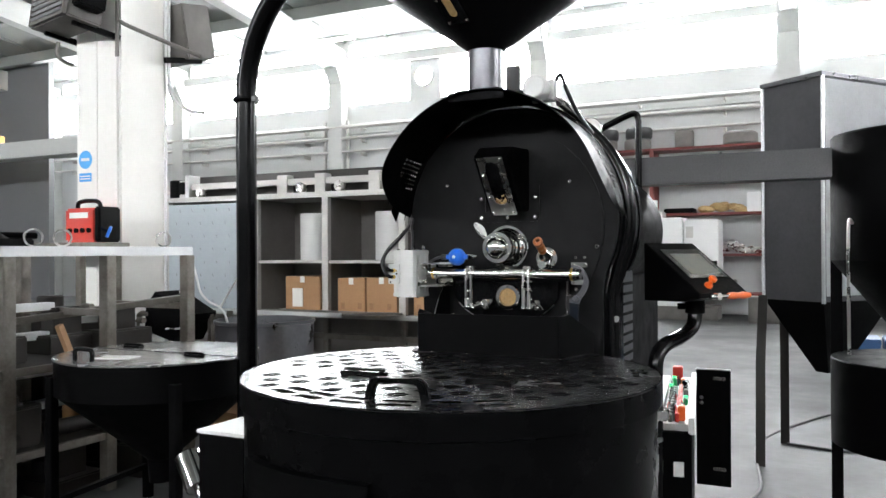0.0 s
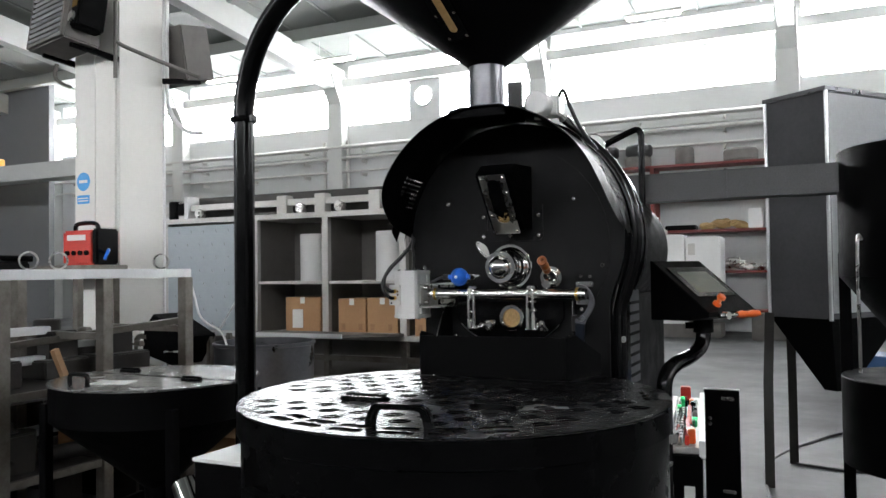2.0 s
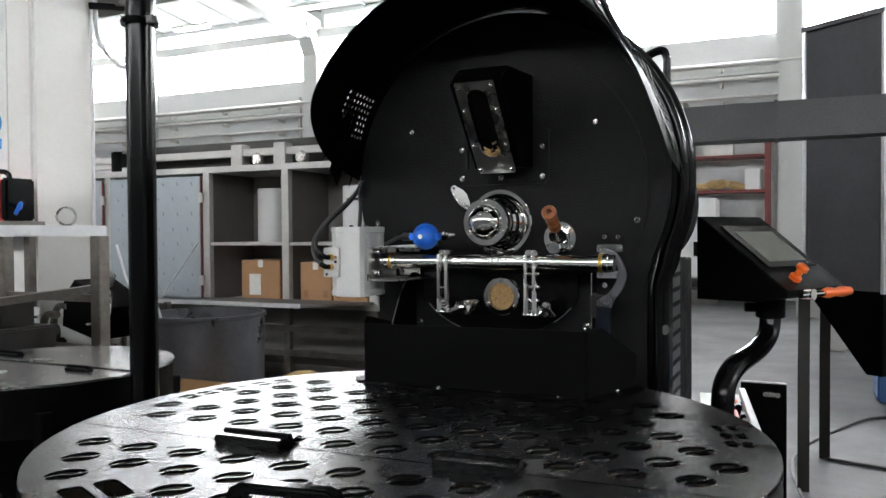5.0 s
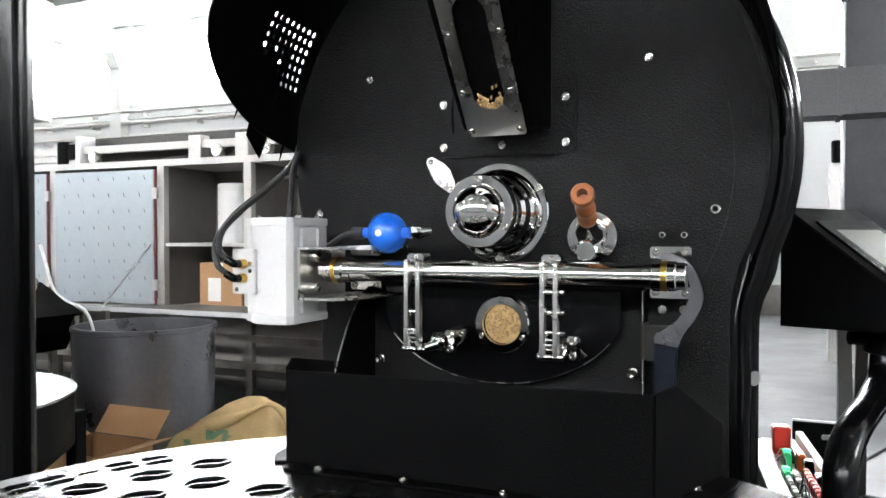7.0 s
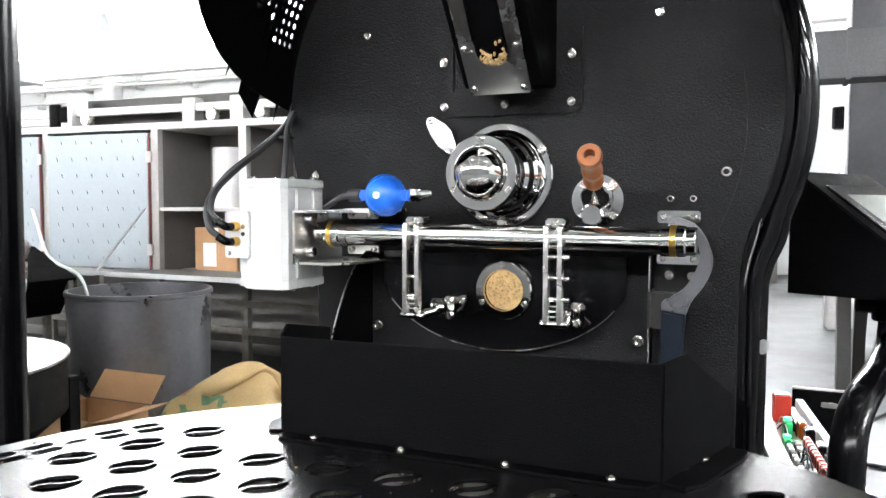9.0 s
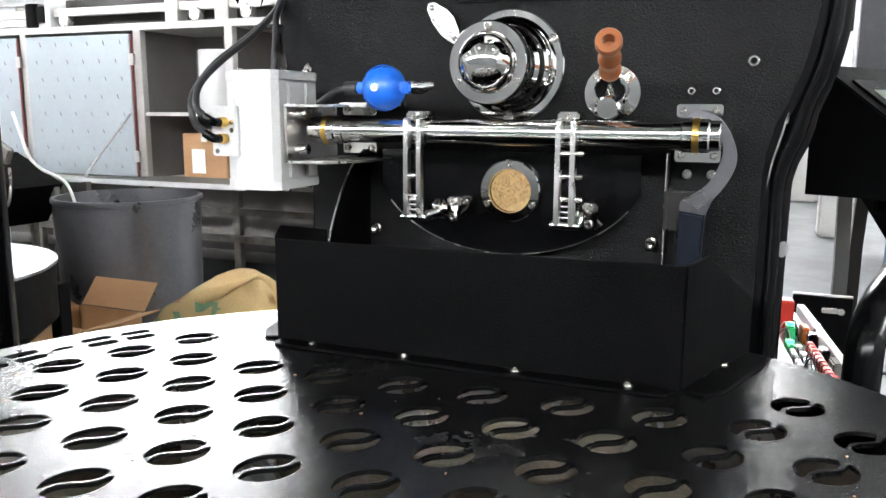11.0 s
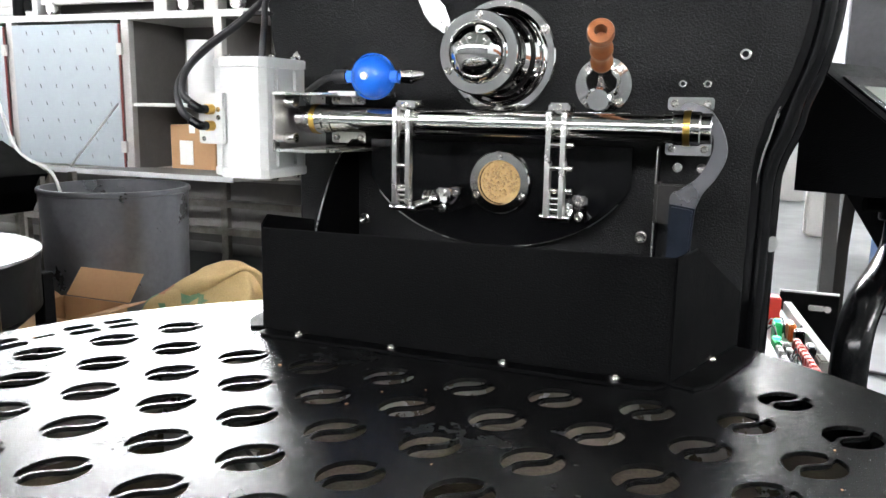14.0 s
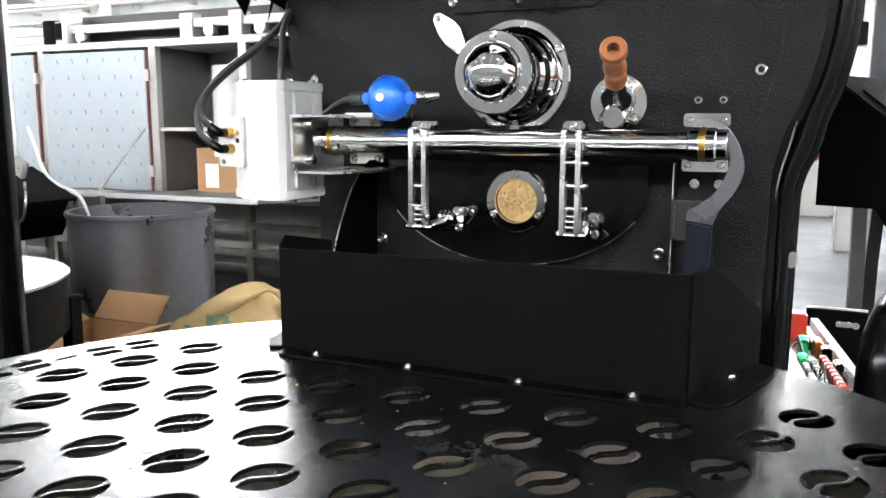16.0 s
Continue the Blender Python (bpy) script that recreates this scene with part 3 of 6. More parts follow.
def slot(x, y, rot, w, h, r=0.006):
    ca, sa = math.cos(rot), math.sin(rot)
    return [(x + ca * u - sa * v, y + sa * u + ca * v) for u, v in rounded(-w / 2, -h / 2, w / 2, h / 2, min(r, h * 0.4), 3)]


chord = math.sqrt(TR ** 2 - (SEAM - TY) ** 2)
a0 = math.atan2(SEAM - TY, chord)
rear = [(TX + (TR - 0.001) * math.cos(t), TY + (TR - 0.001) * math.sin(t)) for t in [a0 + (math.pi - 2 * a0) * i / 96 for i in range(97)]]
front = [(TX + (TR - 0.001) * math.cos(t), TY + (TR - 0.001) * math.sin(t)) for t in [math.pi - a0 + (math.pi + 2 * a0) * i / 72 for i in range(73)]]
rear = [(x, max(y, SEAM + 0.002)) for x, y in rear]
front = [(x, min(y, SEAM - 0.002)) for x, y in front]


def turned(x, y, back=False):
    """Turns a point of the lid about its centre by the tilt of its seam."""
    a = -TILT if back else TILT
    dx, dy = x - TX, y - TY
    return TX + dx * math.cos(a) - dy * math.sin(a), TY + dx * math.sin(a) + dy * math.cos(a)


def stencil(r, a, w, h):
    """A cut mark: two bars with a bridge between them."""
    out = []
    for k in (-1, 1):
        rr = r + k * h * 0.29
        out.append(slot(TX + rr * math.cos(radians(a)), TY + rr * math.sin(radians(a)), radians(a + 90), w, h * 0.42, 0.012))
    return out


marks_front, marks_rear = [], []
for a, r in ((-117, 0.578), (-105.5, 0.58), (-93, 0.582), (-80, 0.584), (-68, 0.584), (-55.5, 0.584)):
    marks_front += stencil(r, a, 0.094, 0.088)
for a in (147.4, 152.6, 162, 167, 172, 10, 15.5, 21):
    marks_rear += stencil(0.607, a, 0.042, 0.048)
marks_rear.append(slot(TX + 0.607 * math.cos(radians(157.5)), TY + 0.607 * math.sin(radians(157.5)), radians(247.5), 0.03, 0.012))
ROT = radians(57)
beans = []
def clear_of(x, y, loops, gap):
    return all(math.hypot(x - u, y - v) > gap for lp in loops for u, v in lp)


for j0, j1, ox, oy, ax, ay in ((-2, 6, 0.017, -0.447, 0.1017, 0.0058), (0, 5, 0.329, -1.002, 0.1045, 0.0042)):
    for j in range(j0, j1):
        for i in range(-14, 12):
            x, y = turned(ox + ax * i + 0.0613 * j, oy + ay * i - 0.0815 * j, True)
            d = math.hypot(x - TX, y - TY)
            if d > TR - 0.05 or abs(y - SEAM) < 0.04 or (oy < -0.9) != (y < SEAM):
                continue
            if y > -0.38 and -0.33 < x < 0.42:
                continue
            if not clear_of(x, y, marks_front + marks_rear, 0.04):
                continue
            beans.append((x, y))
for nm, rim, marks, keep in (("lid_rear", rear, marks_rear, lambda y: y > SEAM), ("lid_front", front, marks_front, lambda y: y < SEAM)):
    loops = [rim] + marks
    for x, y in beans:
        if keep(y):
            loops += bean(x, y, ROT)
    loops = [[turned(*p) for p in lp] for lp in loops]
    lid = part(nm, pierced(loops, 0.005, TZ), LID, tray, "black textured lid pierced with coffee bean shapes", smooth=0)

# chaff flakes lying on the lid
random.seed(17)
bm = B()
for i in range(90):
    a, r = random.uniform(0, 6.28), TR * 0.93 * math.sqrt(random.random())
    x, y = TX + r * math.cos(a), TY + r * math.sin(a)
    if abs(y - SEAM) < 0.01 or (y > -0.38 and -0.3 < x < 0.43):
        continue
    if not all(math.hypot(x - u, y - v) > 0.038 for u, v in [turned(*p) for p in beans]):
        continue
    w = random.uniform(0.0008, 0.0018)
    box(bm, (-w, -w * 0.6, 0), (w, w * 0.6, 0.0006), 0, Matrix.Translation((x, y, TZ + 0.0002)) @ Matrix.Rotation(a * 7, 4, "Z"))
single("chaff_flakes", bm, CARD, "tiny tan chaff flakes scattered on the lid", "chaff", "stuff", smooth=0)

# lid hinges and handle
for x, y in ((-0.125, -0.915), (0.305, -0.905)):
    m = Matrix.Translation((x, y, 0)) @ Matrix.Rotation(TILT, 4, "Z")
    bm = B()
    box(bm, (-0.07, -0.036, TZ), (0.07, -0.006, TZ + 0.016), 0.003, m)
    box(bm, (-0.07, 0.006, TZ), (0.07, 0.034, TZ + 0.01), 0.003, m)
    for i in range(5):
        u = -0.07 + 0.028 * i
        cyl(bm, m @ Vector((u + 0.001, 0, TZ + 0.012)), m @ Vector((u + 0.027, 0, TZ + 0.012)), 0.01, 14)
    hinge = part("hinge", bm, GLOSS, tray, "black knuckle hinge across the lid seam")
    for u in (-0.045, 0.045):
        bm = B()
        socket_bolt(bm, m @ Vector((u, 0.022, TZ + 0.01)), (0, 0, 1), 0.004, 0.003)
        part("bolt", bm, GLOSS, hinge)
bm = B()
arch = [(-0.092, 0), (-0.086, 0.03), (-0.076, 0.052), (-0.06, 0.06), (0.06, 0.06), (0.076, 0.052), (0.086, 0.03), (0.092, 0),
        (0.068, 0), (0.063, 0.028), (0.055, 0.042), (0.045, 0.046), (-0.045, 0.046), (-0.055, 0.042), (-0.063, 0.028), (-0.068, 0)]
m = Matrix.Translation((0.182, -1.254, TZ)) @ Matrix.Rotation(radians(7), 4, "Z") @ Matrix.Translation((0, 0.013, 0)) @ Matrix(((1, 0, 0, 0), (0, 0, -1, 0), (0, 1, 0, 0), (0, 0, 0, 1)))
prism(bm, arch, 0.026, m, 0.004)
part("lid_handle", bm, GLOSS, tray, "black moulded bow handle on the lid")
# chute door low on the tray front
bm = B()
for lo, hi, rr in ((0.88, 0.95, TR + 0.02), (0.6, 0.88, TR + 0.012)):
    revolve(bm, [(TR - 0.014, lo), (rr, lo), (rr, hi), (TR - 0.014, hi)], Matrix.Translation((TX, TY, 0)), 24, (238, 278))
part("discharge_gate", bm, BLACK, tray, "curved black discharge gate on the tray front")

# white topped box at the tray's side
bm = B()
box(bm, (-0.78, -0.95, 0.0), (-0.58, -0.72, 0.9), 0.004)
gearbox = single("motor_box", bm, BLACK, "black sheet box beside the cooling tray", "machine box")
bm = B()
box(bm, (-0.785, -0.955, 0.9), (-0.575, -0.715, 0.912), 0.002)
part("box_lid", bm, WHITE, gearbox, "pale flat lid")

# ---- discharge shield on the tray ----
shield = thing("discharge_shield", (0.04, -0.34, TZ), "folded black sheet shield bolted to the tray lid", "shield")
SZ = 1.292
bm = B()
tk = 0.004
prism(bm, [(-0.23, TZ + 0.004), (0.334, TZ + 0.004), (0.334, SZ), (-0.232, SZ - 0.004)], tk, upright(-0.341), 0.001)
part("front_sheet", bm, BLACK, shield)
bm = B()
m = Matrix.Translation((0.336, -0.343, 0)) @ Matrix.Rotation(math.atan2(0.226, 0.076), 4, "Z") @ Matrix(((1, 0, 0, 0), (0, 0, 1, 0), (0, 1, 0, 0), (0, 0, 0, 1)))
prism(bm, [(0, TZ + 0.004), (0.215, TZ + 0.004), (0.215, SZ - 0.075), (0.06, SZ + 0.004), (0, SZ)], tk, m, 0.001)
part("side_sheet", bm, BLACK, shield)
bm = B()
m = Matrix.Translation((-0.23, -0.343, 0)) @ Matrix.Rotation(radians(100), 4, "Z") @ Matrix(((1, 0, 0, 0), (0, 0, 1, 0), (0, 1, 0, 0), (0, 0, 0, 1)))
prism(bm, [(0, TZ + 0.004), (0.2, TZ + 0.004), (0.2, SZ - 0.02), (0.02, SZ + 0.012), (0, SZ)], tk, m, 0.001)
part("side_sheet", bm, BLACK, shield)
bm = B()
prism(bm, [(-0.228, -0.345), (0.334, -0.345), (0.322, -0.366), (0.3, -0.371), (-0.22, -0.371), (-0.228, -0.362)], 0.004, Matrix.Translation((0, 0, TZ + 0.0005)), 0.001)
part("foot_flange", bm, BLACK, shield)
bm = B()
prism(bm, [(0.337, -0.34), (0.402, -0.15), (0.43, -0.16), (0.425, -0.2), (0.385, -0.325), (0.365, -0.35)], 0.004, Matrix.Translation((0, 0, TZ + 0.0005)), 0.001)
part("foot_flange", bm, BLACK, shield)
bm = B()
prism(bm, [(-0.234, -0.335), (-0.254, -0.2), (-0.29, -0.21), (-0.28, -0.31), (-0.255, -0.345)], 0.004, Matrix.Translation((0, 0, TZ + 0.0005)), 0.001)
part("foot_flange", bm, BLACK, shield)
for x, y in ((-0.166, -0.357), (-0.023, -0.356), (0.132, -0.355), (0.274, -0.354), (0.376, -0.226), (-0.262, -0.28)):
    bm = B()
    socket_bolt(bm, (x, y, TZ + 0.0045), (0, 0, 1), 0.0055, 0.004)
    part("bolt", bm, BOLT, shield)

# ---- feed hopper over the visor ----
HX, HY = -0.003, -0.2
hopper = thing("feed_hopper", (HX, HY, 2.13), "big black conical feed hopper on a steel neck", "hopper")
Mh = Matrix.Translation((HX, HY, 0))
bm = B()
revolve(bm, [(0.068, 2.11), (0.068, 2.325), (0.062, 2.325), (0.062, 2.11)], Mh, 40)
part("neck", bm, BARE, hopper, "bare grey steel neck")
bm = B()
box(bm, (HX - 0.115, HY - 0.11, 2.1), (HX + 0.115, HY + 0.11, 2.135), 0.004)
box(bm, (HX - 0.09, HY - 0.09, 2.135), (HX + 0.09, HY + 0.09, 2.145), 0.002)
part("neck_flange", bm, BLACK, hopper)
bm = B()
revolve(bm, [(0.072, 2.305), (0.078, 2.315), (0.575, 2.665), (0.585, 2.685), (0.6, 2.695), (0.6, 3.35), (0.585, 3.35), (0.585, 2.695), (0.56, 2.665), (0.066, 2.315)], Mh, 72)
part("cone", bm, BLACK, hopper, "black cone with a short drum above")
bm = B()
revolve(bm, [(0, 3.35), (0.61, 3.35), (0.61, 3.37), (0, 3.4)], Mh, 48)
part("hopper_lid", bm, BLACK, hopper)
# sight window lying on the cone
ang = radians(-99)
sl = Vector((0.49 * math.cos(ang), 0.49 * math.sin(ang), 0.35)).normalized()
tn = Vector((-math.sin(ang), math.cos(ang), 0))
nn = tn.cross(sl) if tn.cross(sl).z < 0 else -tn.cross(sl)
c0 = Vector((HX + 0.085 * math.cos(ang), HY + 0.085 * math.sin(ang), 2.317)) + sl * 0.28
mw = Matrix.Translation(c0 + nn * 0.006) @ Matrix((tn, sl, nn)).transposed().to_4x4()
bm = B()
prism(bm, rounded(-0.048, -0.17, 0.048, 0.17, 0.01), 0.006, mw, 0.001)
part("window_plate", bm, GLOSS, hopper, "black plate round the bean window")
bm = B()
prism(bm, rounded(-0.015, -0.13, 0.015, 0.13, 0.014), 0.003, mw @ Matrix.Translation((0, 0, 0.006)))
part("bean_window", bm, BEANS, hopper, "narrow window full of pale beans")
for u in (-0.038, 0.038):
    for v in (-0.155, -0.05, 0.05, 0.155):
        bm = B()
        p = mw @ Vector((u, v, 0.006))
        socket_bolt(bm, p, nn, 0.005, 0.004)
        part("bolt", bm, BOLT, hopper)

# ---- loading pipe ----
pipe = thing("loading_pipe", (-1.5, 0.18, 0), "bent glossy black loading pipe rising to the hopper", "pipe")
bm = B()
tube(bm, [(-1.5, 0.18, 0.05), (-1.5, 0.18, 2.31)], 0.052, 24, bend=False)
part("upright", bm, GLOSS, pipe)
bm = B()
bend_pts = []
bend_r = 0.6
to = Vector((HX + 1.5, HY - 0.18, 0)).normalized()
for i in range(13):
    a = radians(7 * i)
    bend_pts.append(Vector((-1.5, 0.18, 2.31)) + to * (bend_r * (1 - math.cos(a))) + Vector((0, 0, bend_r * math.sin(a))))
tube(bm, bend_pts, 0.052, 24, n=2)
part("bend", bm, GLOSS, pipe)
bm = B()
e = bend_pts[-1]
tube(bm, [e, e + to * 0.42 + Vector((0, 0, 0.045))], 0.052, 24, bend=False)
part("cross_pipe", bm, GLOSS, pipe)
for p, d in ((Vector((-1.5, 0.18, 2.31)), Vector((0, 0, 1))), (e, to)):
    bm = B()
    revolve(bm, [(0.052, -0.012), (0.066, -0.012), (0.07, 0), (0.066, 0.012), (0.052, 0.012)], axis(p, p + d), 28)
    s = d.orthogonal().normalized()
    box(bm, (-0.02, -0.012, -0.014), (0.02, 0.012, 0.014), 0.003, Matrix.Translation(p + Vector((0.075, -0.02, 0.0))))
    part("pipe_clamp", bm, STEEL if d.z < 1 else GLOSS, pipe, "lever clamp ring")

# ---- left receiving bin ----
BX, BY, BR, BZ = -2.21, 0.285, 0.545, 0.965
bin_ = thing("receiving_bin", (BX, BY, 0), "black conical receiving bin on legs with a flat lid", "hopper bin")
Mb = Matrix.Translation((BX, BY, 0))
bm = B()
revolve(bm, [(BR, BZ - 0.012), (BR, 0.77), (0.07, 0.37), (0.06, 0.24), (0.05, 0.24), (0.05, 0.37), (BR - 0.01, 0.78), (BR - 0.01, BZ - 0.012)], Mb, 72)
part("cone", bm, BLACK, bin_, "black cone with a short drum above")
for nm, ya, yb in (("lid_rear", 0.03, 1.0), ("lid_front", -1.0, 0.026)):
    pts = [(BX + (BR + 0.008) * math.cos(t), BY + (BR + 0.008) * math.sin(t)) for t in [2 * math.pi * i / 96 for i in range(96)]]
    pts = [p for p in pts if ya <= p[1] - BY <= yb]
    if nm == "lid_rear":
        pts.sort(key=lambda p: math.atan2(p[1] - BY, p[0] - BX))
    else:
        pts.sort(key=lambda p: math.atan2(p[1] - BY, p[0] - BX) % (2 * math.pi) if p[1] < BY else (math.atan2(p[1] - BY, p[0] - BX) if p[0] < BX else 7))
    bm = B()
    prism(bm, pts, 0.01, Matrix.Translation((0, 0, BZ - 0.01)), 0.002)
    part(nm, bm, SATIN, bin_, "flat satin steel half lid")
for dx, dy, w in ((-0.33, 0.12, 0.13), (0.3, -0.05, 0.12)):
    bm = B()
    box(bm, (BX + dx - w / 2, BY + dy - 0.025, BZ), (BX + dx + w / 2, BY + dy + 0.025, BZ + 0.012), 0.004)
    cyl(bm, (BX + dx - w / 2, BY + dy, BZ + 0.013), (BX + dx + w / 2, BY + dy, BZ + 0.013), 0.01, 12)
    part("hinge", bm, BLACK, bin_)
bm = B()
h = Vector((BX - 0.2, BY - 0.4, BZ))
tube(bm, [h, h + Vector((0, 0, 0.04)), h + Vector((0.02, 0, 0.055)), h + Vector((0.12, -0.01, 0.055)), h + Vector((0.14, -0.01, 0.04)), h + Vector((0.14, -0.01, 0))], 0.012, 10)
part("lid_handle", bm, GLOSS, bin_)
for k in range(4):
    a = radians(45 + 90 * k + 8)
    x, y = BX + 0.55 * math.cos(a), BY + 0.55 * math.sin(a)
    bm = B()
    box(bm, (-0.025, -0.025, 0), (0.025, 0.025, BZ - 0.1), 0.003, Matrix.Translation((x, y, 0)))
    part("leg", bm, BLACK, bin_)
    b = radians(45 + 90 * (k + 1) + 8)
    bm = B()
    tube(bm, [(x, y, 0.2), (BX + 0.55 * math.cos(b), BY + 0.55 * math.sin(b), 0.2)], 0.022, 4, bend=False)
    part("brace", bm, BLACK, bin_)
bm = B()
box(bm, (-0.1, -0.065, 0), (0.1, 0.065, 0.004), 0.001, Matrix.Translation((BX - 0.03, BY - 0.27, BZ + 0.0005)) @ Matrix.Rotation(0.3, 4, "Z"))
single("paper_bag_scrap", bm, PAPER, "crumpled white paper bag lying on the bin lid", "paper")

# ---- cyclone and its duct ----
YX, YY, YR = 1.71, 1.75, 0.5
cyc = thing("chaff_cyclone", (YX, YY, 0), "tall black steel chaff cyclone on legs", "cyclone")
Mc = Matrix.Translation((YX, YY, 0))
bm = B()
revolve(bm, [(0, 2.13), (YR - 0.01, 2.13), (YR, 2.12), (YR, 1.47), (0.12, 0.99), (0.12, 0.93), (0, 0.93)], Mc, 64)
part("cone_body", bm, BLACK, cyc, "black drum tapering to a cone")
bm = B()
revolve(bm, [(0, 0.95), (YR, 0.95), (YR + 0.004, 0.945), (YR + 0.004, 0.5), (0, 0.5)], Mc, 64)
part("chaff_drum", bm, BLACK, cyc, "black chaff collecting drum")
for k in range(4):
    a = radians(45 + 90 * k + 20)
    x, y = YX + (YR + 0.02) * math.cos(a), YY + (YR + 0.02) * math.sin(a)
    bm = B()
    box(bm, (x - 0.03, y - 0.03, 0), (x + 0.03, y + 0.03, 1.6), 0.003)
    part("leg", bm, BLACK, cyc)
bm = B()
tube(bm, [(YX - 0.42, YY - 0.34, 1.0), (YX - 0.42, YY - 0.34, 1.62), (YX - 0.4, YY - 0.31, 1.66)], 0.008, 8)
part("latch_rod", bm, STEEL, cyc)
duct = thing("exhaust_duct", (0.7, 1.74, 1.92), "square black exhaust duct from roaster to cyclone", "duct")
bm = B()
box(bm, (CX + 0.1, 1.65, 1.912), (0.654, 1.81, 2.072), 0.003)
part("duct_section", bm, DUCT, duct)
bm = B()
box(bm, (0.658, 1.65, 1.912), (YX - 0.4, 1.81, 2.072), 0.003)
part("duct_section", bm, DUCT, duct)
bm = B()
box(bm, (0.648, 1.644, 1.906), (0.664, 1.816, 2.078), 0.002)
part("joint_flange", bm, DUCT, duct)

# ---- sheet metal silo ----
silo = thing("sheet_metal_silo", (1.17, 3.4, 0), "square bare sheet metal silo on splayed legs", "silo")
S0, S1 = Vector((1.17, 3.04, 0)), Vector((0.765, 3.35, 0))
dirs = (S1 - S0)
perp = Vector((-dirs.y, dirs.x, 0)) * -1
S2, S3 = S0 + perp * 1.5, S1 + perp * 1.5
Sc = (S0 + S3) / 2


def quad_prism(bm, base, zlo, zhi, top_scale=1.0, c=None):
    t = bmesh.new()
    lo = [t.verts.new((c + (p - c) * 1.0) + Vector((0, 0, zlo))) for p in base]
    hi = [t.verts.new((c + (p - c) * top_scale) + Vector((0, 0, zhi))) for p in base]
    t.faces.new(lo[::-1])
    t.faces.new(hi)
    for i in range(4):
        t.faces.new((lo[i], lo[(i + 1) % 4], hi[(i + 1) % 4], hi[i]))
    bmesh.ops.recalc_face_normals(t, faces=t.faces)
    return merge(bm, t)


ring = [S0, S2, S3, S1]
bm = B()
quad_prism(bm, ring, 1.16, 2.74, 1.0, Sc)
part("bin_body", bm, SILO, silo, "dark grey bare steel box body")
# light on this face is painted: a brighter sheet over the dark body
bm = B()
fa, fb = S0 + (S2 - S0) * 0.03, S2 - (S2 - S0) * 0.03
fo = (S0 - S1).normalized() * 0.004
t = bmesh.new()
t.faces.new([t.verts.new(q) for q in (fa + fo + Vector((0, 0, 1.2)), fb + fo + Vector((0, 0, 1.2)), fb + fo + Vector((0, 0, 2.72)), fa + fo + Vector((0, 0, 2.72)))])
bmesh.ops.solidify(t, geom=t.faces[:], thickness=0.003)
merge(bm, t)
part("galvanised_sheet", bm, SHEET, silo, "brighter side sheet standing in for light on that face", smooth=0)
bm = B()
quad_prism(bm, [Sc + (p - Sc) * 1.05 for p in ring], 2.735, 2.765, 1.0, Sc)
part("top_rim", bm, BARE, silo)
bm = B()
quad_prism(bm, [Sc + (p - Sc) * 0.2 for p in ring], 0.62, 1.16, 5.0, Sc)
part("outlet_cone", bm, BLACK, silo, "dark pyramid outlet")
for a in (S0, S1, S2, S3):
    bm = B()
    tube(bm, [a + Vector((0, 0, 1.15)), a + Vector((0, 0, 2.74))], 0.014, 6, bend=False)
    part("corner_angle", bm, GALV, silo)
for a, foot in ((S1, Vector((0.76, 2.98, 0))), (S1 + perp * 0.4, Vector((0.885, 3.77, 0))), (S2, S2 + Vector((0.2, -0.1, 0))), (S3, S3 + Vector((0.1, 0.3, 0)))):
    bm = B()
    kn = Vector((foot.x, foot.y, 0.72)) * 0.9 + Vector((a.x, a.y, 0.72)) * 0.1
    tube(bm, [Vector((a.x, a.y, 1.18)) * 0.75 + Vector((foot.x, foot.y, 1.18)) * 0.25, kn, foot], 0.045, 4, bend=False)
    part("leg", bm, DULL, silo, "dark steel box leg")

# ---- control panel on its arm ----
PA = Vector((0.478, 0.411, 0))
pa = radians(-28)
pd, pw = Vector((math.cos(pa), math.sin(pa), 0)), Vector((-math.sin(pa), math.cos(pa), 0))
hmi = thing("control_panel", (0.62, 0.4, 1.2), "black wedge-shaped touch panel on a bent arm", "control panel")
mp = Matrix(((pd.x, 0, pw.x, PA.x), (pd.y, 0, pw.y, PA.y), (0, 1, 0, 0), (0, 0, 0, 1)))
PL, PW = 0.285, 0.325
bm = B()
prism(bm, [(0, 1.31), (0.19, 1.312), (PL, 1.33), (PL, 1.349), (0.012, 1.557), (0, 1.557)], PW, mp, 0.003)
part("housing", bm, BLACK, hmi, "black folded sheet housing")
slope = Vector((PL - 0.012, 1.349 - 1.557)).normalized()
u3 = (pd * slope.x + Vector((0, 0, slope.y))).normalized()
n3 = u3.cross(pw)
n3 = n3 if n3.z > 0 else -n3
face0 = PA + pd * 0.012 + Vector((0, 0, 1.557))
mf = Matrix.Translation(face0 + n3 * 0.0005) @ Matrix((u3, pw, n3)).transposed().to_4x4()
bm = B()
prism(bm, rounded(0.05, 0.035, 0.25, 0.3, 0.008), 0.005, mf, 0.002)
bezel = part("screen_bezel", bm, GLOSS, hmi, "grey black screen bezel")
bm = B()
prism(bm, rounded(0.085, 0.07, 0.225, 0.27, 0.003), 0.001, mf @ Matrix.Translation((0, 0, 0.005)))
part("screen", bm, SCREEN, bezel, "dim touch screen with a pale picture")
bm = B()
p = mf @ Vector((0.3, 0.1, 0))
revolve(bm, [(0.017, 0), (0.017, 0.012), (0.01, 0.014), (0.01, 0.03), (0.017, 0.034), (0.017, 0.046), (0.012, 0.05), (0, 0.05)], axis(p, p + n3), 20)
part("stop_button", bm, ORANGE, hmi, "orange mushroom stop button")
bm = B()
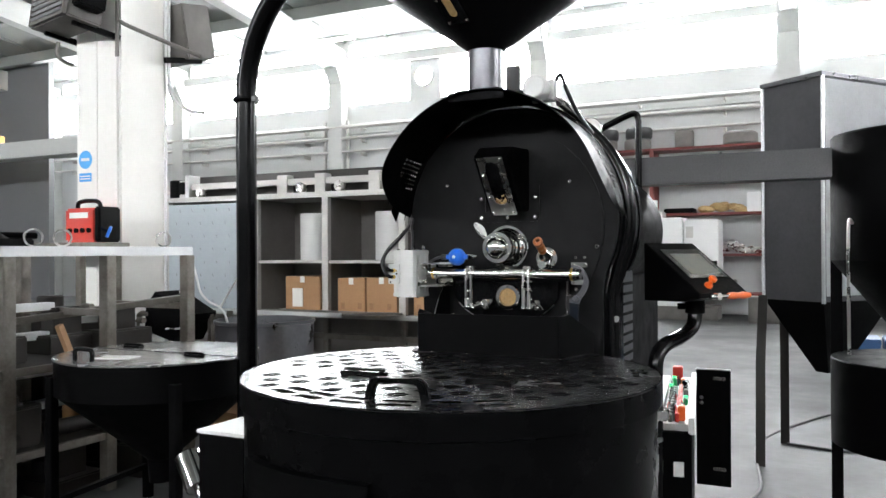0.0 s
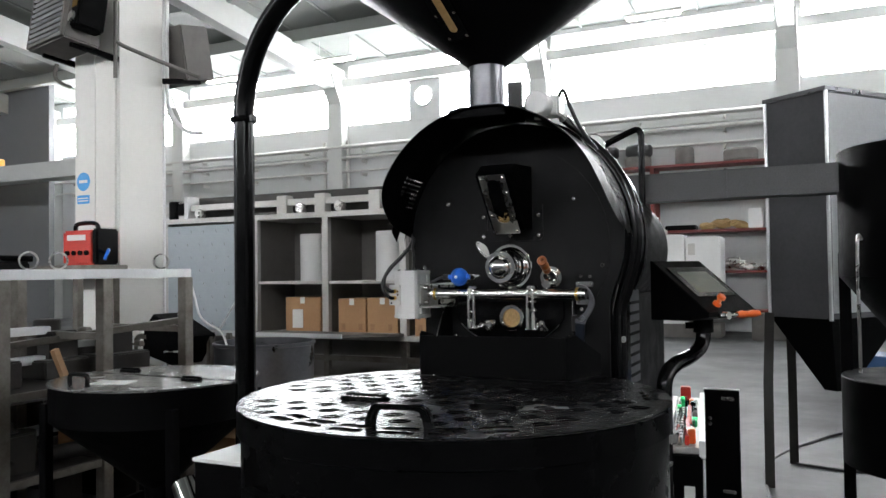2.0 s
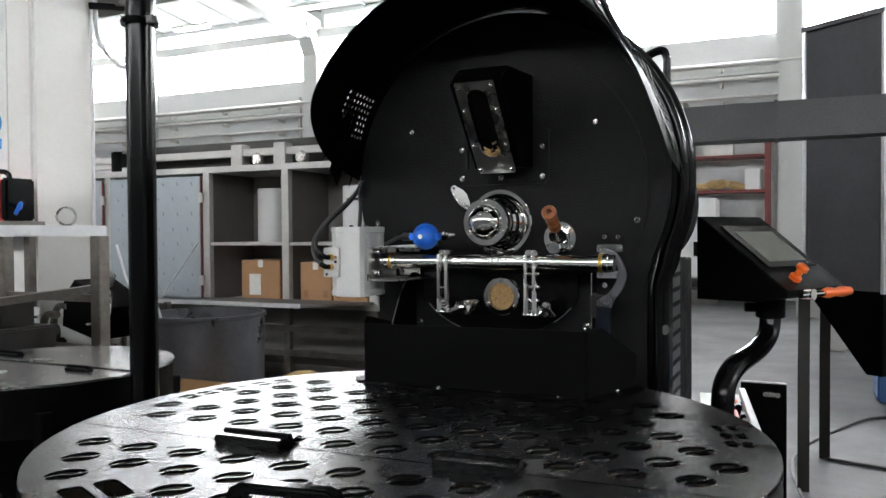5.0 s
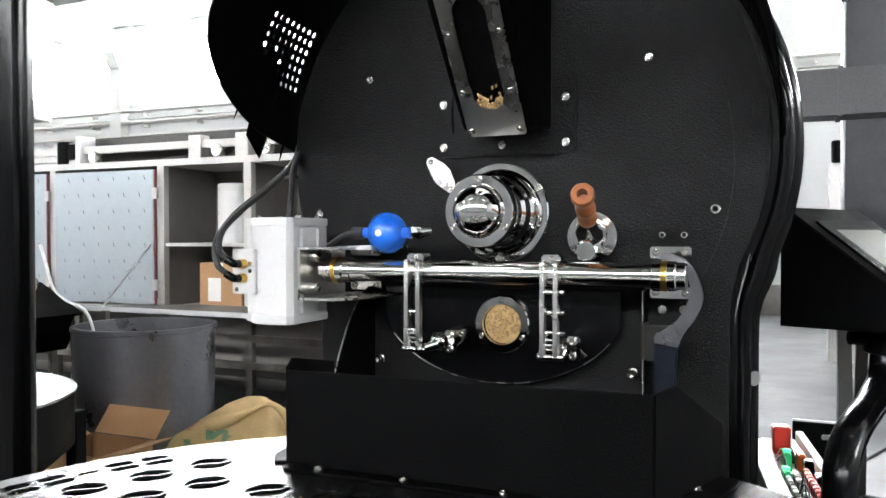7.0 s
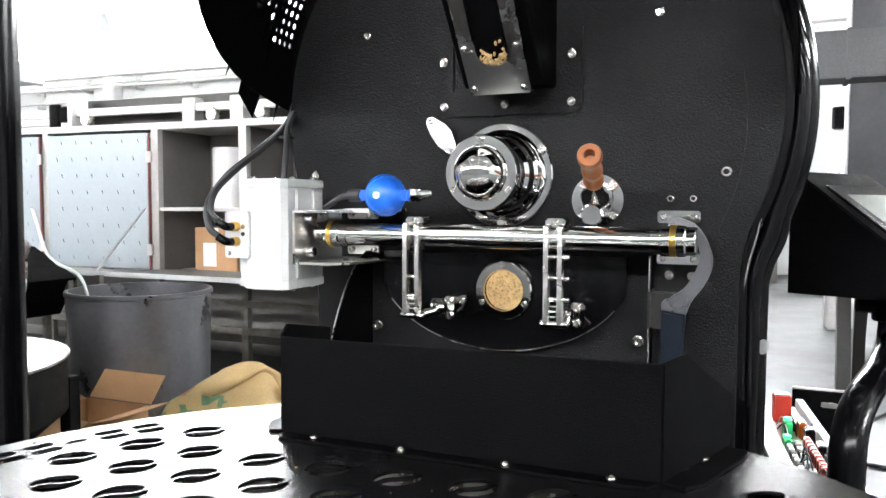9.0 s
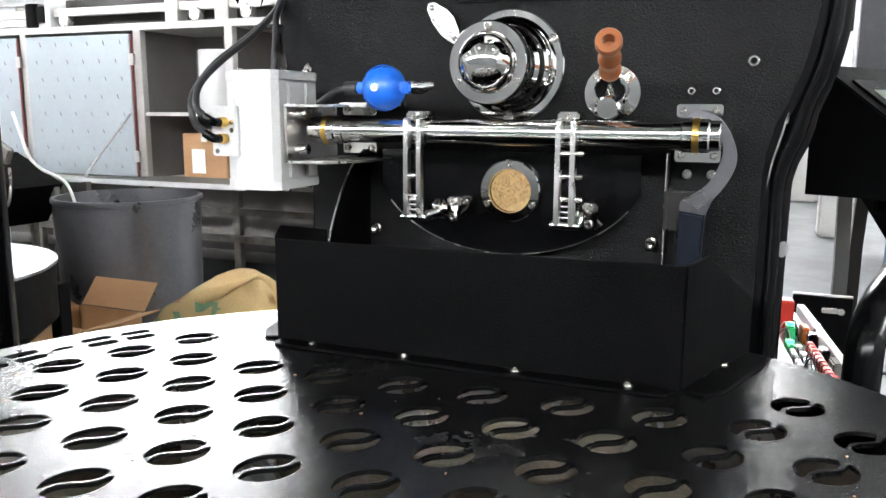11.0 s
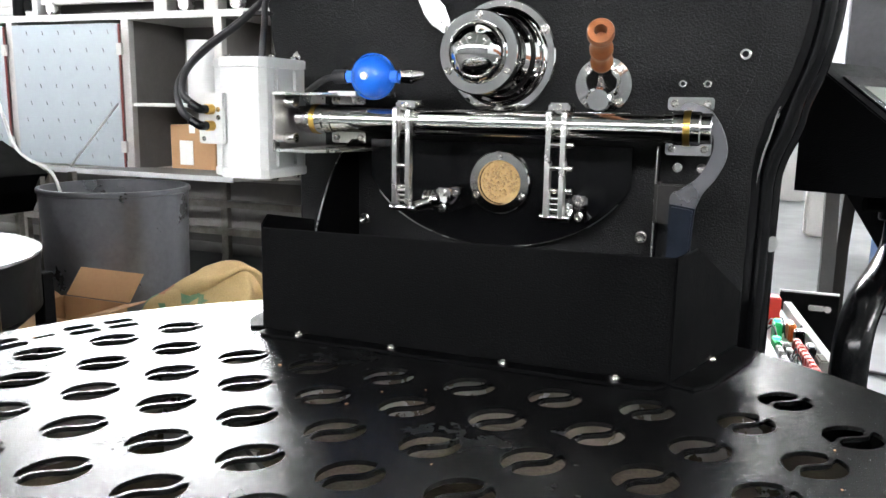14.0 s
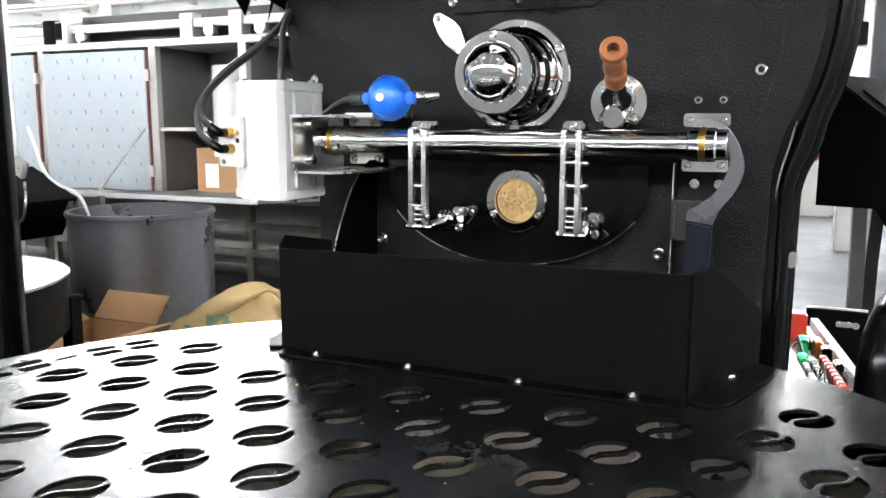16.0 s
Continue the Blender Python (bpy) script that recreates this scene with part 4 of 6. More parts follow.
p = PA + pd * (PL + 0.012) + pw * 0.12 + Vector((0, 0, 1.335))
cyl(bm, p - pw * 0.07, p + pw * 0.05, 0.009, 14)
cyl(bm, p - pw * 0.02 - pd * 0.02, p - pw * 0.02 + pd * 0.012, 0.016, 14)
part("handle_socket", bm, CHROME, hmi)
bm = B()
q0, q1 = p + pw * 0.05, p + pw * 0.3 + pd * 0.01
revolve(bm, [(0, 0), (0.011, 0), (0.016, 0.03), (0.012, 0.07), (0.016, 0.1), (0.012, 0.145), (0, 0.15)], axis(q0, q1), 18)
part("side_handle", bm, ORANGE, hmi, "turned varnished wooden handle")
ARM = [(0.68, 0.48, 1.33), (0.68, 0.48, 1.25), (0.672, 0.455, 1.2), (0.645, 0.37, 1.168), (0.603, 0.22, 1.145), (0.582, 0.15, 1.105), (0.577, 0.133, 1.03), (0.577, 0.133, 0.9), (0.577, 0.133, 0.0)]
bm = B()
tube(bm, ARM, 0.03, 18, 8)
part("bent_arm", bm, GLOSS, hmi, "glossy black bent tube arm")
bm = B()
cyl(bm, (0.68, 0.48, 1.255), (0.68, 0.48, 1.311), 0.042, 20, edge=0.003)
cyl(bm, (0.61, 0.46, 1.285), (0.65, 0.47, 1.285), 0.014, 10)
part("arm_collar", bm, BLACK, hmi)
bm = B()
cyl(bm, (0.577, 0.133, 0.86), (0.577, 0.133, 0.9), 0.055, 20, edge=0.003)
part("arm_base", bm, CHROME, hmi)

# ---- fittings on the roaster's front ----
def bolt(p, d=(0, -1, 0), r=0.0085, h=0.008, parent=roaster):
    bm = B()
    socket_bolt(bm, p, d, r, h)
    part("bolt", bm, BOLT, parent)


for x, z in ((-0.382, 1.543), (0.382, 1.543), (-0.266, 1.806), (0.273, 1.803)):
    bolt((x, -0.004 if abs(x) < 0.3 else 0.0, z), r=0.0055 if abs(x) < 0.3 else 0.0085)
for x in (0.296, 0.332):
    for z in (1.5, 1.373):
        bolt((x, 0, z), r=0.006, h=0.006)

# bean chute with its slanted sight window
bm = B()
loop = [(-0.119, 1.79), (-0.119, 1.66), (-0.109, 1.646), (0.135, 1.646), (0.148, 1.66), (0.148, 1.79), (0.112, 1.79), (0.112, 1.69), (-0.088, 1.69), (-0.088, 1.79)]
prism(bm, loop, 0.006, upright(-0.0042), 0.001)
part("chute_bracket", bm, BLACK_TEX, roaster)
for x, z in ((-0.105, 1.665), (0.011, 1.665), (0.13, 1.665), (0.13, 1.745), (-0.105, 1.745)):
    bolt((x, -0.0105, z), r=0.006)
W0, W1 = Vector((0.034, -0.098, 1.673)), Vector((0.033, -0.262, 1.885))
bm = B()
side = [(0.0, 1.69), (-0.088, 1.685), (-0.258, 1.885), (-0.2, 1.93), (0.0, 1.94)]
prism(bm, side, 0.135, Matrix(((0, 0, 1, -0.034), (1, 0, 0, 0), (0, 1, 0, 0), (0, 0, 0, 1))), 0.002)
part("bean_chute", bm, BLACK, roaster, "black inclined bean chute")
wu = (W1 - W0).normalized()
wx = Vector((1, 0, 0))
wn3 = wx.cross(wu)
mwin = Matrix.Translation(W0) @ Matrix((wx, wu, wn3)).transposed().to_4x4()
LW = (W1 - W0).length
oval = rounded(-0.028, 0.05, 0.028, LW - 0.02, 0.027, 6)
t = pierced([rounded(-0.052, 0, 0.052, LW, 0.004), oval], 0.004, 0.004)
bmesh.ops.transform(t, matrix=mwin, verts=t.verts)
frame_w = part("sight_frame", t, STEEL, roaster, "polished steel frame round a slanted sight window", smooth=0)
bm = B()
prism(bm, rounded(-0.03, 0.045, 0.03, LW - 0.015, 0.025, 6), 0.001, mwin @ Matrix.Translation((0, 0, -0.0035)))
part("window_pane", bm, GLOSS, frame_w, "dark sight glass")
random.seed(5)
bean_mesh = bpy.data.meshes.new("bean")
tb_ = bmesh.new()
bmesh.ops.create_icosphere(tb_, subdivisions=1, radius=1)
bmesh.ops.scale(tb_, vec=(0.0042, 0.003, 0.0024), verts=tb_.verts)
tb_.to_mesh(bean_mesh)
tb_.free()
bean_mesh.materials.append(BEANS)
bean_mesh.polygons.foreach_set("use_smooth", [True] * len(bean_mesh.polygons))


def bean_heap(parent, places):
    for p in places:
        o = new("coffee_bean", bean_mesh)
        o.parent = parent
        o.matrix_parent_inverse = PLACE[parent].inverted()
        o.matrix_basis = Matrix.Translation(p) @ Euler([random.uniform(0, 6) for _ in range(3)]).to_matrix().to_4x4()


bean_heap(frame_w, [mwin @ Vector((random.uniform(-0.022, 0.022), 0.053 + abs(random.gauss(0, 0.014)), 0.0005)) for _ in range(60)])
for u in (-0.043, 0.043):
    for v in (0.012, 0.085, LW - 0.08, LW - 0.012):
        bolt(mwin @ Vector((u, v, 0.004)), wn3, 0.005, 0.004)

# chrome bearing nose
NX, NZ = 0.006, 1.541
bm = B()
revolve(bm, [(0.0, 0.0), (0.092, 0), (0.092, 0.006), (0.09, 0.0085), (0.08, 0.009), (0.078, 0.012), (0.074, 0.014), (0.072, 0.03), (0.067, 0.034), (0.063, 0.05), (0.057, 0.055), (0.056, 0.098), (0.0605, 0.1),
             (0.0635, 0.103), (0.0635, 0.116), (0.0615, 0.119), (0.047, 0.1195), (0.0455, 0.121)], axis((NX, 0, NZ), (NX, -1, NZ)), 64)
nose = part("bearing_nose", bm, CHROME, roaster, "polished chrome stepped bearing cap")
bm = B()
revolve(bm, [(0.0455 * math.cos(radians(a)), 0.119 + 0.04 * math.sin(radians(a))) for a in range(0, 90, 9)] + [(0, 0.159)], axis((NX, 0, NZ), (NX, -1, NZ)), 56)
part("dome_cap", bm, CHROME, nose, "mirror-bright chrome dome")
for k in range(3):
    a = radians(30 + 120 * k)
    bolt((NX + 0.085 * math.cos(a), -0.0085, NZ + 0.085 * math.sin(a)), r=0.0065, parent=nose)
    a = radians(90 + 120 * k)
    bolt((NX + 0.055 * math.cos(a), -0.1195, NZ + 0.055 * math.sin(a)), r=0.0048, h=0.005, parent=nose)
bm = B()
prism(bm, [(-0.136, 1.636), (-0.133, 1.645), (-0.124, 1.647), (-0.1, 1.634), (-0.088, 1.622), (-0.079, 1.6), (-0.078, 1.586), (-0.083, 1.579), (-0.092, 1.58), (-0.112, 1.594), (-0.126, 1.612)], 0.003, upright(-0.02), 0.0008)
part("peephole_flap", bm, STEEL, roaster, "small pivoting steel flap")
bm = B()
cyl(bm, (-0.106, -0.0005, 1.612), (-0.106, -0.019, 1.612), 0.013, 20)
part("peephole_tube", bm, CHROME, roaster)
bolt((-0.126, -0.023, 1.638), r=0.0045, h=0.004)
bolt((-0.085, -0.023, 1.587), r=0.004, h=0.004)

# bean trier
bm = B()
revolve(bm, [(0.044, 0), (0.044, 0.006), (0.026, 0.008), (0.024, 0.03), (0, 0.03)], axis((0.176, 0, 1.497), (0.176, -1, 1.497)), 36)
trier = part("trier_socket", bm, CHROME, roaster, "chrome trier socket")
for k in range(4):
    a = radians(45 + 90 * k)
    bolt((0.176 + 0.036 * math.cos(a), -0.006, 1.497 + 0.036 * math.sin(a)), r=0.005, h=0.004, parent=trier)
t0, t1 = Vector((0.177, -0.02, 1.503)), Vector((0.205, -0.2, 1.563))
bm = B()
revolve(bm, [(0, 0), (0.027, 0), (0.022, 0.02), (0.015, 0.04), (0.0135, 0.075), (0, 0.075)], axis(t0, t1), 20)
part("trier_tube", bm, CHROME, trier)
bm = B()
revolve(bm, [(0, 0), (0.0125, 0), (0.0165, 0.008), (0.0165, 0.016), (0.012, 0.024), (0.011, 0.036), (0.0135, 0.046), (0.0165, 0.054), (0.0165, 0.064), (0.0125, 0.072), (0.0115, 0.09), (0.014, 0.104), (0.0185, 0.11), (0.0185, 0.119), (0.017, 0.122), (0.0085, 0.122), (0.0075, 0.1), (0, 0.1)],
        axis(t0.lerp(t1, 0.36), t1), 28)
part("trier_handle", bm, COPPER, trier, "turned red-brown wooden trier handle")
bm = B()
cyl(bm, (0.178, -0.01, 1.476), (0.187, -0.1, 1.473), 0.0185, 24, edge=0.003)
part("trier_knob", bm, CHROME, trier)

# discharge door and its chute cheeks
bm = B()
arc = [(0.24 * math.cos(radians(a)) + 0.004, 1.395 + 0.165 * math.sin(radians(a))) for a in range(-160, -19, 5)]
prism(bm, [(-0.222, 1.402)] + arc + [(0.23, 1.402)], 0.02, upright(-0.0045), 0.002)
door = part("discharge_door", bm, GLOSS, roaster, "black discharge door rounded at the foot")
bm = B()
tube(bm, [(x, -0.026, z) for x, z in arc[2:-2]], 0.0009, 6, 3)
part("weld_bead", bm, STEEL, door, "bare weld bead along the door edge")
for x, w in ((-0.262, 0.004), (0.266, 0.004)):
    bm = B()
    prof = [(0.0, 1.4), (-0.02, 1.4), (-0.05, 1.385), (-0.09, 1.35), (-0.125, 1.3), (-0.15, 1.25), (-0.158, 1.2), (-0.158, 1.14), (0.0, 1.14)]
    if x > 0:
        prof = [(0.0, 1.405), (-0.03, 1.405), (-0.03, 1.14), (0.0, 1.14)]
    prism(bm, prof, w, Matrix(((0, 0, 1, x), (1, 0, 0, 0), (0, 1, 0, 0), (0, 0, 0, 1))), 0.0008)
    ck = part("chute_cheek", bm, BLACK, roaster)
    bm = B()
    tube(bm, [(x + w / 2, y - 0.001, z) for y, z in prof[1:-1]], 0.0014, 6, 3, bend=x < 0)
    part("bare_edge", bm, STEEL, ck, "bare bright sheet edge")
for x, z in ((-0.246, 1.256), (0.247, 1.26), (-0.282, 1.256)):
    bolt((x, 0.0, z), r=0.008, h=0.016)
# sight glass in the door
SG = Vector((0.018, -0.0245, 1.338))
bm = B()
revolve(bm, [(0.035, 0), (0.052, 0), (0.052, 0.008), (0.05, 0.01), (0.037, 0.01), (0.035, 0.006)], axis(SG, SG + Vector((0, -1, 0))), 40)
ringp = part("sight_glass_ring", bm, CHROME, door, "chrome ring round a bean window")
bm = B()
cyl(bm, SG + Vector((0, -0.0002, 0)), SG + Vector((0, -0.001, 0)), 0.035, 32)
back = part("window_backing", bm, BEANS, door, "tan beans behind glass")
bean_heap(door, [SG + Vector((r * math.cos(a), -0.002, r * math.sin(a))) for r, a in [(0.032 * math.sqrt(random.random()), random.uniform(0, 6.28)) for _ in range(150)]])
for k in range(3):
    a = radians(90 + 120 * k)
    bolt(SG + Vector((0.0445 * math.cos(a), -0.01, 0.044 * math.sin(a))), r=0.0045, h=0.005, parent=door)

# door lever shaft and links
SY, SZ_ = -0.125, 1.436
shaft = part("lever_shaft", cyl(B(), (-0.3, SY, SZ_), (0.335, SY, SZ_), 0.0195, 32), CHROME, roaster, "polished steel lever shaft")
for x in (-0.268, 0.318):
    bm = B()
    cyl(bm, (x - 0.02, SY, SZ_), (x + 0.018, SY, SZ_), 0.0235, 28, edge=0.002)
    cyl(bm, (x - 0.032, SY, SZ_), (x + 0.032, SY, SZ_), 0.0212, 28, edge=0.001)
    part("bearing_collar", bm, CHROME, shaft)
    bm = B()
    cyl(bm, (x - 0.005, SY, SZ_), (x + 0.004, SY, SZ_), 0.0245, 28)
    part("brass_ring", bm, BRASS, shaft, "brass band")
    bm = B()
    for z in (-0.034, 0.034):
        prism(bm, rounded(x - 0.042, SZ_ + z - 0.01, x + 0.026, SZ_ + z + 0.01, 0.005), 0.006, upright(-0.0005), 0.001)
    box(bm, (x - 0.02, SY + 0.018, SZ_ - 0.018), (x + 0.012, -0.0066, SZ_ + 0.018), 0.004)
    brk = part("bearing_bracket", bm, CHROME, roaster)
    for z in (-0.034, 0.034):
        for dx in (-0.032, 0.016):
            bolt((x + dx, -0.0066, SZ_ + z), r=0.005, h=0.006, parent=brk)
for x, kx in ((-0.103, -0.05), (0.14, 0.17)):
    for dx in (-0.0145, 0.0075):
        bm = B()
        m = Matrix.Translation((x + dx, 0, 0)) @ Matrix(((0, 0, 1, 0), (1, 0, 0, 0), (0, 1, 0, 0), (0, 0, 0, 1)))
        prism(bm, rounded(SY - 0.034, 1.3, SY - 0.02, 1.458, 0.006), 0.0075, m, 0.0008)
        part("link_bar", bm, STEEL, shaft, "flat steel link bar")
    for z in (1.342, 1.375, 1.408) if x > 0 else (1.336, 1.368):
        bm = B()
        cyl(bm, (x - 0.014, SY - 0.027, z), (x + (0.026 if x > 0 else 0.012), SY - 0.027, z), 0.0038, 12)
        part("link_pin", bm, BOLT, shaft)
    bm = B()
    revolve(bm, [(0.0195, -0.015), (0.0235, -0.015), (0.0235, 0.015), (0.0195, 0.015)], axis((x, SY, SZ_), (x + 1, SY, SZ_)), 28)
    box(bm, (x - 0.016, SY - 0.02, SZ_ + 0.018), (x + 0.016, SY + 0.02, SZ_ + 0.032), 0.003)
    part("link_clamp", bm, CHROME, shaft)
    bolt((x, SY - 0.0205, SZ_ + 0.025), r=0.0045, h=0.004)
    # clevis at the foot of the bars, then the block on the door
    bm = B()
    for k in range(4):
        cyl(bm, (x - 0.007 + 0.0005, SY - 0.027, 1.306 + 0.008 * k), (x + 0.0072, SY - 0.027, 1.306 + 0.008 * k), 0.0036, 10)
    cyl(bm, (x - 0.02, SY - 0.027, 1.303), (x + 0.024, SY - 0.027, 1.303), 0.006, 14, edge=0.001)
    part("clevis", bm, CHROME, shaft)
    bm = B()
    cyl(bm, (x + 0.016, SY - 0.02, 1.303), (kx - 0.012, SY - 0.012, 1.312), 0.0085, 16)
    for k in range(3):
        cyl(bm, (kx - 0.034 + 0.007 * k, SY + 0.02, 1.312), (kx - 0.03 + 0.007 * k, SY + 0.02, 1.312), 0.0165, 20, edge=0.0015)
    cyl(bm, (kx - 0.036, SY + 0.02, 1.312), (kx - 0.01, SY + 0.02, 1.312), 0.012, 18)
    box(bm, (kx - 0.014, -0.108, 1.292), (kx + 0.01, -0.0245, 1.332), 0.003)
    knuckle = part("link_knuckle", bm, CHROME, shaft, "chrome link knuckle")
    for z in (1.3, 1.324):
        bolt((kx - 0.002, -0.108, z), r=0.0058, h=0.006)

# door latch hook
bm = B()
outer_ = smooth_path([(0.302, 1.462), (0.312, 1.471), (0.328, 1.468), (0.345, 1.46), (0.362, 1.436), (0.371, 1.402), (0.36, 1.369), (0.341, 1.342), (0.333, 1.322)], 5)
inner_ = smooth_path([(0.297, 1.327), (0.298, 1.34), (0.312, 1.349), (0.332, 1.365), (0.347, 1.391), (0.352, 1.416), (0.344, 1.44), (0.328, 1.456), (0.312, 1.459)], 5)
prism(bm, [(p[0], p[1]) for p in outer_] + [(p[0], p[1]) for p in inner_], 0.014, upright(-0.083), 0.0012)
part("latch_hook", bm, BARE, roaster, "curved cast steel latch hook")
bm = B()
prism(bm, [(0.297, 1.3265), (0.333, 1.3215), (0.331, 1.29), (0.327, 1.16), (0.3, 1.16), (0.297, 1.24)], 0.016, upright(-0.082), 0.003)
part("latch_grip", bm, GRIP, roaster, "dark mottled worn latch grip")
bm = B()
box(bm, (0.2705, -0.062, 1.292), (0.276, -0.0005, 1.352), 0.001)
box(bm, (0.276, -0.062, 1.292), (0.318, -0.056, 1.352), 0.002)
part("latch_block", bm, DARK_STEEL, roaster, "folded steel latch stop")

# actuator at the shaft's end: an extruded body with chamfered corners between two end caps
AX0, AX1, AY0, AY1, AZ0, AZ1 = -0.432, -0.318, -0.212, -0.085, 1.34, 1.532
AC = ((AX0 + AX1) / 2, (AY0 + AY1) / 2)


def actuator_outline(g):
    """Plan of the extrusion, grown by g: a broad rounded nose before a square back."""
    x0, x1, y0, y1 = AX0 - g, AX1 + g, AY0 - g, AY1 + g
    return [(x0, y1), (x0, y0 + 0.034), (x0 + 0.02, y0 + 0.034), (x0 + 0.026, y0 + 0.014), (x0 + 0.042, y0 + 0.003), (x0 + 0.06, y0), (x1 - 0.028, y0), (x1 - 0.008, y0 + 0.004), (x1, y0 + 0.016), (x1, y1)]


bm = B()
prism(bm, actuator_outline(0), AZ1 - AZ0 - 0.032, Matrix.Translation((0, 0, AZ0 + 0.016)))
act = part("actuator", bm, ALU, roaster, "white aluminium pneumatic rotary actuator", smooth=28)
for z in (AZ0, AZ1 - 0.0155):
    bm = B()
    prism(bm, actuator_outline(0.0015), 0.0155, Matrix.Translation((0, 0, z)), 0.0015)
    part("end_cap", bm, ALU, act, smooth=28)
for y in (-0.165, -0.112):
    bm = B()
    box(bm, (AX1 + 0.0002, y - 0.011, AZ0 + 0.018), (AX1 + 0.005, y + 0.011, AZ1 - 0.018), 0.002)
    part("body_rib", bm, ALU, act)
bm = B()
box(bm, (AX0 - 0.004, AY0 - 0.006, 1.394), (AX0 + 0.046, AY0 + 0.0335, 1.475), 0.002)
port = part("port_plate", bm, ALU, act)
for x, z in ((AX0 + 0.007, 1.402), (AX0 + 0.036, 1.436), (AX0 + 0.036, 1.449)):
    bm = B()
    revolve(bm, [(0.0042, 0), (0.0042, 0.0008), (0.0028, 0.0008), (0.0024, 0.0001), (0, 0.0001)], axis((x, AY0 - 0.0061, z), (x, -1, z)), 12)
    part("screw", bm, BOLT, port)
for z in (1.423, 1.449):
    bm = B()
    cyl(bm, (AX0 + 0.024, AY0 - 0.006, z), (AX0 + 0.022, AY0 - 0.02, z), 0.0085, 14, edge=0.001)
    part("hose_fitting", bm, BRASS, act, "brass hose fitting")
for x in (AX0 + 0.014, AX1 - 0.012):
    for y in (AY0 + 0.05, AY1 - 0.012):
        for z, d in ((AZ1 + 0.0002, 1), (AZ0 - 0.0002, -1)):
            bm = B()
            socket_bolt(bm, (x, y, z), (0, 0, d), 0.006, 0.005)
            part("bolt", bm, BOLT, act)
HOSES = [[(-0.423, -0.25, 1.459), (-0.434, -0.256, 1.475), (-0.441, -0.235, 1.51), (-0.438, -0.18, 1.55), (-0.432, -0.11, 1.59), (-0.43, -0.05, 1.63), (-0.44, 0.0, 1.665), (-0.455, 0.06, 1.72), (-0.44, 0.2, 1.8)],
         [(-0.424, -0.25, 1.433), (-0.437, -0.258, 1.45), (-0.449, -0.245, 1.49), (-0.45, -0.19, 1.54), (-0.442, -0.12, 1.583), (-0.436, -0.055, 1.624), (-0.444, 0.0, 1.66), (-0.46, 0.06, 1.72), (-0.45, 0.2, 1.79)],
         [(-0.372, -0.13, 1.53), (-0.372, -0.125, 1.56), (-0.385, -0.1, 1.595), (-0.41, -0.06, 1.63), (-0.434, 0.0, 1.668), (-0.448, 0.06, 1.715), (-0.435, 0.2, 1.785)]]
for pts in HOSES:
    bm = B()
    tube(bm, pts, 0.0056, 12)
    part("air_hose", bm, CABLE, act, "thin black air hose")
for z in (1.423, 1.449):
    bm = B()
    tube(bm, [(-0.409, AY0 - 0.019, z), (-0.412, AY0 - 0.032, z + 0.001), (-0.424, AY0 - 0.04, z + 0.01)], 0.0072, 10)
    part("push_elbow", bm, GLOSS, act, "black push-in elbow")
bm = B()
box(bm, (-0.452, -0.07, 1.612), (-0.404, -0.042, 1.618), 0.002)
part("cable_tie", bm, RUBBER, act)
bm = B()
box(bm, (AX1 + 0.0055, -0.192, 1.384), (AX1 + 0.0095, -0.03, 1.478), 0.001)
for z in (1.384, 1.474):
    prism(bm, [(AX1 + 0.0055, -0.192), (-0.24, -0.192), (-0.2, -0.12), (-0.2, -0.0005), (AX1 + 0.0055, -0.0005)], 0.004, Matrix.Translation((0, 0, z)), 0.001)
part("actuator_bracket", bm, STEEL, roaster, "folded stainless actuator bracket")
for z in (1.405, 1.462):
    bm = B()
    cyl(bm, (AX1 + 0.0095, -0.16, z), (AX1 + 0.03, -0.16, z), 0.009, 16, edge=0.001)
    cyl(bm, (AX1 + 0.03, -0.16, z), (AX1 + 0.0305, -0.16, z), 0.005, 12)
    part("bolt", bm, BOLT, roaster)
bm = B()
box(bm, (-0.29, -0.012, 1.335), (-0.262, -0.0005, 1.362), 0.003)
part("small_lug", bm, STEEL, roaster)

# blue probe head
bm = B()
c = Vector((-0.162, -0.135, 1.504))
revolve(bm, [(0, -0.026), (0.026, -0.024), (0.033, -0.012), (0.0335, -0.002), (0.031, 0.012), (0.022, 0.024), (0.01, 0.029), (0, 0.03)], axis(c, c + Vector((0.18, -1, 0.02))), 40)
revolve(bm, [(0.034, -0.006), (0.036, -0.004), (0.036, 0.002), (0.034, 0.004)], axis(c, c + Vector((0.18, -1, 0.02))), 40)
box(bm, (-0.05, -0.008, -0.009), (0.048, 0.01, 0.009), 0.004, Matrix.Translation(c))
probe = part("probe_head", bm, BLUE, roaster, "round blue thermocouple head")
bm = B()
cyl(bm, c + Vector((0, -0.029, 0)), c + Vector((0.0, -0.034, 0.0)), 0.006, 12)
part("lid_screw", bm, WHITE, probe)
bm = B()
cyl(bm, c + Vector((0.045, 0, 0)), c + Vector((0.06, 0.012, 0)), 0.012, 6)
cyl(bm, c + Vector((0.058, 0.01, 0)), c + Vector((0.078, 0.02, 0.004)), 0.011, 12, 0.005)
part("probe_nut", bm, CHROME, probe)
bm = B()
cyl(bm, c + Vector((-0.045, 0, 0)), c + Vector((-0.07, 0.004, 0)), 0.011, 12)
tube(bm, [c + Vector((-0.07, 0.004, 0)), c + Vector((-0.1, 0.015, -0.006)), (-0.33, -0.06, 1.48), (-0.42, 0.04, 1.47)], 0.0055, 8)
part("probe_cable", bm, CABLE, probe)
bm = B()
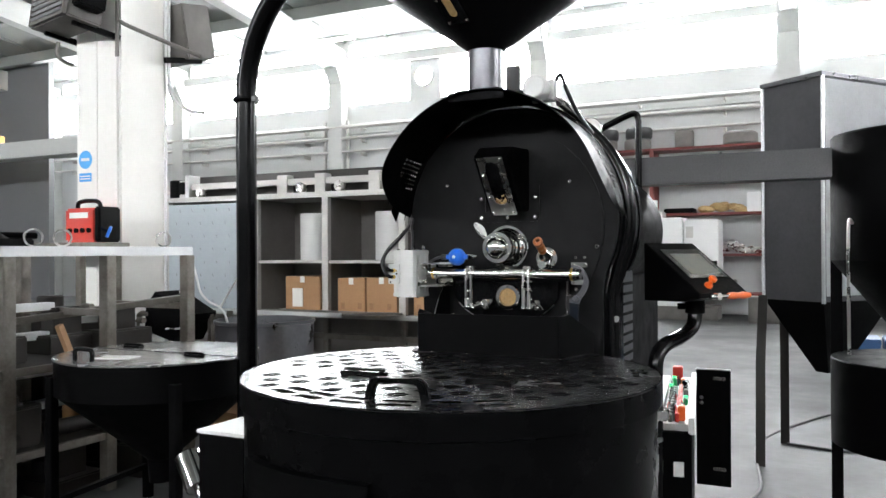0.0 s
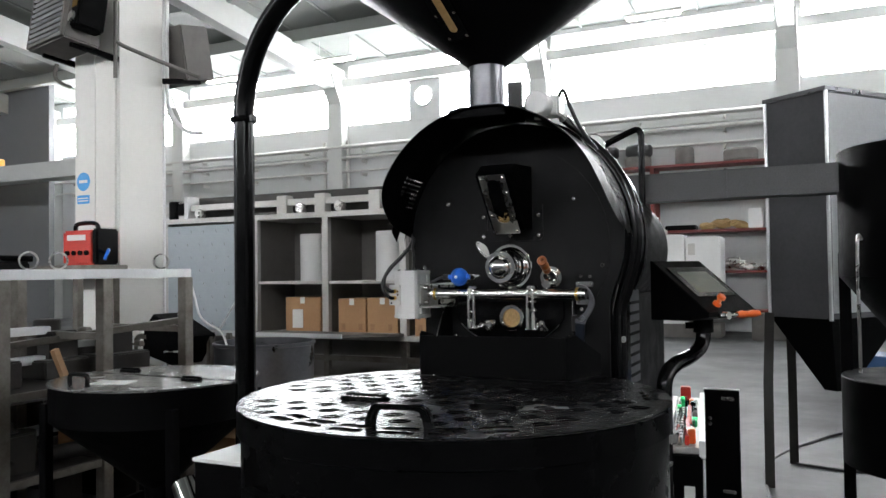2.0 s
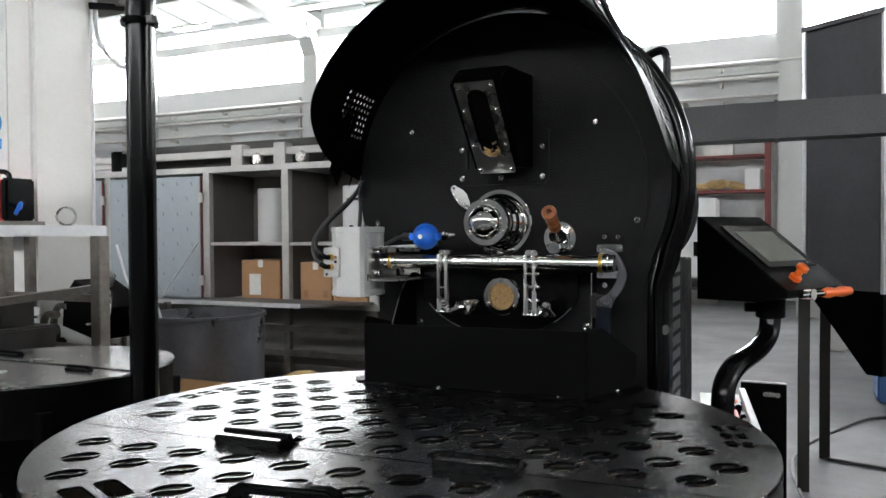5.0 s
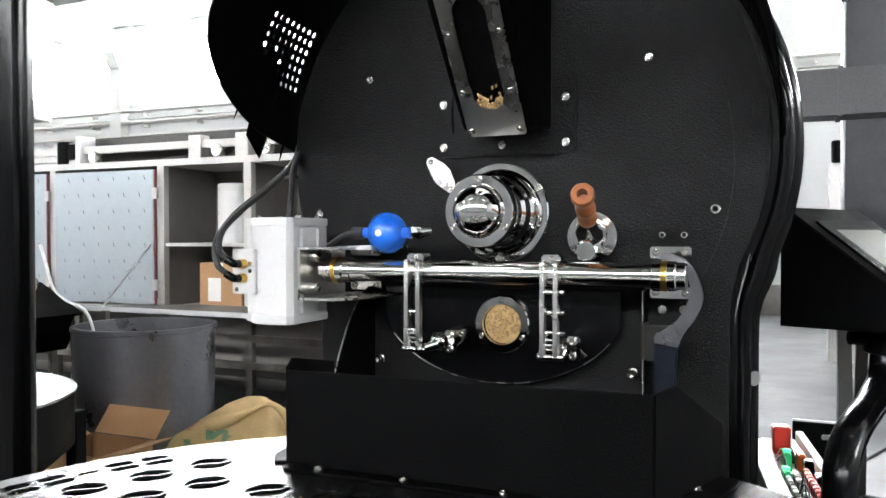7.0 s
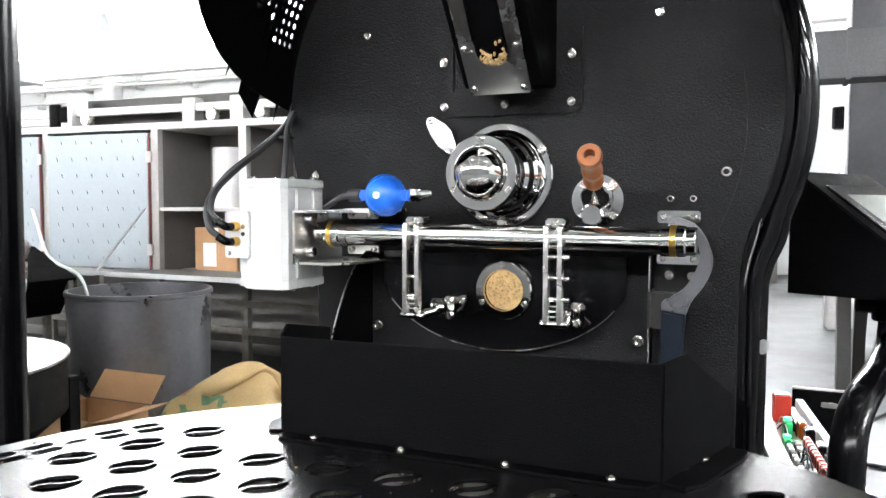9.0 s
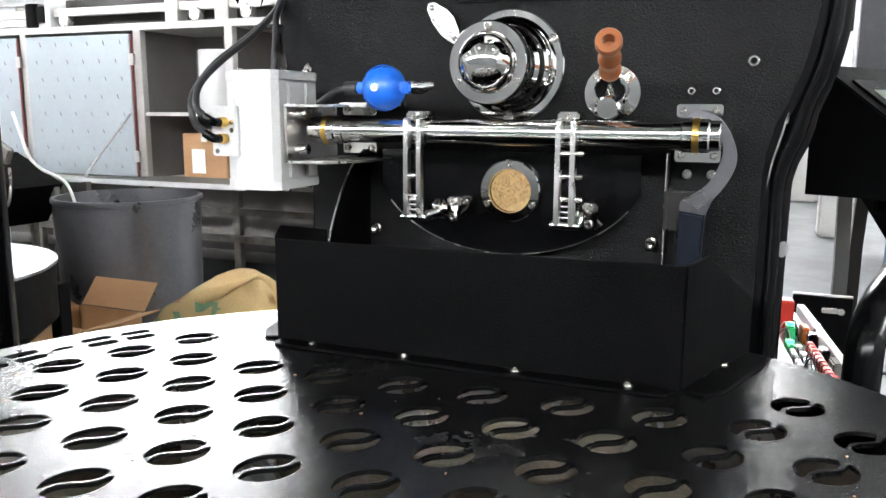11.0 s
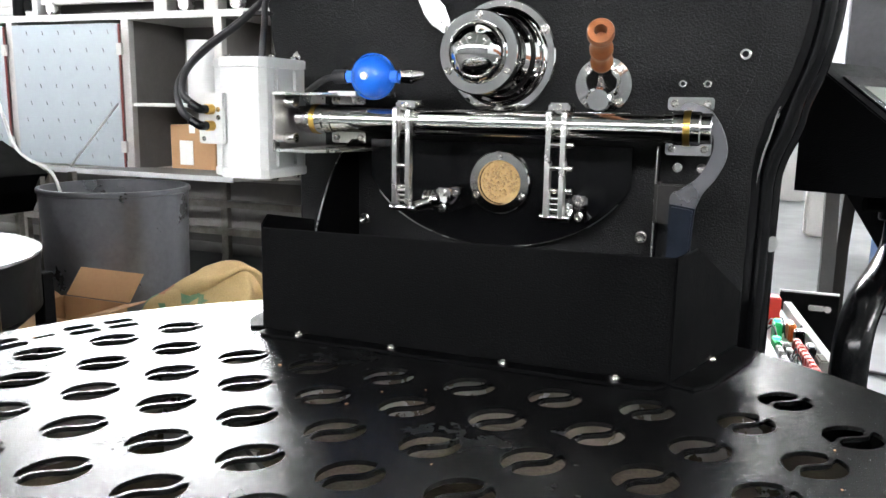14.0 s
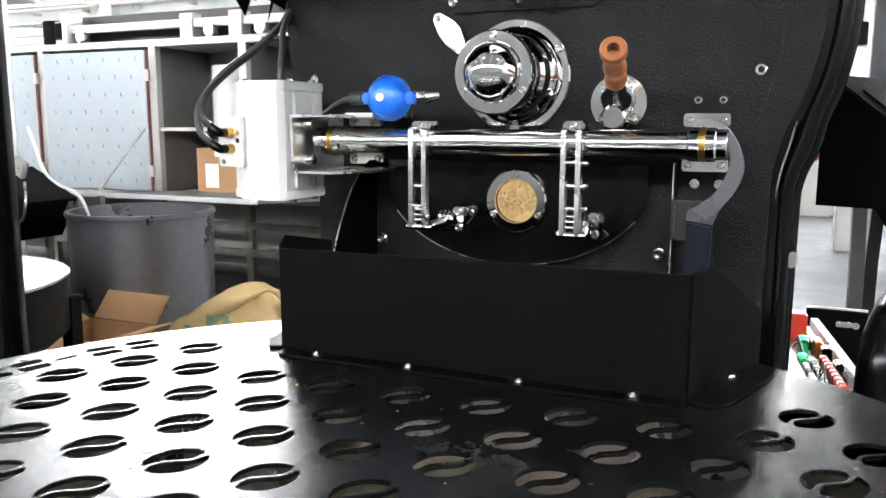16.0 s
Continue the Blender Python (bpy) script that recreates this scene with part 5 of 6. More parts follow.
box(bm, (-0.235, -0.15, 1.474), (-0.185, -0.0005, 1.481), 0.001)
part("probe_bracket", bm, STEEL, roaster)

# pipes hugging the body's edge
for y, off, r, a1 in ((0.045, 0.022, 0.015, 75), (0.085, 0.03, 0.02, 62), (0.02, 0.003, 0.0025, 50)):
    pts = [(CX + (PR + off) * math.cos(radians(a)), y, PZ + (PR + off) * math.sin(radians(a))) for a in range(a1, -25, -6)]
    pts += [(CX + 0.412 + off, y, 1.435), (CX + 0.4 + off * 0.7, y, 1.38), (CX + 0.395 + off * 0.7, y, 1.3), (CX + 0.395 + off * 0.7, y, 0.9), (CX + 0.395 + off * 0.7, y, 0.3)]
    bm = B()
    tube(bm, pts, r, 14, 4)
    part("edge_pipe", bm, GLOSS if r > 0.01 else STEEL, roaster, "black pipe following the body edge" if r > 0.01 else "bright trim wire along the plate edge")
bm = B()
box(bm, (CX + 0.375, 0.11, 0.0), (CX + 0.433, 0.17, 1.45), 0.004)
part("frame_post", bm, GLOSS, roaster)
bm = B()
cyl(bm, (CX + 0.418, 0.07, 1.255), (CX + 0.43, 0.058, 1.255), 0.013, 16)
part("reflector_stud", bm, CHROME, roaster)
# vented side panel
bm = B()
box(bm, (CX + 0.404, 0.2, 0.4), (CX + 0.42, 0.4, 1.44), 0.003)
panel = part("side_panel", bm, BARE, roaster, "grey slotted side panel")
for i in range(22):
    bm = B()
    box(bm, (CX + 0.42, 0.22, 0.5 + 0.042 * i), (CX + 0.425, 0.38, 0.512 + 0.042 * i), 0.001)
    part("louvre", bm, BLACK, panel)
for x in (-0.36, 0.36):
    for y in (0.15, 1.15):
        bm = B()
        box(bm, (CX + x - 0.04, y - 0.04, 0), (CX + x + 0.04, y + 0.04, 0.33), 0.004)
        part("leg", bm, BLACK, roaster)

# valves, gauge and hoop on the body's top
bm = B()
cyl(bm, (0.2, -0.18, 2.092), (0.2, -0.18, 2.13), 0.02, 14)
cyl(bm, (0.205, -0.24, 2.145), (0.205, -0.16, 2.145), 0.045, 24, edge=0.006)
box(bm, (0.17, -0.17, 2.105), (0.27, -0.09, 2.18), 0.008)
valve = part("air_valve", bm, ALU, roaster, "pale grey air valve cluster")
bm = B()
tube(bm, [(0.255, -0.13, 2.17), (0.28, -0.14, 2.2), (0.3, -0.12, 2.14), (0.325, -0.06, 2.06), (0.36, 0.05, 1.985)], 0.008, 8)
part("valve_cable", bm, CABLE, valve)
bm = B()
cyl(bm, (0.27, -0.12, 2.1), (0.31, 0.0, 2.06), 0.018, 12)
part("valve_fitting", bm, CHROME, valve)
bm = B()
cyl(bm, (0.13, -0.16, 2.15), (0.18, -0.16, 2.12), 0.01, 10)
part("valve_fitting", bm, CHROME, valve)
bm = B()
box(bm, (0.08, -0.2, 2.13), (0.14, -0.195, 2.24), 0.001)
part("damper_flag", bm, GLOSS, roaster, "small black damper flag")
G = Vector((0.167, 0.7, 2.113))
bm = B()
revolve(bm, [(0, 0), (0.055, 0), (0.054, 0.005), (0.054, 0.032), (0.05, 0.036), (0.047, 0.03), (0, 0.03)], axis(G, G + Vector((0.28, -0.95, -0.05))), 32)
gauge = part("pressure_gauge", bm, CHROME, roaster, "round dial gauge in a chrome case")
gd = Vector((0.28, -0.95, -0.05)).normalized()
bm = B()
cyl(bm, G + gd * 0.03, G + gd * 0.031, 0.047, 32)
part("dial", bm, PAPER, gauge, "white dial")
bm = B()
tube(bm, [G + gd * 0.033, G + gd * 0.033 + Vector((0.018, 0, -0.03))], 0.0025, 6, bend=False)
part("needle", bm, BLACK, gauge)
bm = B()
tube(bm, [G + Vector((0, 0, -0.05)), G + Vector((0, 0.02, -0.2))], 0.012, 10, bend=False)
part("gauge_stem", bm, BRASS, gauge)
bm = B()
tube(bm, [(-0.07, 1.62, 2.22), (0.0, 1.62, 2.262), (0.13, 1.62, 2.318), (0.18, 1.62, 2.33), (0.2, 1.62, 2.305), (0.202, 1.62, 2.25), (0.202, 1.62, 2.1), (0.202, 1.62, 0.1)], 0.019, 12, 5)
tube(bm, [(-0.06, 1.62, 2.222), (-0.13, 1.6, 2.1), (-0.2, 1.58, 1.9)], 0.009, 8)
part("guard_hoop", bm, GLOSS, roaster, "black tubular guard hoop")

# ---- electrical tray along the machine's side ----
cab = thing("switch_cabinet", (0.6, 0.9, 0), "open black switch cabinet with coloured terminals on top", "switch cabinet")
CV = Vector((0.136, -0.99, 0)).normalized()
CU = Vector((CV.y, -CV.x, 0))
MC = Matrix(((CU.x, CV.x, 0, 0.54), (CU.y, CV.y, 0, 1.4), (0, 0, 1, 0), (0, 0, 0, 1)))


def in_cab(name, lo, hi, mat, label="", bevel=0.002, parent=cab):
    """A block in the cabinet's own axes: u across from the outer rail, v towards the tray, z up."""
    bm = B()
    box(bm, lo, hi, bevel, MC)
    bmesh.ops.recalc_face_normals(bm, faces=bm.faces)
    return part(name, bm, mat, parent, label)


in_cab("housing", (0.0, -0.06, 0.05), (0.17, 1.2, 0.8), BLACK, bevel=0.004)
in_cab("mounting_plate", (0.013, -0.06, 0.802), (0.118, 1.19, 0.828), GREY_METAL, "grey steel mounting plate")
in_cab("side_rail", (-0.012, -0.06, 0.79), (0.012, 1.2, 0.856), WHITE, "white folded edge rail")
in_cab("cable_duct", (0.12, 0.05, 0.802), (0.17, 1.19, 0.85), WHITE, "white wiring duct cover")
random.seed(11)
for n in range(24):
    v = 0.42 + 0.031 * n
    if v < 1.15:
        in_cab("terminal_block", (0.048, v, 0.828), (0.066, v + 0.026, 0.866), RED, "red terminal block", 0.003)
        in_cab("terminal_block", (0.076, v, 0.828), (0.092, v + 0.027, 0.856), (ALU, RUBBER_GREY)[n % 2], bevel=0.002)
        in_cab("terminal_block", (0.098, v, 0.828), (0.112, v + 0.027, 0.852), (RUBBER_GREY, ALU, ALU)[n % 3], bevel=0.002)
for u, v, w, d, h, mat, lab in ((0.055, 0.1, 0.05, 0.055, 0.085, RED, "red contactor under a clear cover"), (0.04, 0.27, 0.02, 0.06, 0.05, ORANGE, "orange relay"), (0.03, 0.36, 0.025, 0.04, 0.05, GLOSS, "black relay"),
                                (0.08, 0.3, 0.022, 0.05, 0.055, GREEN, "green relay"), (0.095, 0.38, 0.018, 0.07, 0.03, GREEN, "green terminal strip"), (0.022, 0.46, 0.02, 0.05, 0.04, GLOSS, "black relay"),
                                (0.02, 0.58, 0.022, 0.06, 0.045, RUBBER_GREY, "grey relay"), (0.02, 0.7, 0.02, 0.08, 0.03, GREEN, "green terminal strip"), (0.025, 1.08, 0.03, 0.05, 0.06, ORANGE, "orange isolator knob"), (0.055, 0.2, 0.03, 0.05, 0.03, GLOSS, "black relay")):
    in_cab("relay", (u, v, 0.828), (u + w, v + d, 0.828 + h), mat, lab, 0.004)
for u, v, h in ((0.091, 0.325, 0.884), (0.03, 0.74, 0.859), (0.105, 0.42, 0.859)):
    bm = B()
    cyl(bm, MC @ Vector((u, v, h)), MC @ Vector((u, v, h + 0.006)), 0.01, 12)
    part("indicator", bm, GREEN_LED, cab, "lit green indicator")
random.seed(21)
for i in range(26):
    a, b = [MC @ Vector((random.uniform(0.02, 0.11), random.uniform(0.2, 1.15), 0.84)) for _ in range(2)]
    if (a - b).length > 0.25:
        b = a + (b - a) * 0.3
    bm = B()
    tube(bm, [a, (a + b) / 2 + Vector((0, 0, random.uniform(0.02, 0.05))), b], 0.002, 6, 6)
    part("wire", bm, random.choice((CABLE, CABLE, CABLE, RED, ALU)), cab)
bm = B()
box(bm, (0.513, 1.66, 0.19), (0.7, 1.672, 0.845), 0.003)
cd = part("cabinet_door", bm, BLACK, cab, "black door standing open")
bm = B()
box(bm, (0.513, 1.658, 0.846), (0.7, 1.673, 0.852), 0.001)
part("door_edge", bm, WHITE, cd, "bare bright top edge")
for z in (0.29, 0.8):
    bm = B()
    box(bm, (0.605, 1.645, z - 0.01), (0.655, 1.659, z + 0.01), 0.003)
    cyl(bm, (0.665, 1.659, z), (0.665, 1.64, z), 0.012, 12)
    part("latch", bm, BOLT, cd)
for z in (0.66, 0.69):
    bm = B()
    cyl(bm, (0.545, 1.659, z), (0.545, 1.64, z), 0.012, 12)
    part("hinge_stud", bm, BOLT, cd)
bm = B()
cyl(bm, (0.54, 0.1, 0.6), (0.54, 0.1, 0.78), 0.055, 24, edge=0.004)
cyl(bm, (0.54, 0.1, 0.78), (0.54, 0.1, 0.79), 0.07, 24)
cyl(bm, (0.52, 0.1, 0.79), (0.52, 0.1, 0.84), 0.02, 14)
part("filter_can", bm, STEEL, cab, "stainless air filter can")
in_cab("rating_label", (0.03, 1.201, 0.62), (0.07, 1.204, 0.68), PAPER, "small white rating label")

# ---- storage cabinet by the back ----
CY = 4.29
store = thing("storage_cabinet", (-4.2, CY + 0.4, 0), "long grey steel storage cabinet with open bays", "cabinet")
CXS = [-7.5, -6.14, -4.78, -3.81, -2.84, -1.87]
Z0, Z1, ZM = 0.85, 2.14, 1.42
D = 0.75
# bay shade is painted in: the back is a darker grey than the frame
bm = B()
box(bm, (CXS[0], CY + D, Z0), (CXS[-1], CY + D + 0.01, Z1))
part("back_panel", bm, SHADED_INNER, store, smooth=0)
# added panel and shelf stand in for the dark space under the cabinet
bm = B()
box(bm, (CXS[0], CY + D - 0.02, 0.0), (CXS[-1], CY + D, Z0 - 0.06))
part("lower_back_panel", bm, SHADED_INNER, store, "brown-grey stand-in sheet for the dark space below the shelf", smooth=0)
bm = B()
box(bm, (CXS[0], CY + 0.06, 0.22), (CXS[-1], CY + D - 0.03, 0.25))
part("lower_shelf", bm, SHADED_INNER, store, smooth=0)
for z0, z1, lab in ((Z0 - 0.05, Z0, "bottom_shelf"), (Z1, Z1 + 0.06, "top_panel")):
    bm = B()
    box(bm, (CXS[0], CY, z0), (CXS[-1], CY + D, z1), 0.004)
    part(lab, bm, GREY_METAL, store)
for i, x in enumerate(CXS):
    bm = B()
    w = 0.04
    box(bm, (x - w, CY - 0.01, Z0), (x + w, CY + 0.06, Z1), 0.004)
    part("upright", bm, GREY_METAL, store)
    # partitions take the same shade-darkened grey
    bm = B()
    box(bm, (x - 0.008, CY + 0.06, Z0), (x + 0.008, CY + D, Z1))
    part("partition", bm, SHADED_INNER, store, smooth=0)
    bm = B()
    box(bm, (x - 0.035, CY, 0), (x + 0.035, CY + 0.06, Z0 - 0.05), 0.003)
    part("leg", bm, TUBE_STEEL, store)
for a, b in zip(CXS[2:], CXS[3:]):
    bm = B()
    box(bm, (a + 0.04, CY + 0.01, ZM - 0.015), (b - 0.04, CY + D, ZM + 0.015), 0.003)
    part("shelf", bm, GREY_METAL, store)
for z in (0.36, 0.6):
    bm = B()
    box(bm, (CXS[0], CY, z - 0.03), (CXS[-1], CY + 0.05, z + 0.03), 0.003)
    part("stretcher", bm, TUBE_STEEL, store)
for a, b in ((CXS[0], CXS[1]), (CXS[1], CXS[2])):
    bm = B()
    box(bm, (a + 0.06, CY - 0.035, Z0 + 0.02), (b - 0.06, CY - 0.015, Z1 - 0.03), 0.004)
    dr = part("cabinet_door", bm, FILM, store, "closed steel door under blue-grey protective film")
    random.seed(int(-a * 10))
    for r in range(8):
        for c in range(6):
            x, z = a + 0.18 + 0.19 * c + (0.06 if r % 2 else 0), Z0 + 0.12 + 0.155 * r
            bm = B()
            tube(bm, [(x, CY - 0.0365, z), (x + 0.012, CY - 0.0365, z - 0.035)], 0.003, 4, bend=False)
            part("film_mark", bm, RUBBER_GREY, dr)
    bm = B()
    tube(bm, [(b - 0.03, CY - 0.045, Z0 + 0.02), (b - 0.03, CY - 0.045, Z1 - 0.04)], 0.011, 8, bend=False)
    part("hinge_rod", bm, MAROON, dr, "rust red hinge rod")
    for z in (Z0 + 0.2, Z1 - 0.25):
        bm = B()
        box(bm, (b - 0.06, CY - 0.06, z - 0.05), (b, CY - 0.03, z + 0.05), 0.004)
        part("hinge", bm, GREY_METAL, dr)
# rail and boxes over the cabinet
for z, y in ((2.33, CY + 0.05), (2.33, CY + 0.6)):
    bm = B()
    box(bm, (CXS[0] + 0.2, y, z - 0.035), (CXS[-1], y + 0.07, z + 0.035), 0.005)
    part("top_rail", bm, GREY_METAL, store)
for x in (-5.9, -4.42, -3.9, -3.2, -2.45):
    bm = B()
    box(bm, (x - 0.07, CY + 0.03, Z1 + 0.06), (x + 0.07, CY + 0.16, Z1 + 0.27), 0.006)
    part("rail_post", bm, GREY_METAL, store)
    bm = B()
    cyl(bm, (x + 0.25, CY + 0.02, Z1 + 0.12), (x + 0.25, CY + 0.1, Z1 + 0.12), 0.06, 18, edge=0.01)
    part("pulley", bm, STEEL, store)
bm = B()
cyl(bm, (-6.05, CY + 0.1, 2.2), (-6.05, CY + 0.1, 2.42), 0.1, 24, edge=0.01)
box(bm, (-5.98, CY + 0.02, 2.24), (-5.87, CY + 0.18, 2.4), 0.01)
motor = single("electric_motor", bm, BLACK, "small black electric motor on the cabinet top", "motor")
bm = B()
box(bm, (-5.85, CY + 0.0, 2.2), (-5.79, CY + 0.2, 2.47), 0.006)
part("motor_plate", bm, WHITE, motor)
bm = B()
box(bm, (CXS[1] + 0.2, CY + 0.25, Z1 + 0.061), (CXS[-1], CY + 0.55, Z1 + 0.33), 0.01)
single("steel_case", bm, DARK_STEEL, "long dark rusty steel case on the cabinet top", "steel case")

for x in (-4.07, -3.08):
    bm = B()
    revolve(bm, [(0, 0), (0.165, 0), (0.17, 0.005), (0.17, 0.52), (0.165, 0.53), (0.15, 0.53), (0.15, 0.5), (0, 0.5)], Matrix.Translation((x, CY + 0.19, ZM + 0.015)), 40)
    single("steel_canister", bm, ALU, "pale round sheet canister standing on the shelf", "canister", group="shelf canisters")
BOX = [(-4.41, -3.94, 0.405, True), (-3.7, -3.35, 0.39, False), (-3.33, -2.95, 0.4, False), (-2.75, -2.35, 0.38, False)]
for xa, xb, h, lab in BOX:
    c = thing("cardboard_box", ((xa + xb) / 2, CY + 0.3, Z0), "brown closed cardboard box on the lower shelf", "box", "shelf boxes")
    bm = B()
    box(bm, (xa, CY + 0.08, Z0), (xb, CY + 0.48, Z0 + h), 0.005)
    part("carton", bm, CARD, c)
    bm = B()
    box(bm, ((xa + xb) / 2 - 0.03, CY + 0.076, Z0 + h - 0.07), ((xa + xb) / 2 + 0.03, CY + 0.079, Z0 + h + 0.001))
    part("tape", bm, PAPER, c)
    if lab:
        bm = B()
        box(bm, (xa + 0.1, CY + 0.074, Z0 + 0.06), (xa + 0.24, CY + 0.079, Z0 + 0.27))
        part("paper_label", bm, PAPER, c, "white paper label")
    else:
        for k in range(2):
            bm = B()
            box(bm, (xa + 0.04 + 0.22 * k, CY + 0.077, Z0 + 0.05), (xa + 0.09 + 0.22 * k, CY + 0.079, Z0 + 0.12))
            part("print_mark", bm, WOOD, c)

# ---- work table, tub, sack and carton behind the bin ----
bm = B()
prism(bm, [(3.11, 0.935), (4.275, 0.86), (4.275, 0.885), (3.11, 0.96)], 1.62, Matrix(((0, 0, 1, -4.45), (1, 0, 0, 0), (0, 1, 0, 0), (0, 0, 0, 1))), 0.002)
flap = part("drop_flap", bm, SHADED_INNER, store, "steel drop-down flap held open by a strut")
bm = B()
box(bm, (-4.45, 3.1, 0.93), (-2.83, 3.112, 0.966), 0.002)
part("bare_edge", bm, SHEET, flap, "bright bare flap edge")
bm = B()
tube(bm, [(-4.36, 3.2, 0.955), (-4.86, 4.24, 1.42)], 0.012, 6, bend=False)
part("strut", bm, SHEET, flap, "bright flat steel strut")
TUX, TUY, TUR = -3.09, 2.33, 0.41
bm = B()
revolve(bm, [(TUR - 0.02, 0.0), (TUR, 0.95), (TUR + 0.008, 0.955), (TUR + 0.008, 0.965), (TUR - 0.012, 0.965), (TUR - 0.03, 0.02), (0, 0.02), (0, 0)], Matrix.Translation((TUX, TUY, 0)), 56)
tubo = single("grey_tub", bm, BARE, "tall dark grey steel tub open at the top", "tub")
bm = B()
revolve(bm, [(TUR + 0.002, 0.935), (TUR + 0.012, 0.94), (TUR + 0.012, 0.958), (TUR + 0.009, 0.962)], Matrix.Translation((TUX, TUY, 0)), 56)
part("rolled_rim", bm, BARE, tubo)
bm = B()
tube(bm, [(TUX + 0.3, TUY - 0.22, 0.02), (TUX + 0.308, TUY - 0.232, 0.95)], 0.004, 6, bend=False)
part("weld_seam", bm, BARE, tubo)
bm = B()
tube(bm, [(-3.35, 2.23, 0.7), (-3.4, 2.18, 1.02), (-3.48, 2.08, 1.12), (-3.52, 2.03, 1.2), (-3.54, 2, 1.34), (-3.56, 1.98, 1.45)], 0.009, 8)
hose = single("white_hose", bm, WHITE, "thin pale hose hanging into the tub", "hose")
bm = B()
box(bm, (-0.15, -0.14, -0.05), (-0.05, -0.1, 0.05), 0.01, Matrix.Translation((-3.5, 2.05, 1.17)) @ Matrix.Rotation(0.5, 4, "Y"))
part("hose_gun", bm, STEEL, hose)
bm = B()
prism(bm, [(0, 0), (0.5, 0.0), (0.62, 0.38), (0.05, 0.5), (-0.05, 0.3)], 0.5, Matrix.Translation((-4.08, 2.18, 0.92)) @ Matrix.Rotation(radians(90), 4, "X") @ Matrix.Rotation(radians(-15), 4, "Z") @ Matrix.Scale(0.72, 4) @ Matrix.Translation((-0.1, -0.12, -0.3)), 0.01)
scrap = single("scrap_bin", bm, BLACK, "black tilted sheet scrap bin", "scrap bin")
bm = B()
tube(bm, [(-3.72, 2.06, 1.12), (-3.65, 2, 1.02), (-3.7, 2, 0.9), (-3.9, 2.02, 0.88)], 0.008, 8)
part("wire_bail", bm, STEEL, scrap)
for x in (-3.9, -3.7):
    for y in (2.35, 2.6):
        bm = B()
        box(bm, (x - 0.02, y - 0.02, 0), (x + 0.02, y + 0.02, 1.0), 0.002)
        part("leg", bm, TUBE_STEEL, scrap)


def cloth_sack(c, rx, ry, h, seed):
    """A full sack: rounded sides with folds and a slumped, gathered top."""
    t = bmesh.new()
    bmesh.ops.create_icosphere(t, subdivisions=5, radius=1)
    for v in t.verts:
        x, y, z = v.co
        k = 1.0 - 0.1 * max(0, z)
        s = (abs(x) ** 3 + abs(y) ** 3) ** (1 / 3)
        r = math.hypot(x, y)
        f = (r / s if s > 1e-6 else 1) ** 0.7
        n = noise.noise(Vector((x * 1.6 + seed, y * 1.6, z * 1.6))) * 0.16 + noise.noise(Vector((x * 4 + seed, y * 4, z * 5))) * 0.07
        ridge = 0.05 * math.sin(5 * math.atan2(y, x) + 3 * z + seed) * max(0, z)
        zz = (z + 1) / 2
        v.co = Vector((x * f * k * (1 + n + ridge) * rx, y * f * k * (1 + n) * ry, max(0.0, zz * h * (0.86 + 0.3 * n + 0.24 * x))))
    bmesh.ops.translate(t, vec=c, verts=t.verts)
    return t


def printed(t, lo, hi, off, thr, sc):
    """The faces of a cloth that carry ink: a ragged patch lifted just off the weave."""
    out = bmesh.new()
    for f in t.faces:
        c = f.calc_center_median()
        if all(l <= v <= h for l, v, h in zip(lo, c, hi)) and noise.noise(c * sc) > thr:
            out.faces.new([out.verts.new(v.co + v.normal * off) for v in f.verts])
    bmesh.ops.remove_doubles(out, verts=out.verts, dist=1e-5)
    return out


shape = cloth_sack((-2.0, 1.7, 0.0), 0.4, 0.26, 0.78, 3.1)
shape.normal_update()
ink = [printed(shape, (-2.33, 1.2, 0.42), (-1.8, 1.8, 0.62), 0.002, 0.12, 14), printed(shape, (-1.95, 1.2, 0.4), (-1.6, 1.8, 0.52), 0.002, 0.25, 22), printed(shape, (-2.4, 1.2, 0.5), (-1.9, 1.8, 0.7), 0.002, 0.3, 9)]
sack = single("jute_sack", shape, JUTE, "full tan jute sack with faded print, slumped on the floor", "sack", smooth=60)
for t, mt, lab in zip(ink, (INK_GREEN, INK_RED, INK_RED), ("faded green print", "faded red print", "faded red stripe")):
    left = set(t.faces)
    while left:
        # each blot of ink is a piece of its own
        todo, blot = [left.pop()], []
        while todo:
            f = todo.pop()
            blot.append(f)
            for g in [g for e in f.edges for g in e.link_faces if g in left]:
                left.discard(g)
                todo.append(g)
        if len(blot) >= 4:
            bm = B()
            for f in blot:
                bm.faces.new([bm.verts.new(v.co) for v in f.verts])
            bmesh.ops.remove_doubles(bm, verts=bm.verts, dist=1e-5)
            part("print", bm, mt, sack, lab, smooth=60)
    t.free()
bm = B()
tube(bm, [(-2.1, 1.62, 0.56), (-1.98, 1.58, 0.61), (-1.86, 1.57, 0.655), (-1.76, 1.6, 0.7), (-1.69, 1.66, 0.72), (-1.65, 1.74, 0.62), (-1.65, 1.78, 0.45)], lambda u: 0.03 + 0.012 * math.sin(8 * u) - 0.01 * u, 14, 8)
part("cloth_fold", bm, JUTE, sack)
carton = thing("open_carton", (-2.5, 1.4, 0), "open brown cardboard carton on the floor", "box")
bm = B()
cz = 0.5
KX, KY = -0.2, 0.05
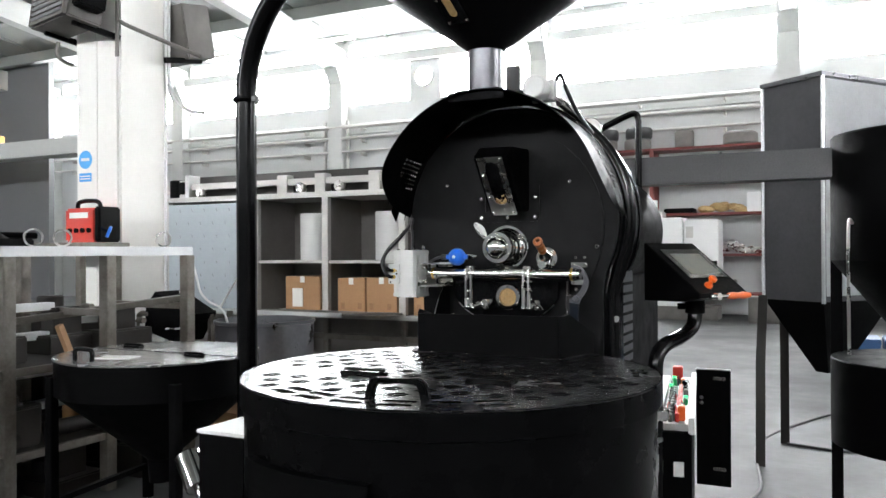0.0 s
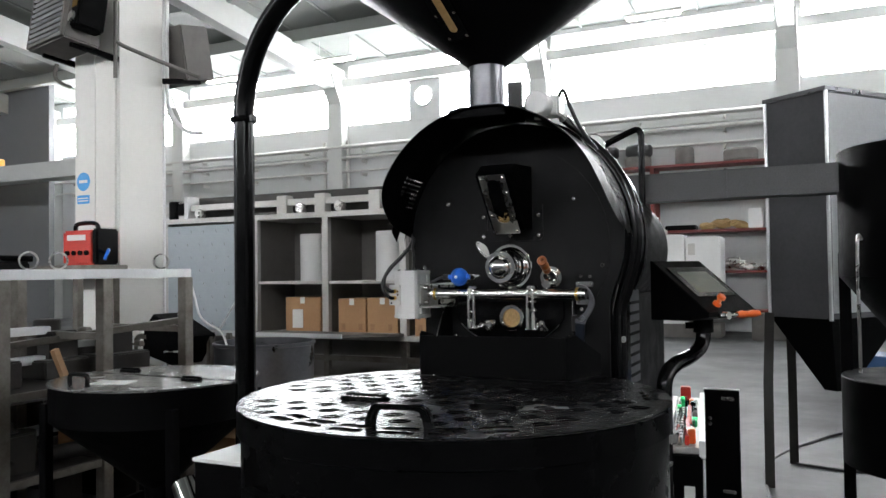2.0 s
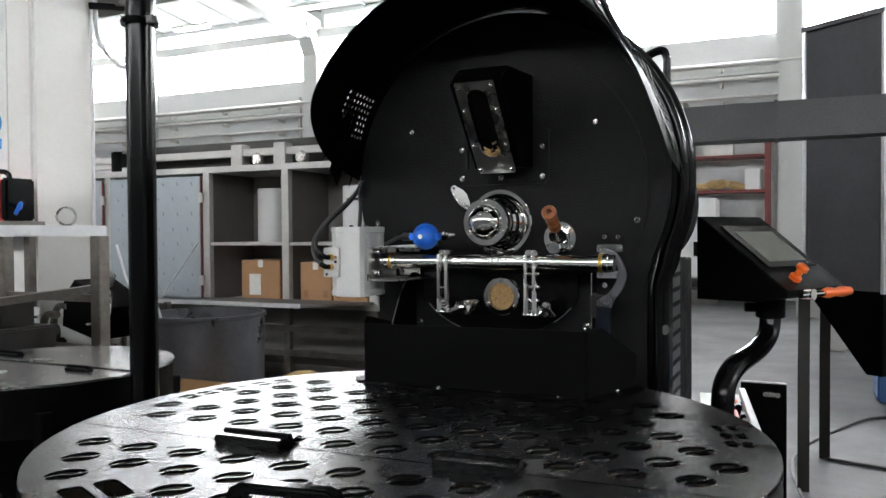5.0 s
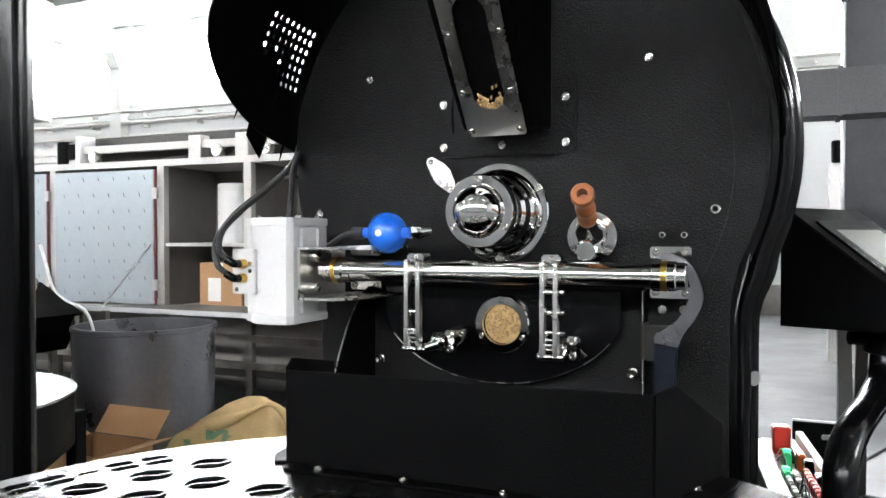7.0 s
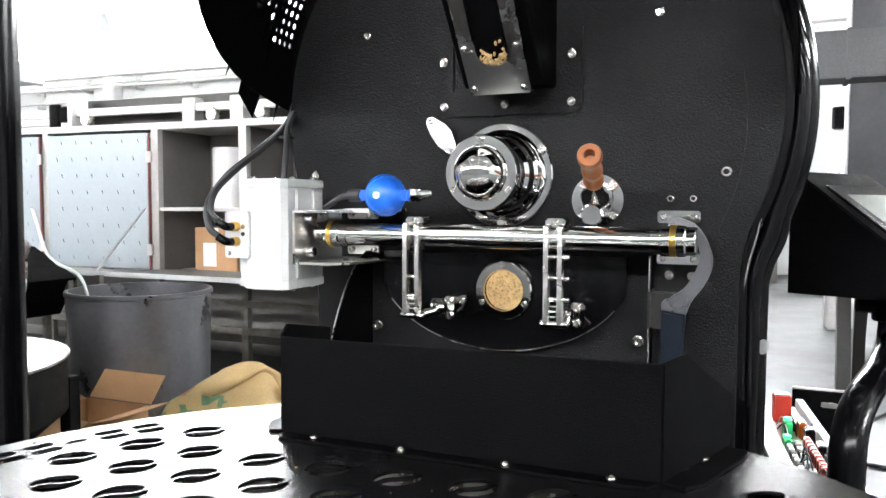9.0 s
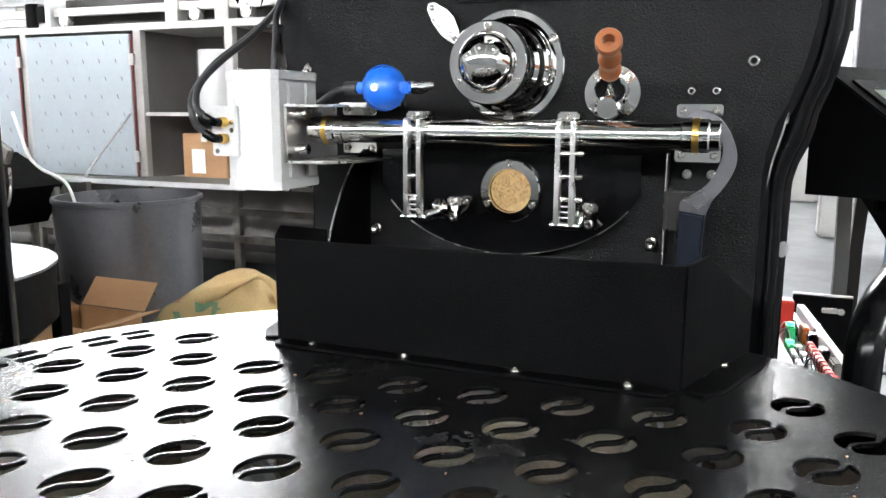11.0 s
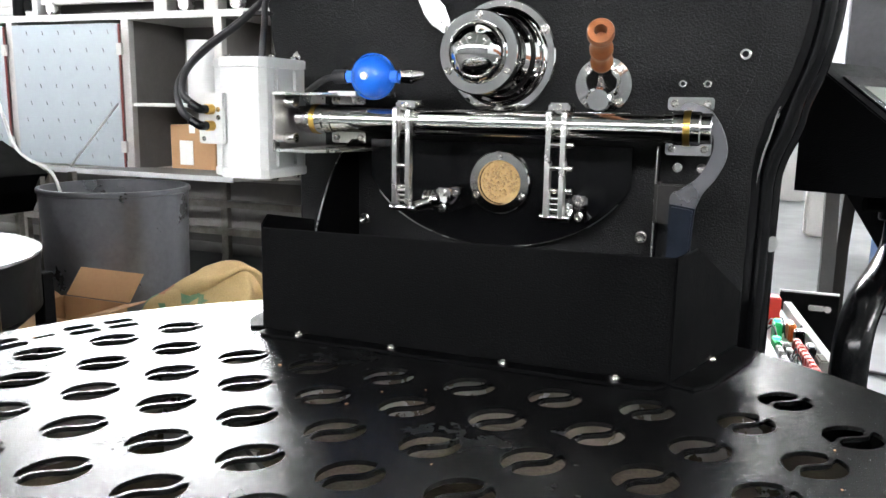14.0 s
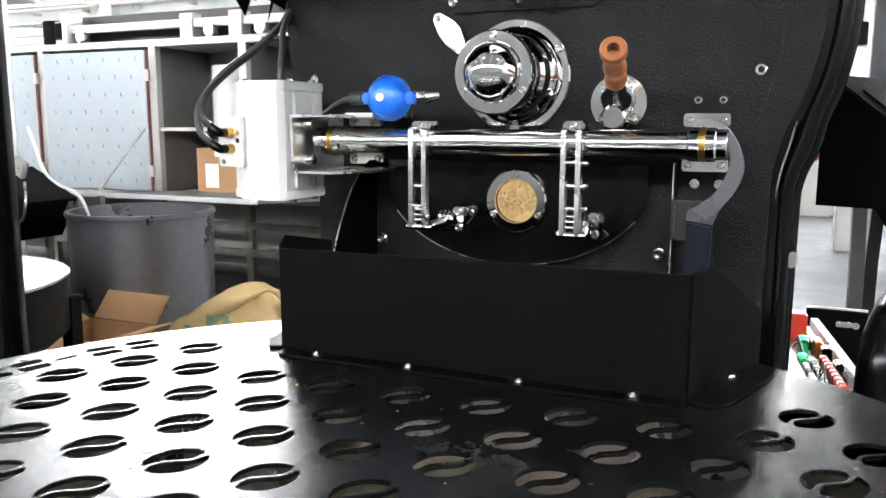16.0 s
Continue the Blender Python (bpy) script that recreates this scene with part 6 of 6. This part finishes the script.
for lo, hi in (((-2.55, 1.2, 0), (-2.545, 1.55, cz)), ((-2.155, 1.2, 0), (-2.15, 1.55, cz)), ((-2.545, 1.2, 0), (-2.155, 1.205, cz)), ((-2.545, 1.545, 0), (-2.155, 1.55, cz)), ((-2.545, 1.205, 0.0), (-2.155, 1.545, 0.006))):
    box(bm, (lo[0] + KX, lo[1] + KY, lo[2]), (hi[0] + KX, hi[1] + KY, hi[2]))
part("carton_body", bm, CARD, carton, smooth=0)
for c, s, rx, ry in (((-2.35, 1.62, cz + 0.06), (0.4, 0.16, 0.004), 50, 0), ((-2.06, 1.37, cz + 0.02), (0.18, 0.34, 0.004), 0, -15), ((-2.35, 1.12, cz - 0.02), (0.4, 0.16, 0.004), 20, 0), ((-2.62, 1.37, cz + 0.03), (0.17, 0.34, 0.004), 0, 25)):
    bm = B()
    box(bm, (-s[0] / 2, -s[1] / 2, -s[2] / 2), (s[0] / 2, s[1] / 2, s[2] / 2), 0, Matrix.Translation((c[0] + KX, c[1] + KY, c[2])) @ Euler((radians(rx), radians(ry), 0)).to_matrix().to_4x4())
    part("flap", bm, CARD, carton, smooth=0)

# ---- steel rack on the far side ----
RX, RZ = -2.97, 1.57
rack = thing("tube_frame_rack", (RX - 0.4, 0.9, 0), "worn square-tube steel rack with open shelves", "rack")
Yr = [-0.8, -0.09, 0.62, 1.33]
for x in (RX - 0.03, RX - 0.85):
    bm = B()
    box(bm, (x - 0.025, Yr[0], RZ - 0.06), (x + 0.03, Yr[-1] + 0.03, RZ), 0.004)
    part("top_rail", bm, SHEET, rack, "bright worn steel top rail")
    for y in Yr:
        bm = B()
        box(bm, (x - 0.038, y - 0.038, 0), (x + 0.038, y + 0.038, RZ - 0.06), 0.004)
        part("post", bm, TUBE_STEEL, rack)
    for z in (0.33, 0.82):
        bm = B()
        box(bm, (x - 0.02, Yr[0], z), (x + 0.02, Yr[-1], z + 0.045), 0.003)
        part("side_rail", bm, TUBE_STEEL, rack)
for y in Yr:
    for z in (RZ - 0.055, 1.12, 0.82):
        bm = B()
        box(bm, (RX - 0.83, y - 0.02, z), (RX - 0.06, y + 0.02, z + 0.045), 0.003)
        part("cross_bar", bm, TUBE_STEEL, rack)
for z, y0, y1 in ((1.15, -0.7, 0.6), (0.96, -0.6, 1.3), (1.03, 0.65, 1.3), (0.72, -0.7, 0.6), (0.5, 0.0, 1.3)):
    bm = B()
    box(bm, (RX - 0.6, y0, z), (RX - 0.5, y1, z + 0.05), 0.003, Matrix.Translation((0, 0, 0)))
    part("stored_bar", bm, SHEET, rack, "bright steel bar stock")
bm = B()
tube(bm, [(RX - 0.75, 0.0, 1.05), (RX - 0.08, 1.32, 1.2)], 0.03, 4, bend=False)
part("diagonal_brace", bm, TUBE_STEEL, rack)
bm = B()
tube(bm, [(RX + 0.04, 0.2, 1.1), (RX + 0.06, 0.42, 0.55)], 0.025, 4, bend=False)
single("wooden_prop", bm, WOOD, "rusty brown bar leaning against the rack", "prop")
for y in (0.1, 0.3, 1.12):
    bm = B()
    revolve(bm, [(0.045, -0.01), (0.055, -0.01), (0.055, 0.01), (0.045, 0.01)], Matrix.Translation((RX - 0.05, y, RZ + 0.052)) @ Matrix.Rotation(radians(90), 4, "Y") @ Matrix.Rotation(0.5, 4, "X"), 20)
    single("steel_ring", bm, STEEL, "steel ring standing on the rack rail", "ring", group="rack rings")
bm = B()
box(bm, (RX - 0.7, -0.2, RZ + 0.001), (RX - 0.3, 0.3, RZ + 0.05), 0.01)
cyl(bm, (RX - 0.4, 0.05, RZ + 0.05), (RX - 0.4, 0.05, RZ + 0.1), 0.12, 18, 0.05)
tube(bm, [(RX - 0.6, -0.3, RZ + 0.08), (RX - 0.35, 0.35, RZ + 0.07)], 0.02, 8, bend=False)
single("machine_parts", bm, BLACK, "black oily machine parts on the rack", "machine parts")
for lo, hi, mat, nm, lab in (((-3.7, -0.6, 1.571), (-3.45, -0.1, 1.86), GALV, "sheet_cover", "grey folded sheet metal cover"), ((-3.6, 0.75, 0.376), (-3.2, 1.1, 0.58), CARD, "scrap_carton", "small brown carton on the rack"), ((-3.5, 1.12, 0.376), (-3.2, 1.3, 0.5), WOOD, "wood_offcut", "brown wood offcut on the rack")):
    bm = B()
    box(bm, lo, hi, 0.008)
    single(nm, bm, mat, lab, nm.split("_")[-1])

# dark stock lying in and under the rack
random.seed(31)
for i in range(16):
    y, x = random.uniform(-0.6, 1.1), RX - random.uniform(0.15, 0.7)
    z = (0.866, 0.376, 0.001)[i % 3]
    bm = B()
    if i % 4 == 0:
        r = random.uniform(0.06, 0.12)
        cyl(bm, (x, y, z), (x, y, z + random.uniform(0.08, 0.2)), r, 20, edge=0.006)
        single("steel_flange", bm, DULL, "oily dark steel flange stored in the rack", "flange", group="rack stock")
    elif i % 4 == 1:
        tube(bm, [(x, y - 0.3, z + 0.05), (x + 0.1, y + 0.4, z + 0.05)], 0.05, 14, bend=False)
        single("pipe_offcut", bm, DULL, "dark steel pipe offcut lying in the rack", "pipe", group="rack stock")
    else:
        box(bm, (x - 0.14, y - 0.2, z), (x + 0.14, y + 0.2, z + random.uniform(0.1, 0.26)), 0.01)
        box(bm, (x - 0.08, y - 0.1, z + 0.08), (x + 0.06, y + 0.12, z + 0.3), 0.01)
        single("machine_casting", bm, DULL, "black oily machine casting stored in the rack", "casting", group="rack stock")
for y, z in ((-0.4, 0.375), (0.27, 0.375), (0.94, 0.375), (-0.4, 0.865), (0.27, 0.865), (0.94, 0.865)):
    bm = B()
    box(bm, (RX - 0.83, y - 0.33, z - 0.012), (RX - 0.05, y + 0.33, z), 0.002)
    part("shelf_sheet", bm, DULL, rack)

# scrap machines standing behind the rack
random.seed(47)
for i in range(10):
    y, x = -0.75 + 0.3 * i, -4.15 - 0.25 * (i % 2)
    h = random.uniform(1.05, 1.4)
    scrap_m = thing("scrap_machine", (x, y, 0), "dark oily scrap machine frame behind the rack", "scrap machine", "scrap machines")
    bm = B()
    box(bm, (x - 0.2, y - 0.16, 0), (x + 0.2, y + 0.16, h * 0.7), 0.015)
    part("base_casting", bm, DULL, scrap_m)
    bm = B()
    cyl(bm, (x + 0.05, y - 0.1, h * 0.7), (x + 0.05, y - 0.1, h), 0.1, 18, edge=0.01)
    part("spindle_head", bm, DULL, scrap_m)
    bm = B()
    tube(bm, [(x + 0.1, y + 0.1, h * 0.7), (x + 0.14, y + 0.12, h * 0.9), (x + 0.28, y + 0.1, h * 0.92)], 0.025, 10)
    part("bent_pipe", bm, TUBE_STEEL, scrap_m)

# ---- second bench with the welder before the pillar ----
bench = thing("welding_bench", (-5.2, 1.85, 0), "grey steel welding bench before the pillar", "bench")
bm = B()
box(bm, (-6.0, 1.6, 1.57), (-4.4, 2.1, 1.62), 0.006)
part("bench_top", bm, TUBE_STEEL, bench)
for x in (-5.9, -4.5):
    for y in (1.66, 2.04):
        bm = B()
        box(bm, (x - 0.03, y - 0.03, 0), (x + 0.03, y + 0.03, 1.57), 0.003)
        part("leg", bm, TUBE_STEEL, bench)
weld = thing("welding_machine", (-4.77, 1.98, 1.62), "red inverter welding machine with black ends", "welder")
bm = B()
box(bm, (-4.97, 1.88, 1.625), (-4.59, 2.1, 1.93), 0.02)
part("case", bm, RED, weld)
bm = B()
box(bm, (-4.59, 1.87, 1.625), (-4.52, 2.11, 1.94), 0.015)
part("end_cap", bm, GLOSS, weld)
bm = B()
tube(bm, [(-4.92, 1.98, 1.92), (-4.89, 1.98, 1.99), (-4.67, 1.98, 1.99), (-4.62, 1.98, 1.92)], 0.02, 8)
part("carry_handle", bm, GLOSS, weld)
bm = B()
box(bm, (-4.9, 1.875, 1.84), (-4.67, 1.879, 1.89))
part("name_plate", bm, PAPER, weld, "white plate with red rim")
for i in range(4):
    bm = B()
    cyl(bm, (-4.89 + 0.08 * i, 1.88, 1.73), (-4.89 + 0.08 * i, 1.86, 1.73), 0.022, 14)
    part("knob", bm, GLOSS, weld)
bm = B()
tube(bm, [(-4.52, 1.98, 1.72), (-4.45, 1.93, 1.75), (-4.44, 1.88, 1.67)], 0.015, 8)
part("plug_cable", bm, BLUE, weld)

# ---- on the pillar ----
sg = thing("safety_sign", (-5.03, PY0, 2.3), "round blue safety sign over a blue text strip", "sign")
bm = B()
cyl(bm, (-5.03, PY0 - 0.0005, 2.4), (-5.03, PY0 - 0.004, 2.4), 0.085, 32)
part("sign_disc", bm, BLUE_SIGN, sg)
bm = B()
box(bm, (-5.085, PY0 - 0.006, 2.388), (-4.975, PY0 - 0.0045, 2.415), 0.001)
part("sign_symbol", bm, WHITE, sg)
bm = B()
box(bm, (-5.11, PY0 - 0.004, 2.195), (-4.95, PY0 - 0.0005, 2.275), 0.001)
part("text_strip", bm, BLUE_SIGN, sg)
for z in (2.222, 2.246):
    bm = B()
    box(bm, (-5.095, PY0 - 0.006, z - 0.005), (-4.965, PY0 - 0.0045, z + 0.005))
    part("text_bar", bm, WHITE, sg)


def fan_heater(c, rz, tilt, label):
    m = Matrix.Translation(c) @ Matrix.Rotation(radians(rz), 4, "Z") @ Matrix.Rotation(radians(tilt), 4, "X") @ Matrix.Scale(0.88, 4)
    h = thing("unit_heater", c, label, "heater", "hall heaters")
    bm = B()
    box(bm, (-0.4, -0.12, -0.3), (0.4, 0.25, 0.3), 0.015, m)
    part("case", bm, RUBBER_GREY, h)
    bm = B()
    for lo, hi in (((-0.38, -0.14, 0.25), (0.38, -0.11, 0.29)), ((-0.38, -0.14, -0.29), (0.38, -0.11, -0.25)), ((-0.38, -0.14, -0.29), (-0.34, -0.11, 0.29)), ((0.34, -0.14, -0.29), (0.38, -0.11, 0.29))):
        box(bm, lo, hi, 0.004, m)
    part("grille_frame", bm, RUBBER_GREY, h)
    for i in range(9):
        bm = B()
        box(bm, (-0.34, -0.018, -0.012), (0.34, 0.018, 0.012), 0.002, m @ Matrix.Translation((0, -0.13, -0.22 + 0.055 * i)) @ Matrix.Rotation(radians(35), 4, "X"))
        part("louvre", bm, GALV, h)
    bm = B()
    box(bm, (0.4, -0.08, -0.2), (0.56, 0.2, 0.22), 0.02, m)
    part("burner_box", bm, BLACK, h)
    bm = B()
    cyl(bm, m @ Vector((0.45, -0.1, -0.1)), m @ Vector((0.45, -0.02, -0.1)), 0.05, 16)
    part("pump", bm, STEEL, h)
    bm = B()
    box(bm, (0.42, -0.085, 0.0), (0.52, -0.081, 0.08), 0, m)
    part("warning_label", bm, BRASS, h, "yellow warning label")
    for x in (-0.3, 0.3):
        bm = B()
        box(bm, (x - 0.02, 0.0, -0.34), (x + 0.02, 0.5, -0.28), 0.004, m)
        part("mounting_bracket", bm, BLACK, h)
    return h


fan_heater((-4.96, 1.86, 3.82), -14, -8, "grey unit heater with louvres on the pillar")
fan_heater((-4.72, 3.05, 3.72), 172, -10, "grey unit heater behind the pillar")
for pts, r, mat, lab in (([(-4.57, 2.14, 9.0), (-4.57, 2.12, 3.72), (-4.53, 2.11, 3.62), (-4.3, 2.16, 3.5), (-3.75, 2.3, 3.25)], 0.018, RUBBER_GREY, "grey gas pipe bending off the pillar"),
                         ([(-4.52, 2.7, 9.0), (-4.55, 2.72, 4.1), (-4.57, 2.74, 3.4), (-4.55, 2.76, 3.12), (-4.4, 2.8, 2.92), (-4.22, 2.85, 2.88)], 0.019, WHITE, "white conduit curving off the pillar"),
                         ([(-4.575, 2.7, 0.5), (-4.575, 2.7, 4.2)], 0.014, WHITE, "thin white pipe up the pillar"),
                         ([(-5.25, 2.05, 3.5), (-5.26, 2.04, 3.38), (-5.2, 2.08, 3.31), (-5.17, 2.14, 3.29)], 0.018, RUBBER_GREY, "grey flexible pipe under the heater")):
    bm = B()
    tube(bm, pts, r, 10)
    single("pipe", bm, mat, lab, "pipe")

# ---- blower under the bin ----
blow = thing("centrifugal_blower", (-3.5, 1.0, 0), "black centrifugal blower with a round inlet pipe", "blower")
bm = B()
cyl(bm, (-3.5, 0.9, 0.4), (-3.5, 1.2, 0.4), 0.35, 40, edge=0.01)
box(bm, (-3.85, 0.92, 0.0), (-3.15, 1.18, 0.36), 0.01)
part("scroll_case", bm, BLACK, blow)
bm = B()
revolve(bm, [(0.12, 0), (0.12, 0.42), (0.11, 0.42), (0.11, 0)], axis((-3.62, 0.92, 0.32), (-3.8, 0.55, 0.27)), 28)
part("inlet_pipe", bm, DULL, blow)
bm = B()
tube(bm, [(-1.55, -0.12, 0.4), (-1.45, -0.16, 0.24), (-1.42, -0.17, 0.0)], 0.025, 14, 4)
cyl(bm, (-1.66, -0.08, 0.53), (-1.54, -0.125, 0.39), 0.065, 24, edge=0.006)
single("chrome_valve", bm, CHROME, "chrome bin outlet valve motor", "valve")

# ---- far end by the north wall ----
fr = thing("red_shelf_rack", (-1.0, 16.5, 0), "red primed steel shelf rack by the wall", "shelf rack")
FX = [-5.1, -2.56, 0.0]
for x in FX:
    for y in (16.15, 16.75):
        bm = B()
        box(bm, (x - 0.05, y - 0.05, 0), (x + 0.05, y + 0.05, 3.95), 0.005)
        part("post", bm, MAROON, fr)
for z in (0.55, 1.45, 2.4, 3.15, 3.95):
    bm = B()
    box(bm, (FX[0], 16.1, z - 0.06), (FX[-1], 16.8, z), 0.006)
    part("shelf", bm, MAROON, fr)
random.seed(3)
for x, r, h in ((-3.75, 0.3, 0.27), (-2.95, 0.32, 0.27), (-1.85, 0.22, 0.42), (-0.6, 0.38, 0.3)):
    for k in range(2 if x < -2 else 1):
        bm = B()
        revolve(bm, [(r * 0.55, 0), (r * 0.9, 0), (r, 0.05), (r, h - 0.05), (r * 0.9, h), (r * 0.55, h)], Matrix.Translation((x + 0.03 * k, 16.45, 3.95 + (h + 0.01) * k)), 28)
        single("rubber_roll", bm, RUBBER_GREY if k == 0 else RUBBER, "grey rubber roll on the top shelf", "roll", group="rubber rolls")
for x0, x1, z, h, mat, lab in ((-2.0, -1.3, 2.4, 0.12, BLACK, "flat black tray on a shelf"), (-0.15, 0.15, 2.4, 0.45, WHITE, "white box on a shelf"), (-1.9, -1.2, 3.15, 0.3, GREY_METAL, "grey steel case on a shelf"),
                               (-1.0, -0.4, 3.15, 0.3, GREY_METAL, "grey steel case on a shelf"), (-4.2, -2.6, 2.4, 0.35, GREY_METAL, "grey stacked parts on a shelf"), (-0.9, -0.4, 0.55, 0.3, RUBBER_GREY, "dark crate on a shelf"), (-4.0, -3.0, 1.45, 0.4, RUBBER_GREY, "dark crate on a shelf")):
    bm = B()
    box(bm, (x0 - 0.3, 16.2, z), (x1 - 0.3, 16.6, z + h), 0.02)
    single("shelf_box", bm, mat, lab, "box")
for cx_, z, n, w, mat, nm, lab in ((-1.0, 2.4, 14, 0.42, JUTE, "cloth_heap", "heap of pale cloth gloves on a shelf"), (-0.8, 1.45, 22, 0.6, STEEL, "parts_heap", "heap of small steel parts on a shelf")):
    bm = B()
    for i in range(n):
        t = bmesh.new()
        bmesh.ops.create_icosphere(t, subdivisions=2, radius=1)
        k = random.uniform(0.07, 0.13)
        for v in t.verts:
            v.co *= 1 + 0.3 * noise.noise(v.co * 2 + Vector((i, 0, 0)))
        dx = random.uniform(-1, 1) * w
        merge(bm, t, Matrix.Translation((cx_ + dx, 16.35 + random.uniform(-0.1, 0.1), z + 0.07 + random.uniform(0, 0.22) * (1 - abs(dx) / w))) @ Matrix.Diagonal((k * 1.5, k, k * 0.7, 1)))
    single(nm, bm, mat, lab, "heap", "stuff")
wm = thing("white_machine", (-1.95, 15.3, 0.05), "white boxy machine tool by the shelves", "machine tool")
bm = B()
box(bm, (-3.45, 14.9, 0.3), (-1.67, 15.9, 2.25), 0.03)
part("main_case", bm, WHITE, wm)
bm = B()
box(bm, (-1.66, 15, 0.55), (-0.93, 15.9, 2.2), 0.03)
part("side_case", bm, WHITE, wm)
bm = B()
box(bm, (-2.95, 15.2, 2.25), (-2.15, 15.7, 2.4), 0.02)
part("top_rail", bm, GREY_METAL, wm)
bm = B()
cyl(bm, (-2.45, 15.4, 2.4), (-2.45, 15.4, 2.67), 0.16, 20)
part("vent_pipe", bm, WHITE, wm)
bm = B()
box(bm, (-1.6, 14.98, 1.8), (-1.45, 15, 2.05), 0.005)
part("switch_plate", bm, GREY_METAL, wm)
bm = B()
box(bm, (-1.35, 14.9, 1), (-0.95, 15, 1.3), 0.01)
part("control_box", bm, BLACK, wm)
bm = B()
box(bm, (-3.35, 15, 0), (-0.95, 15.8, 0.3), 0.01)
part("plinth", bm, RUBBER_GREY, wm)
for x, y, w, d, h, mat, nm, lab in ((0.05, 14.6, 0.7, 0.6, 0.55, RUBBER_GREY, "crate", "dark grey crate on the floor"), (1.1, 13.2, 0.5, 0.5, 1.15, GALV, "machine_stand", "small grey machine stand on the floor"), (0.85, 13.0, 0.5, 0.4, 0.9, GREY_METAL, "machine_stand", "small grey machine stand on the floor")):
    bm = B()
    box(bm, (x - w / 2, y, 0), (x + w / 2, y + d, h), 0.02)
    single(nm, bm, mat, lab, nm.replace("_", " "))
bm = B()
box(bm, (0.6, 12.9, 0.9), (0.85, 13.15, 1.12), 0.02)
single("red_engine", bm, MAROON, "small red engine block on a stand", "engine")
for x in (1.5, 1.86):
    tub = thing("blue_crate", (x, 6.0, 0), "blue plastic crate on the floor", "crate", "blue crates")
    bm = B()
    box(bm, (x - 0.16, 5.8, 0.0), (x + 0.16, 6.3, 0.62), 0.02)
    part("crate_body", bm, BLUE_TUB, tub)
    bm = B()
    box(bm, (x - 0.165, 5.795, 0.58), (x + 0.165, 6.305, 0.64), 0.008)
    part("crate_rim", bm, BLUE_TUB, tub)

# lathe-like machine seen past the duct
ml = thing("grey_milling_machine", (2.2, 9.5, 0), "grey milling machine beyond the duct", "machine")
bm = B()
box(bm, (0.95, 9.0, 0.0), (1.25, 9.4, 2.35), 0.03)
part("column", bm, GREY_METAL, ml)
bm = B()
cyl(bm, (1.05, 8.95, 2.35), (1.05, 8.95, 2.6), 0.09, 18, edge=0.01)
part("motor", bm, BLACK, ml)
bm = B()
box(bm, (1.05, 8.6, 0.9), (1.9, 9.2, 1.9), 0.02)
part("guard", bm, WHITE, ml)

# cables over the floor
random.seed(8)
for pts in ([(0.62, 1.7, 0.02), (0.8, 2.3, 0.012), (0.7, 3.6, 0.012), (1.0, 4.6, 0.012), (1.4, 5.2, 0.012), (2.2, 5.0, 0.012)],
            [(0.75, 1.6, 0.012), (0.9, 1.2, 0.012), (1.2, 1.0, 0.012), (1.5, 1.3, 0.012), (1.9, 1.0, 0.012)],
            [(0.9, 3.7, 0.012), (1.3, 3.6, 0.012), (1.7, 3.7, 0.012), (2.4, 3.6, 0.012)],
            [(-1.7, 0.9, 0.012), (-1.9, 0.3, 0.012), (-1.5, -0.3, 0.012), (-1.2, 0.0, 0.012)]):
    bm = B()
    tube(bm, pts, 0.011, 8, 10)
    single("floor_cable", bm, CABLE, "black cable lying across the floor", "cable", group="floor cables")
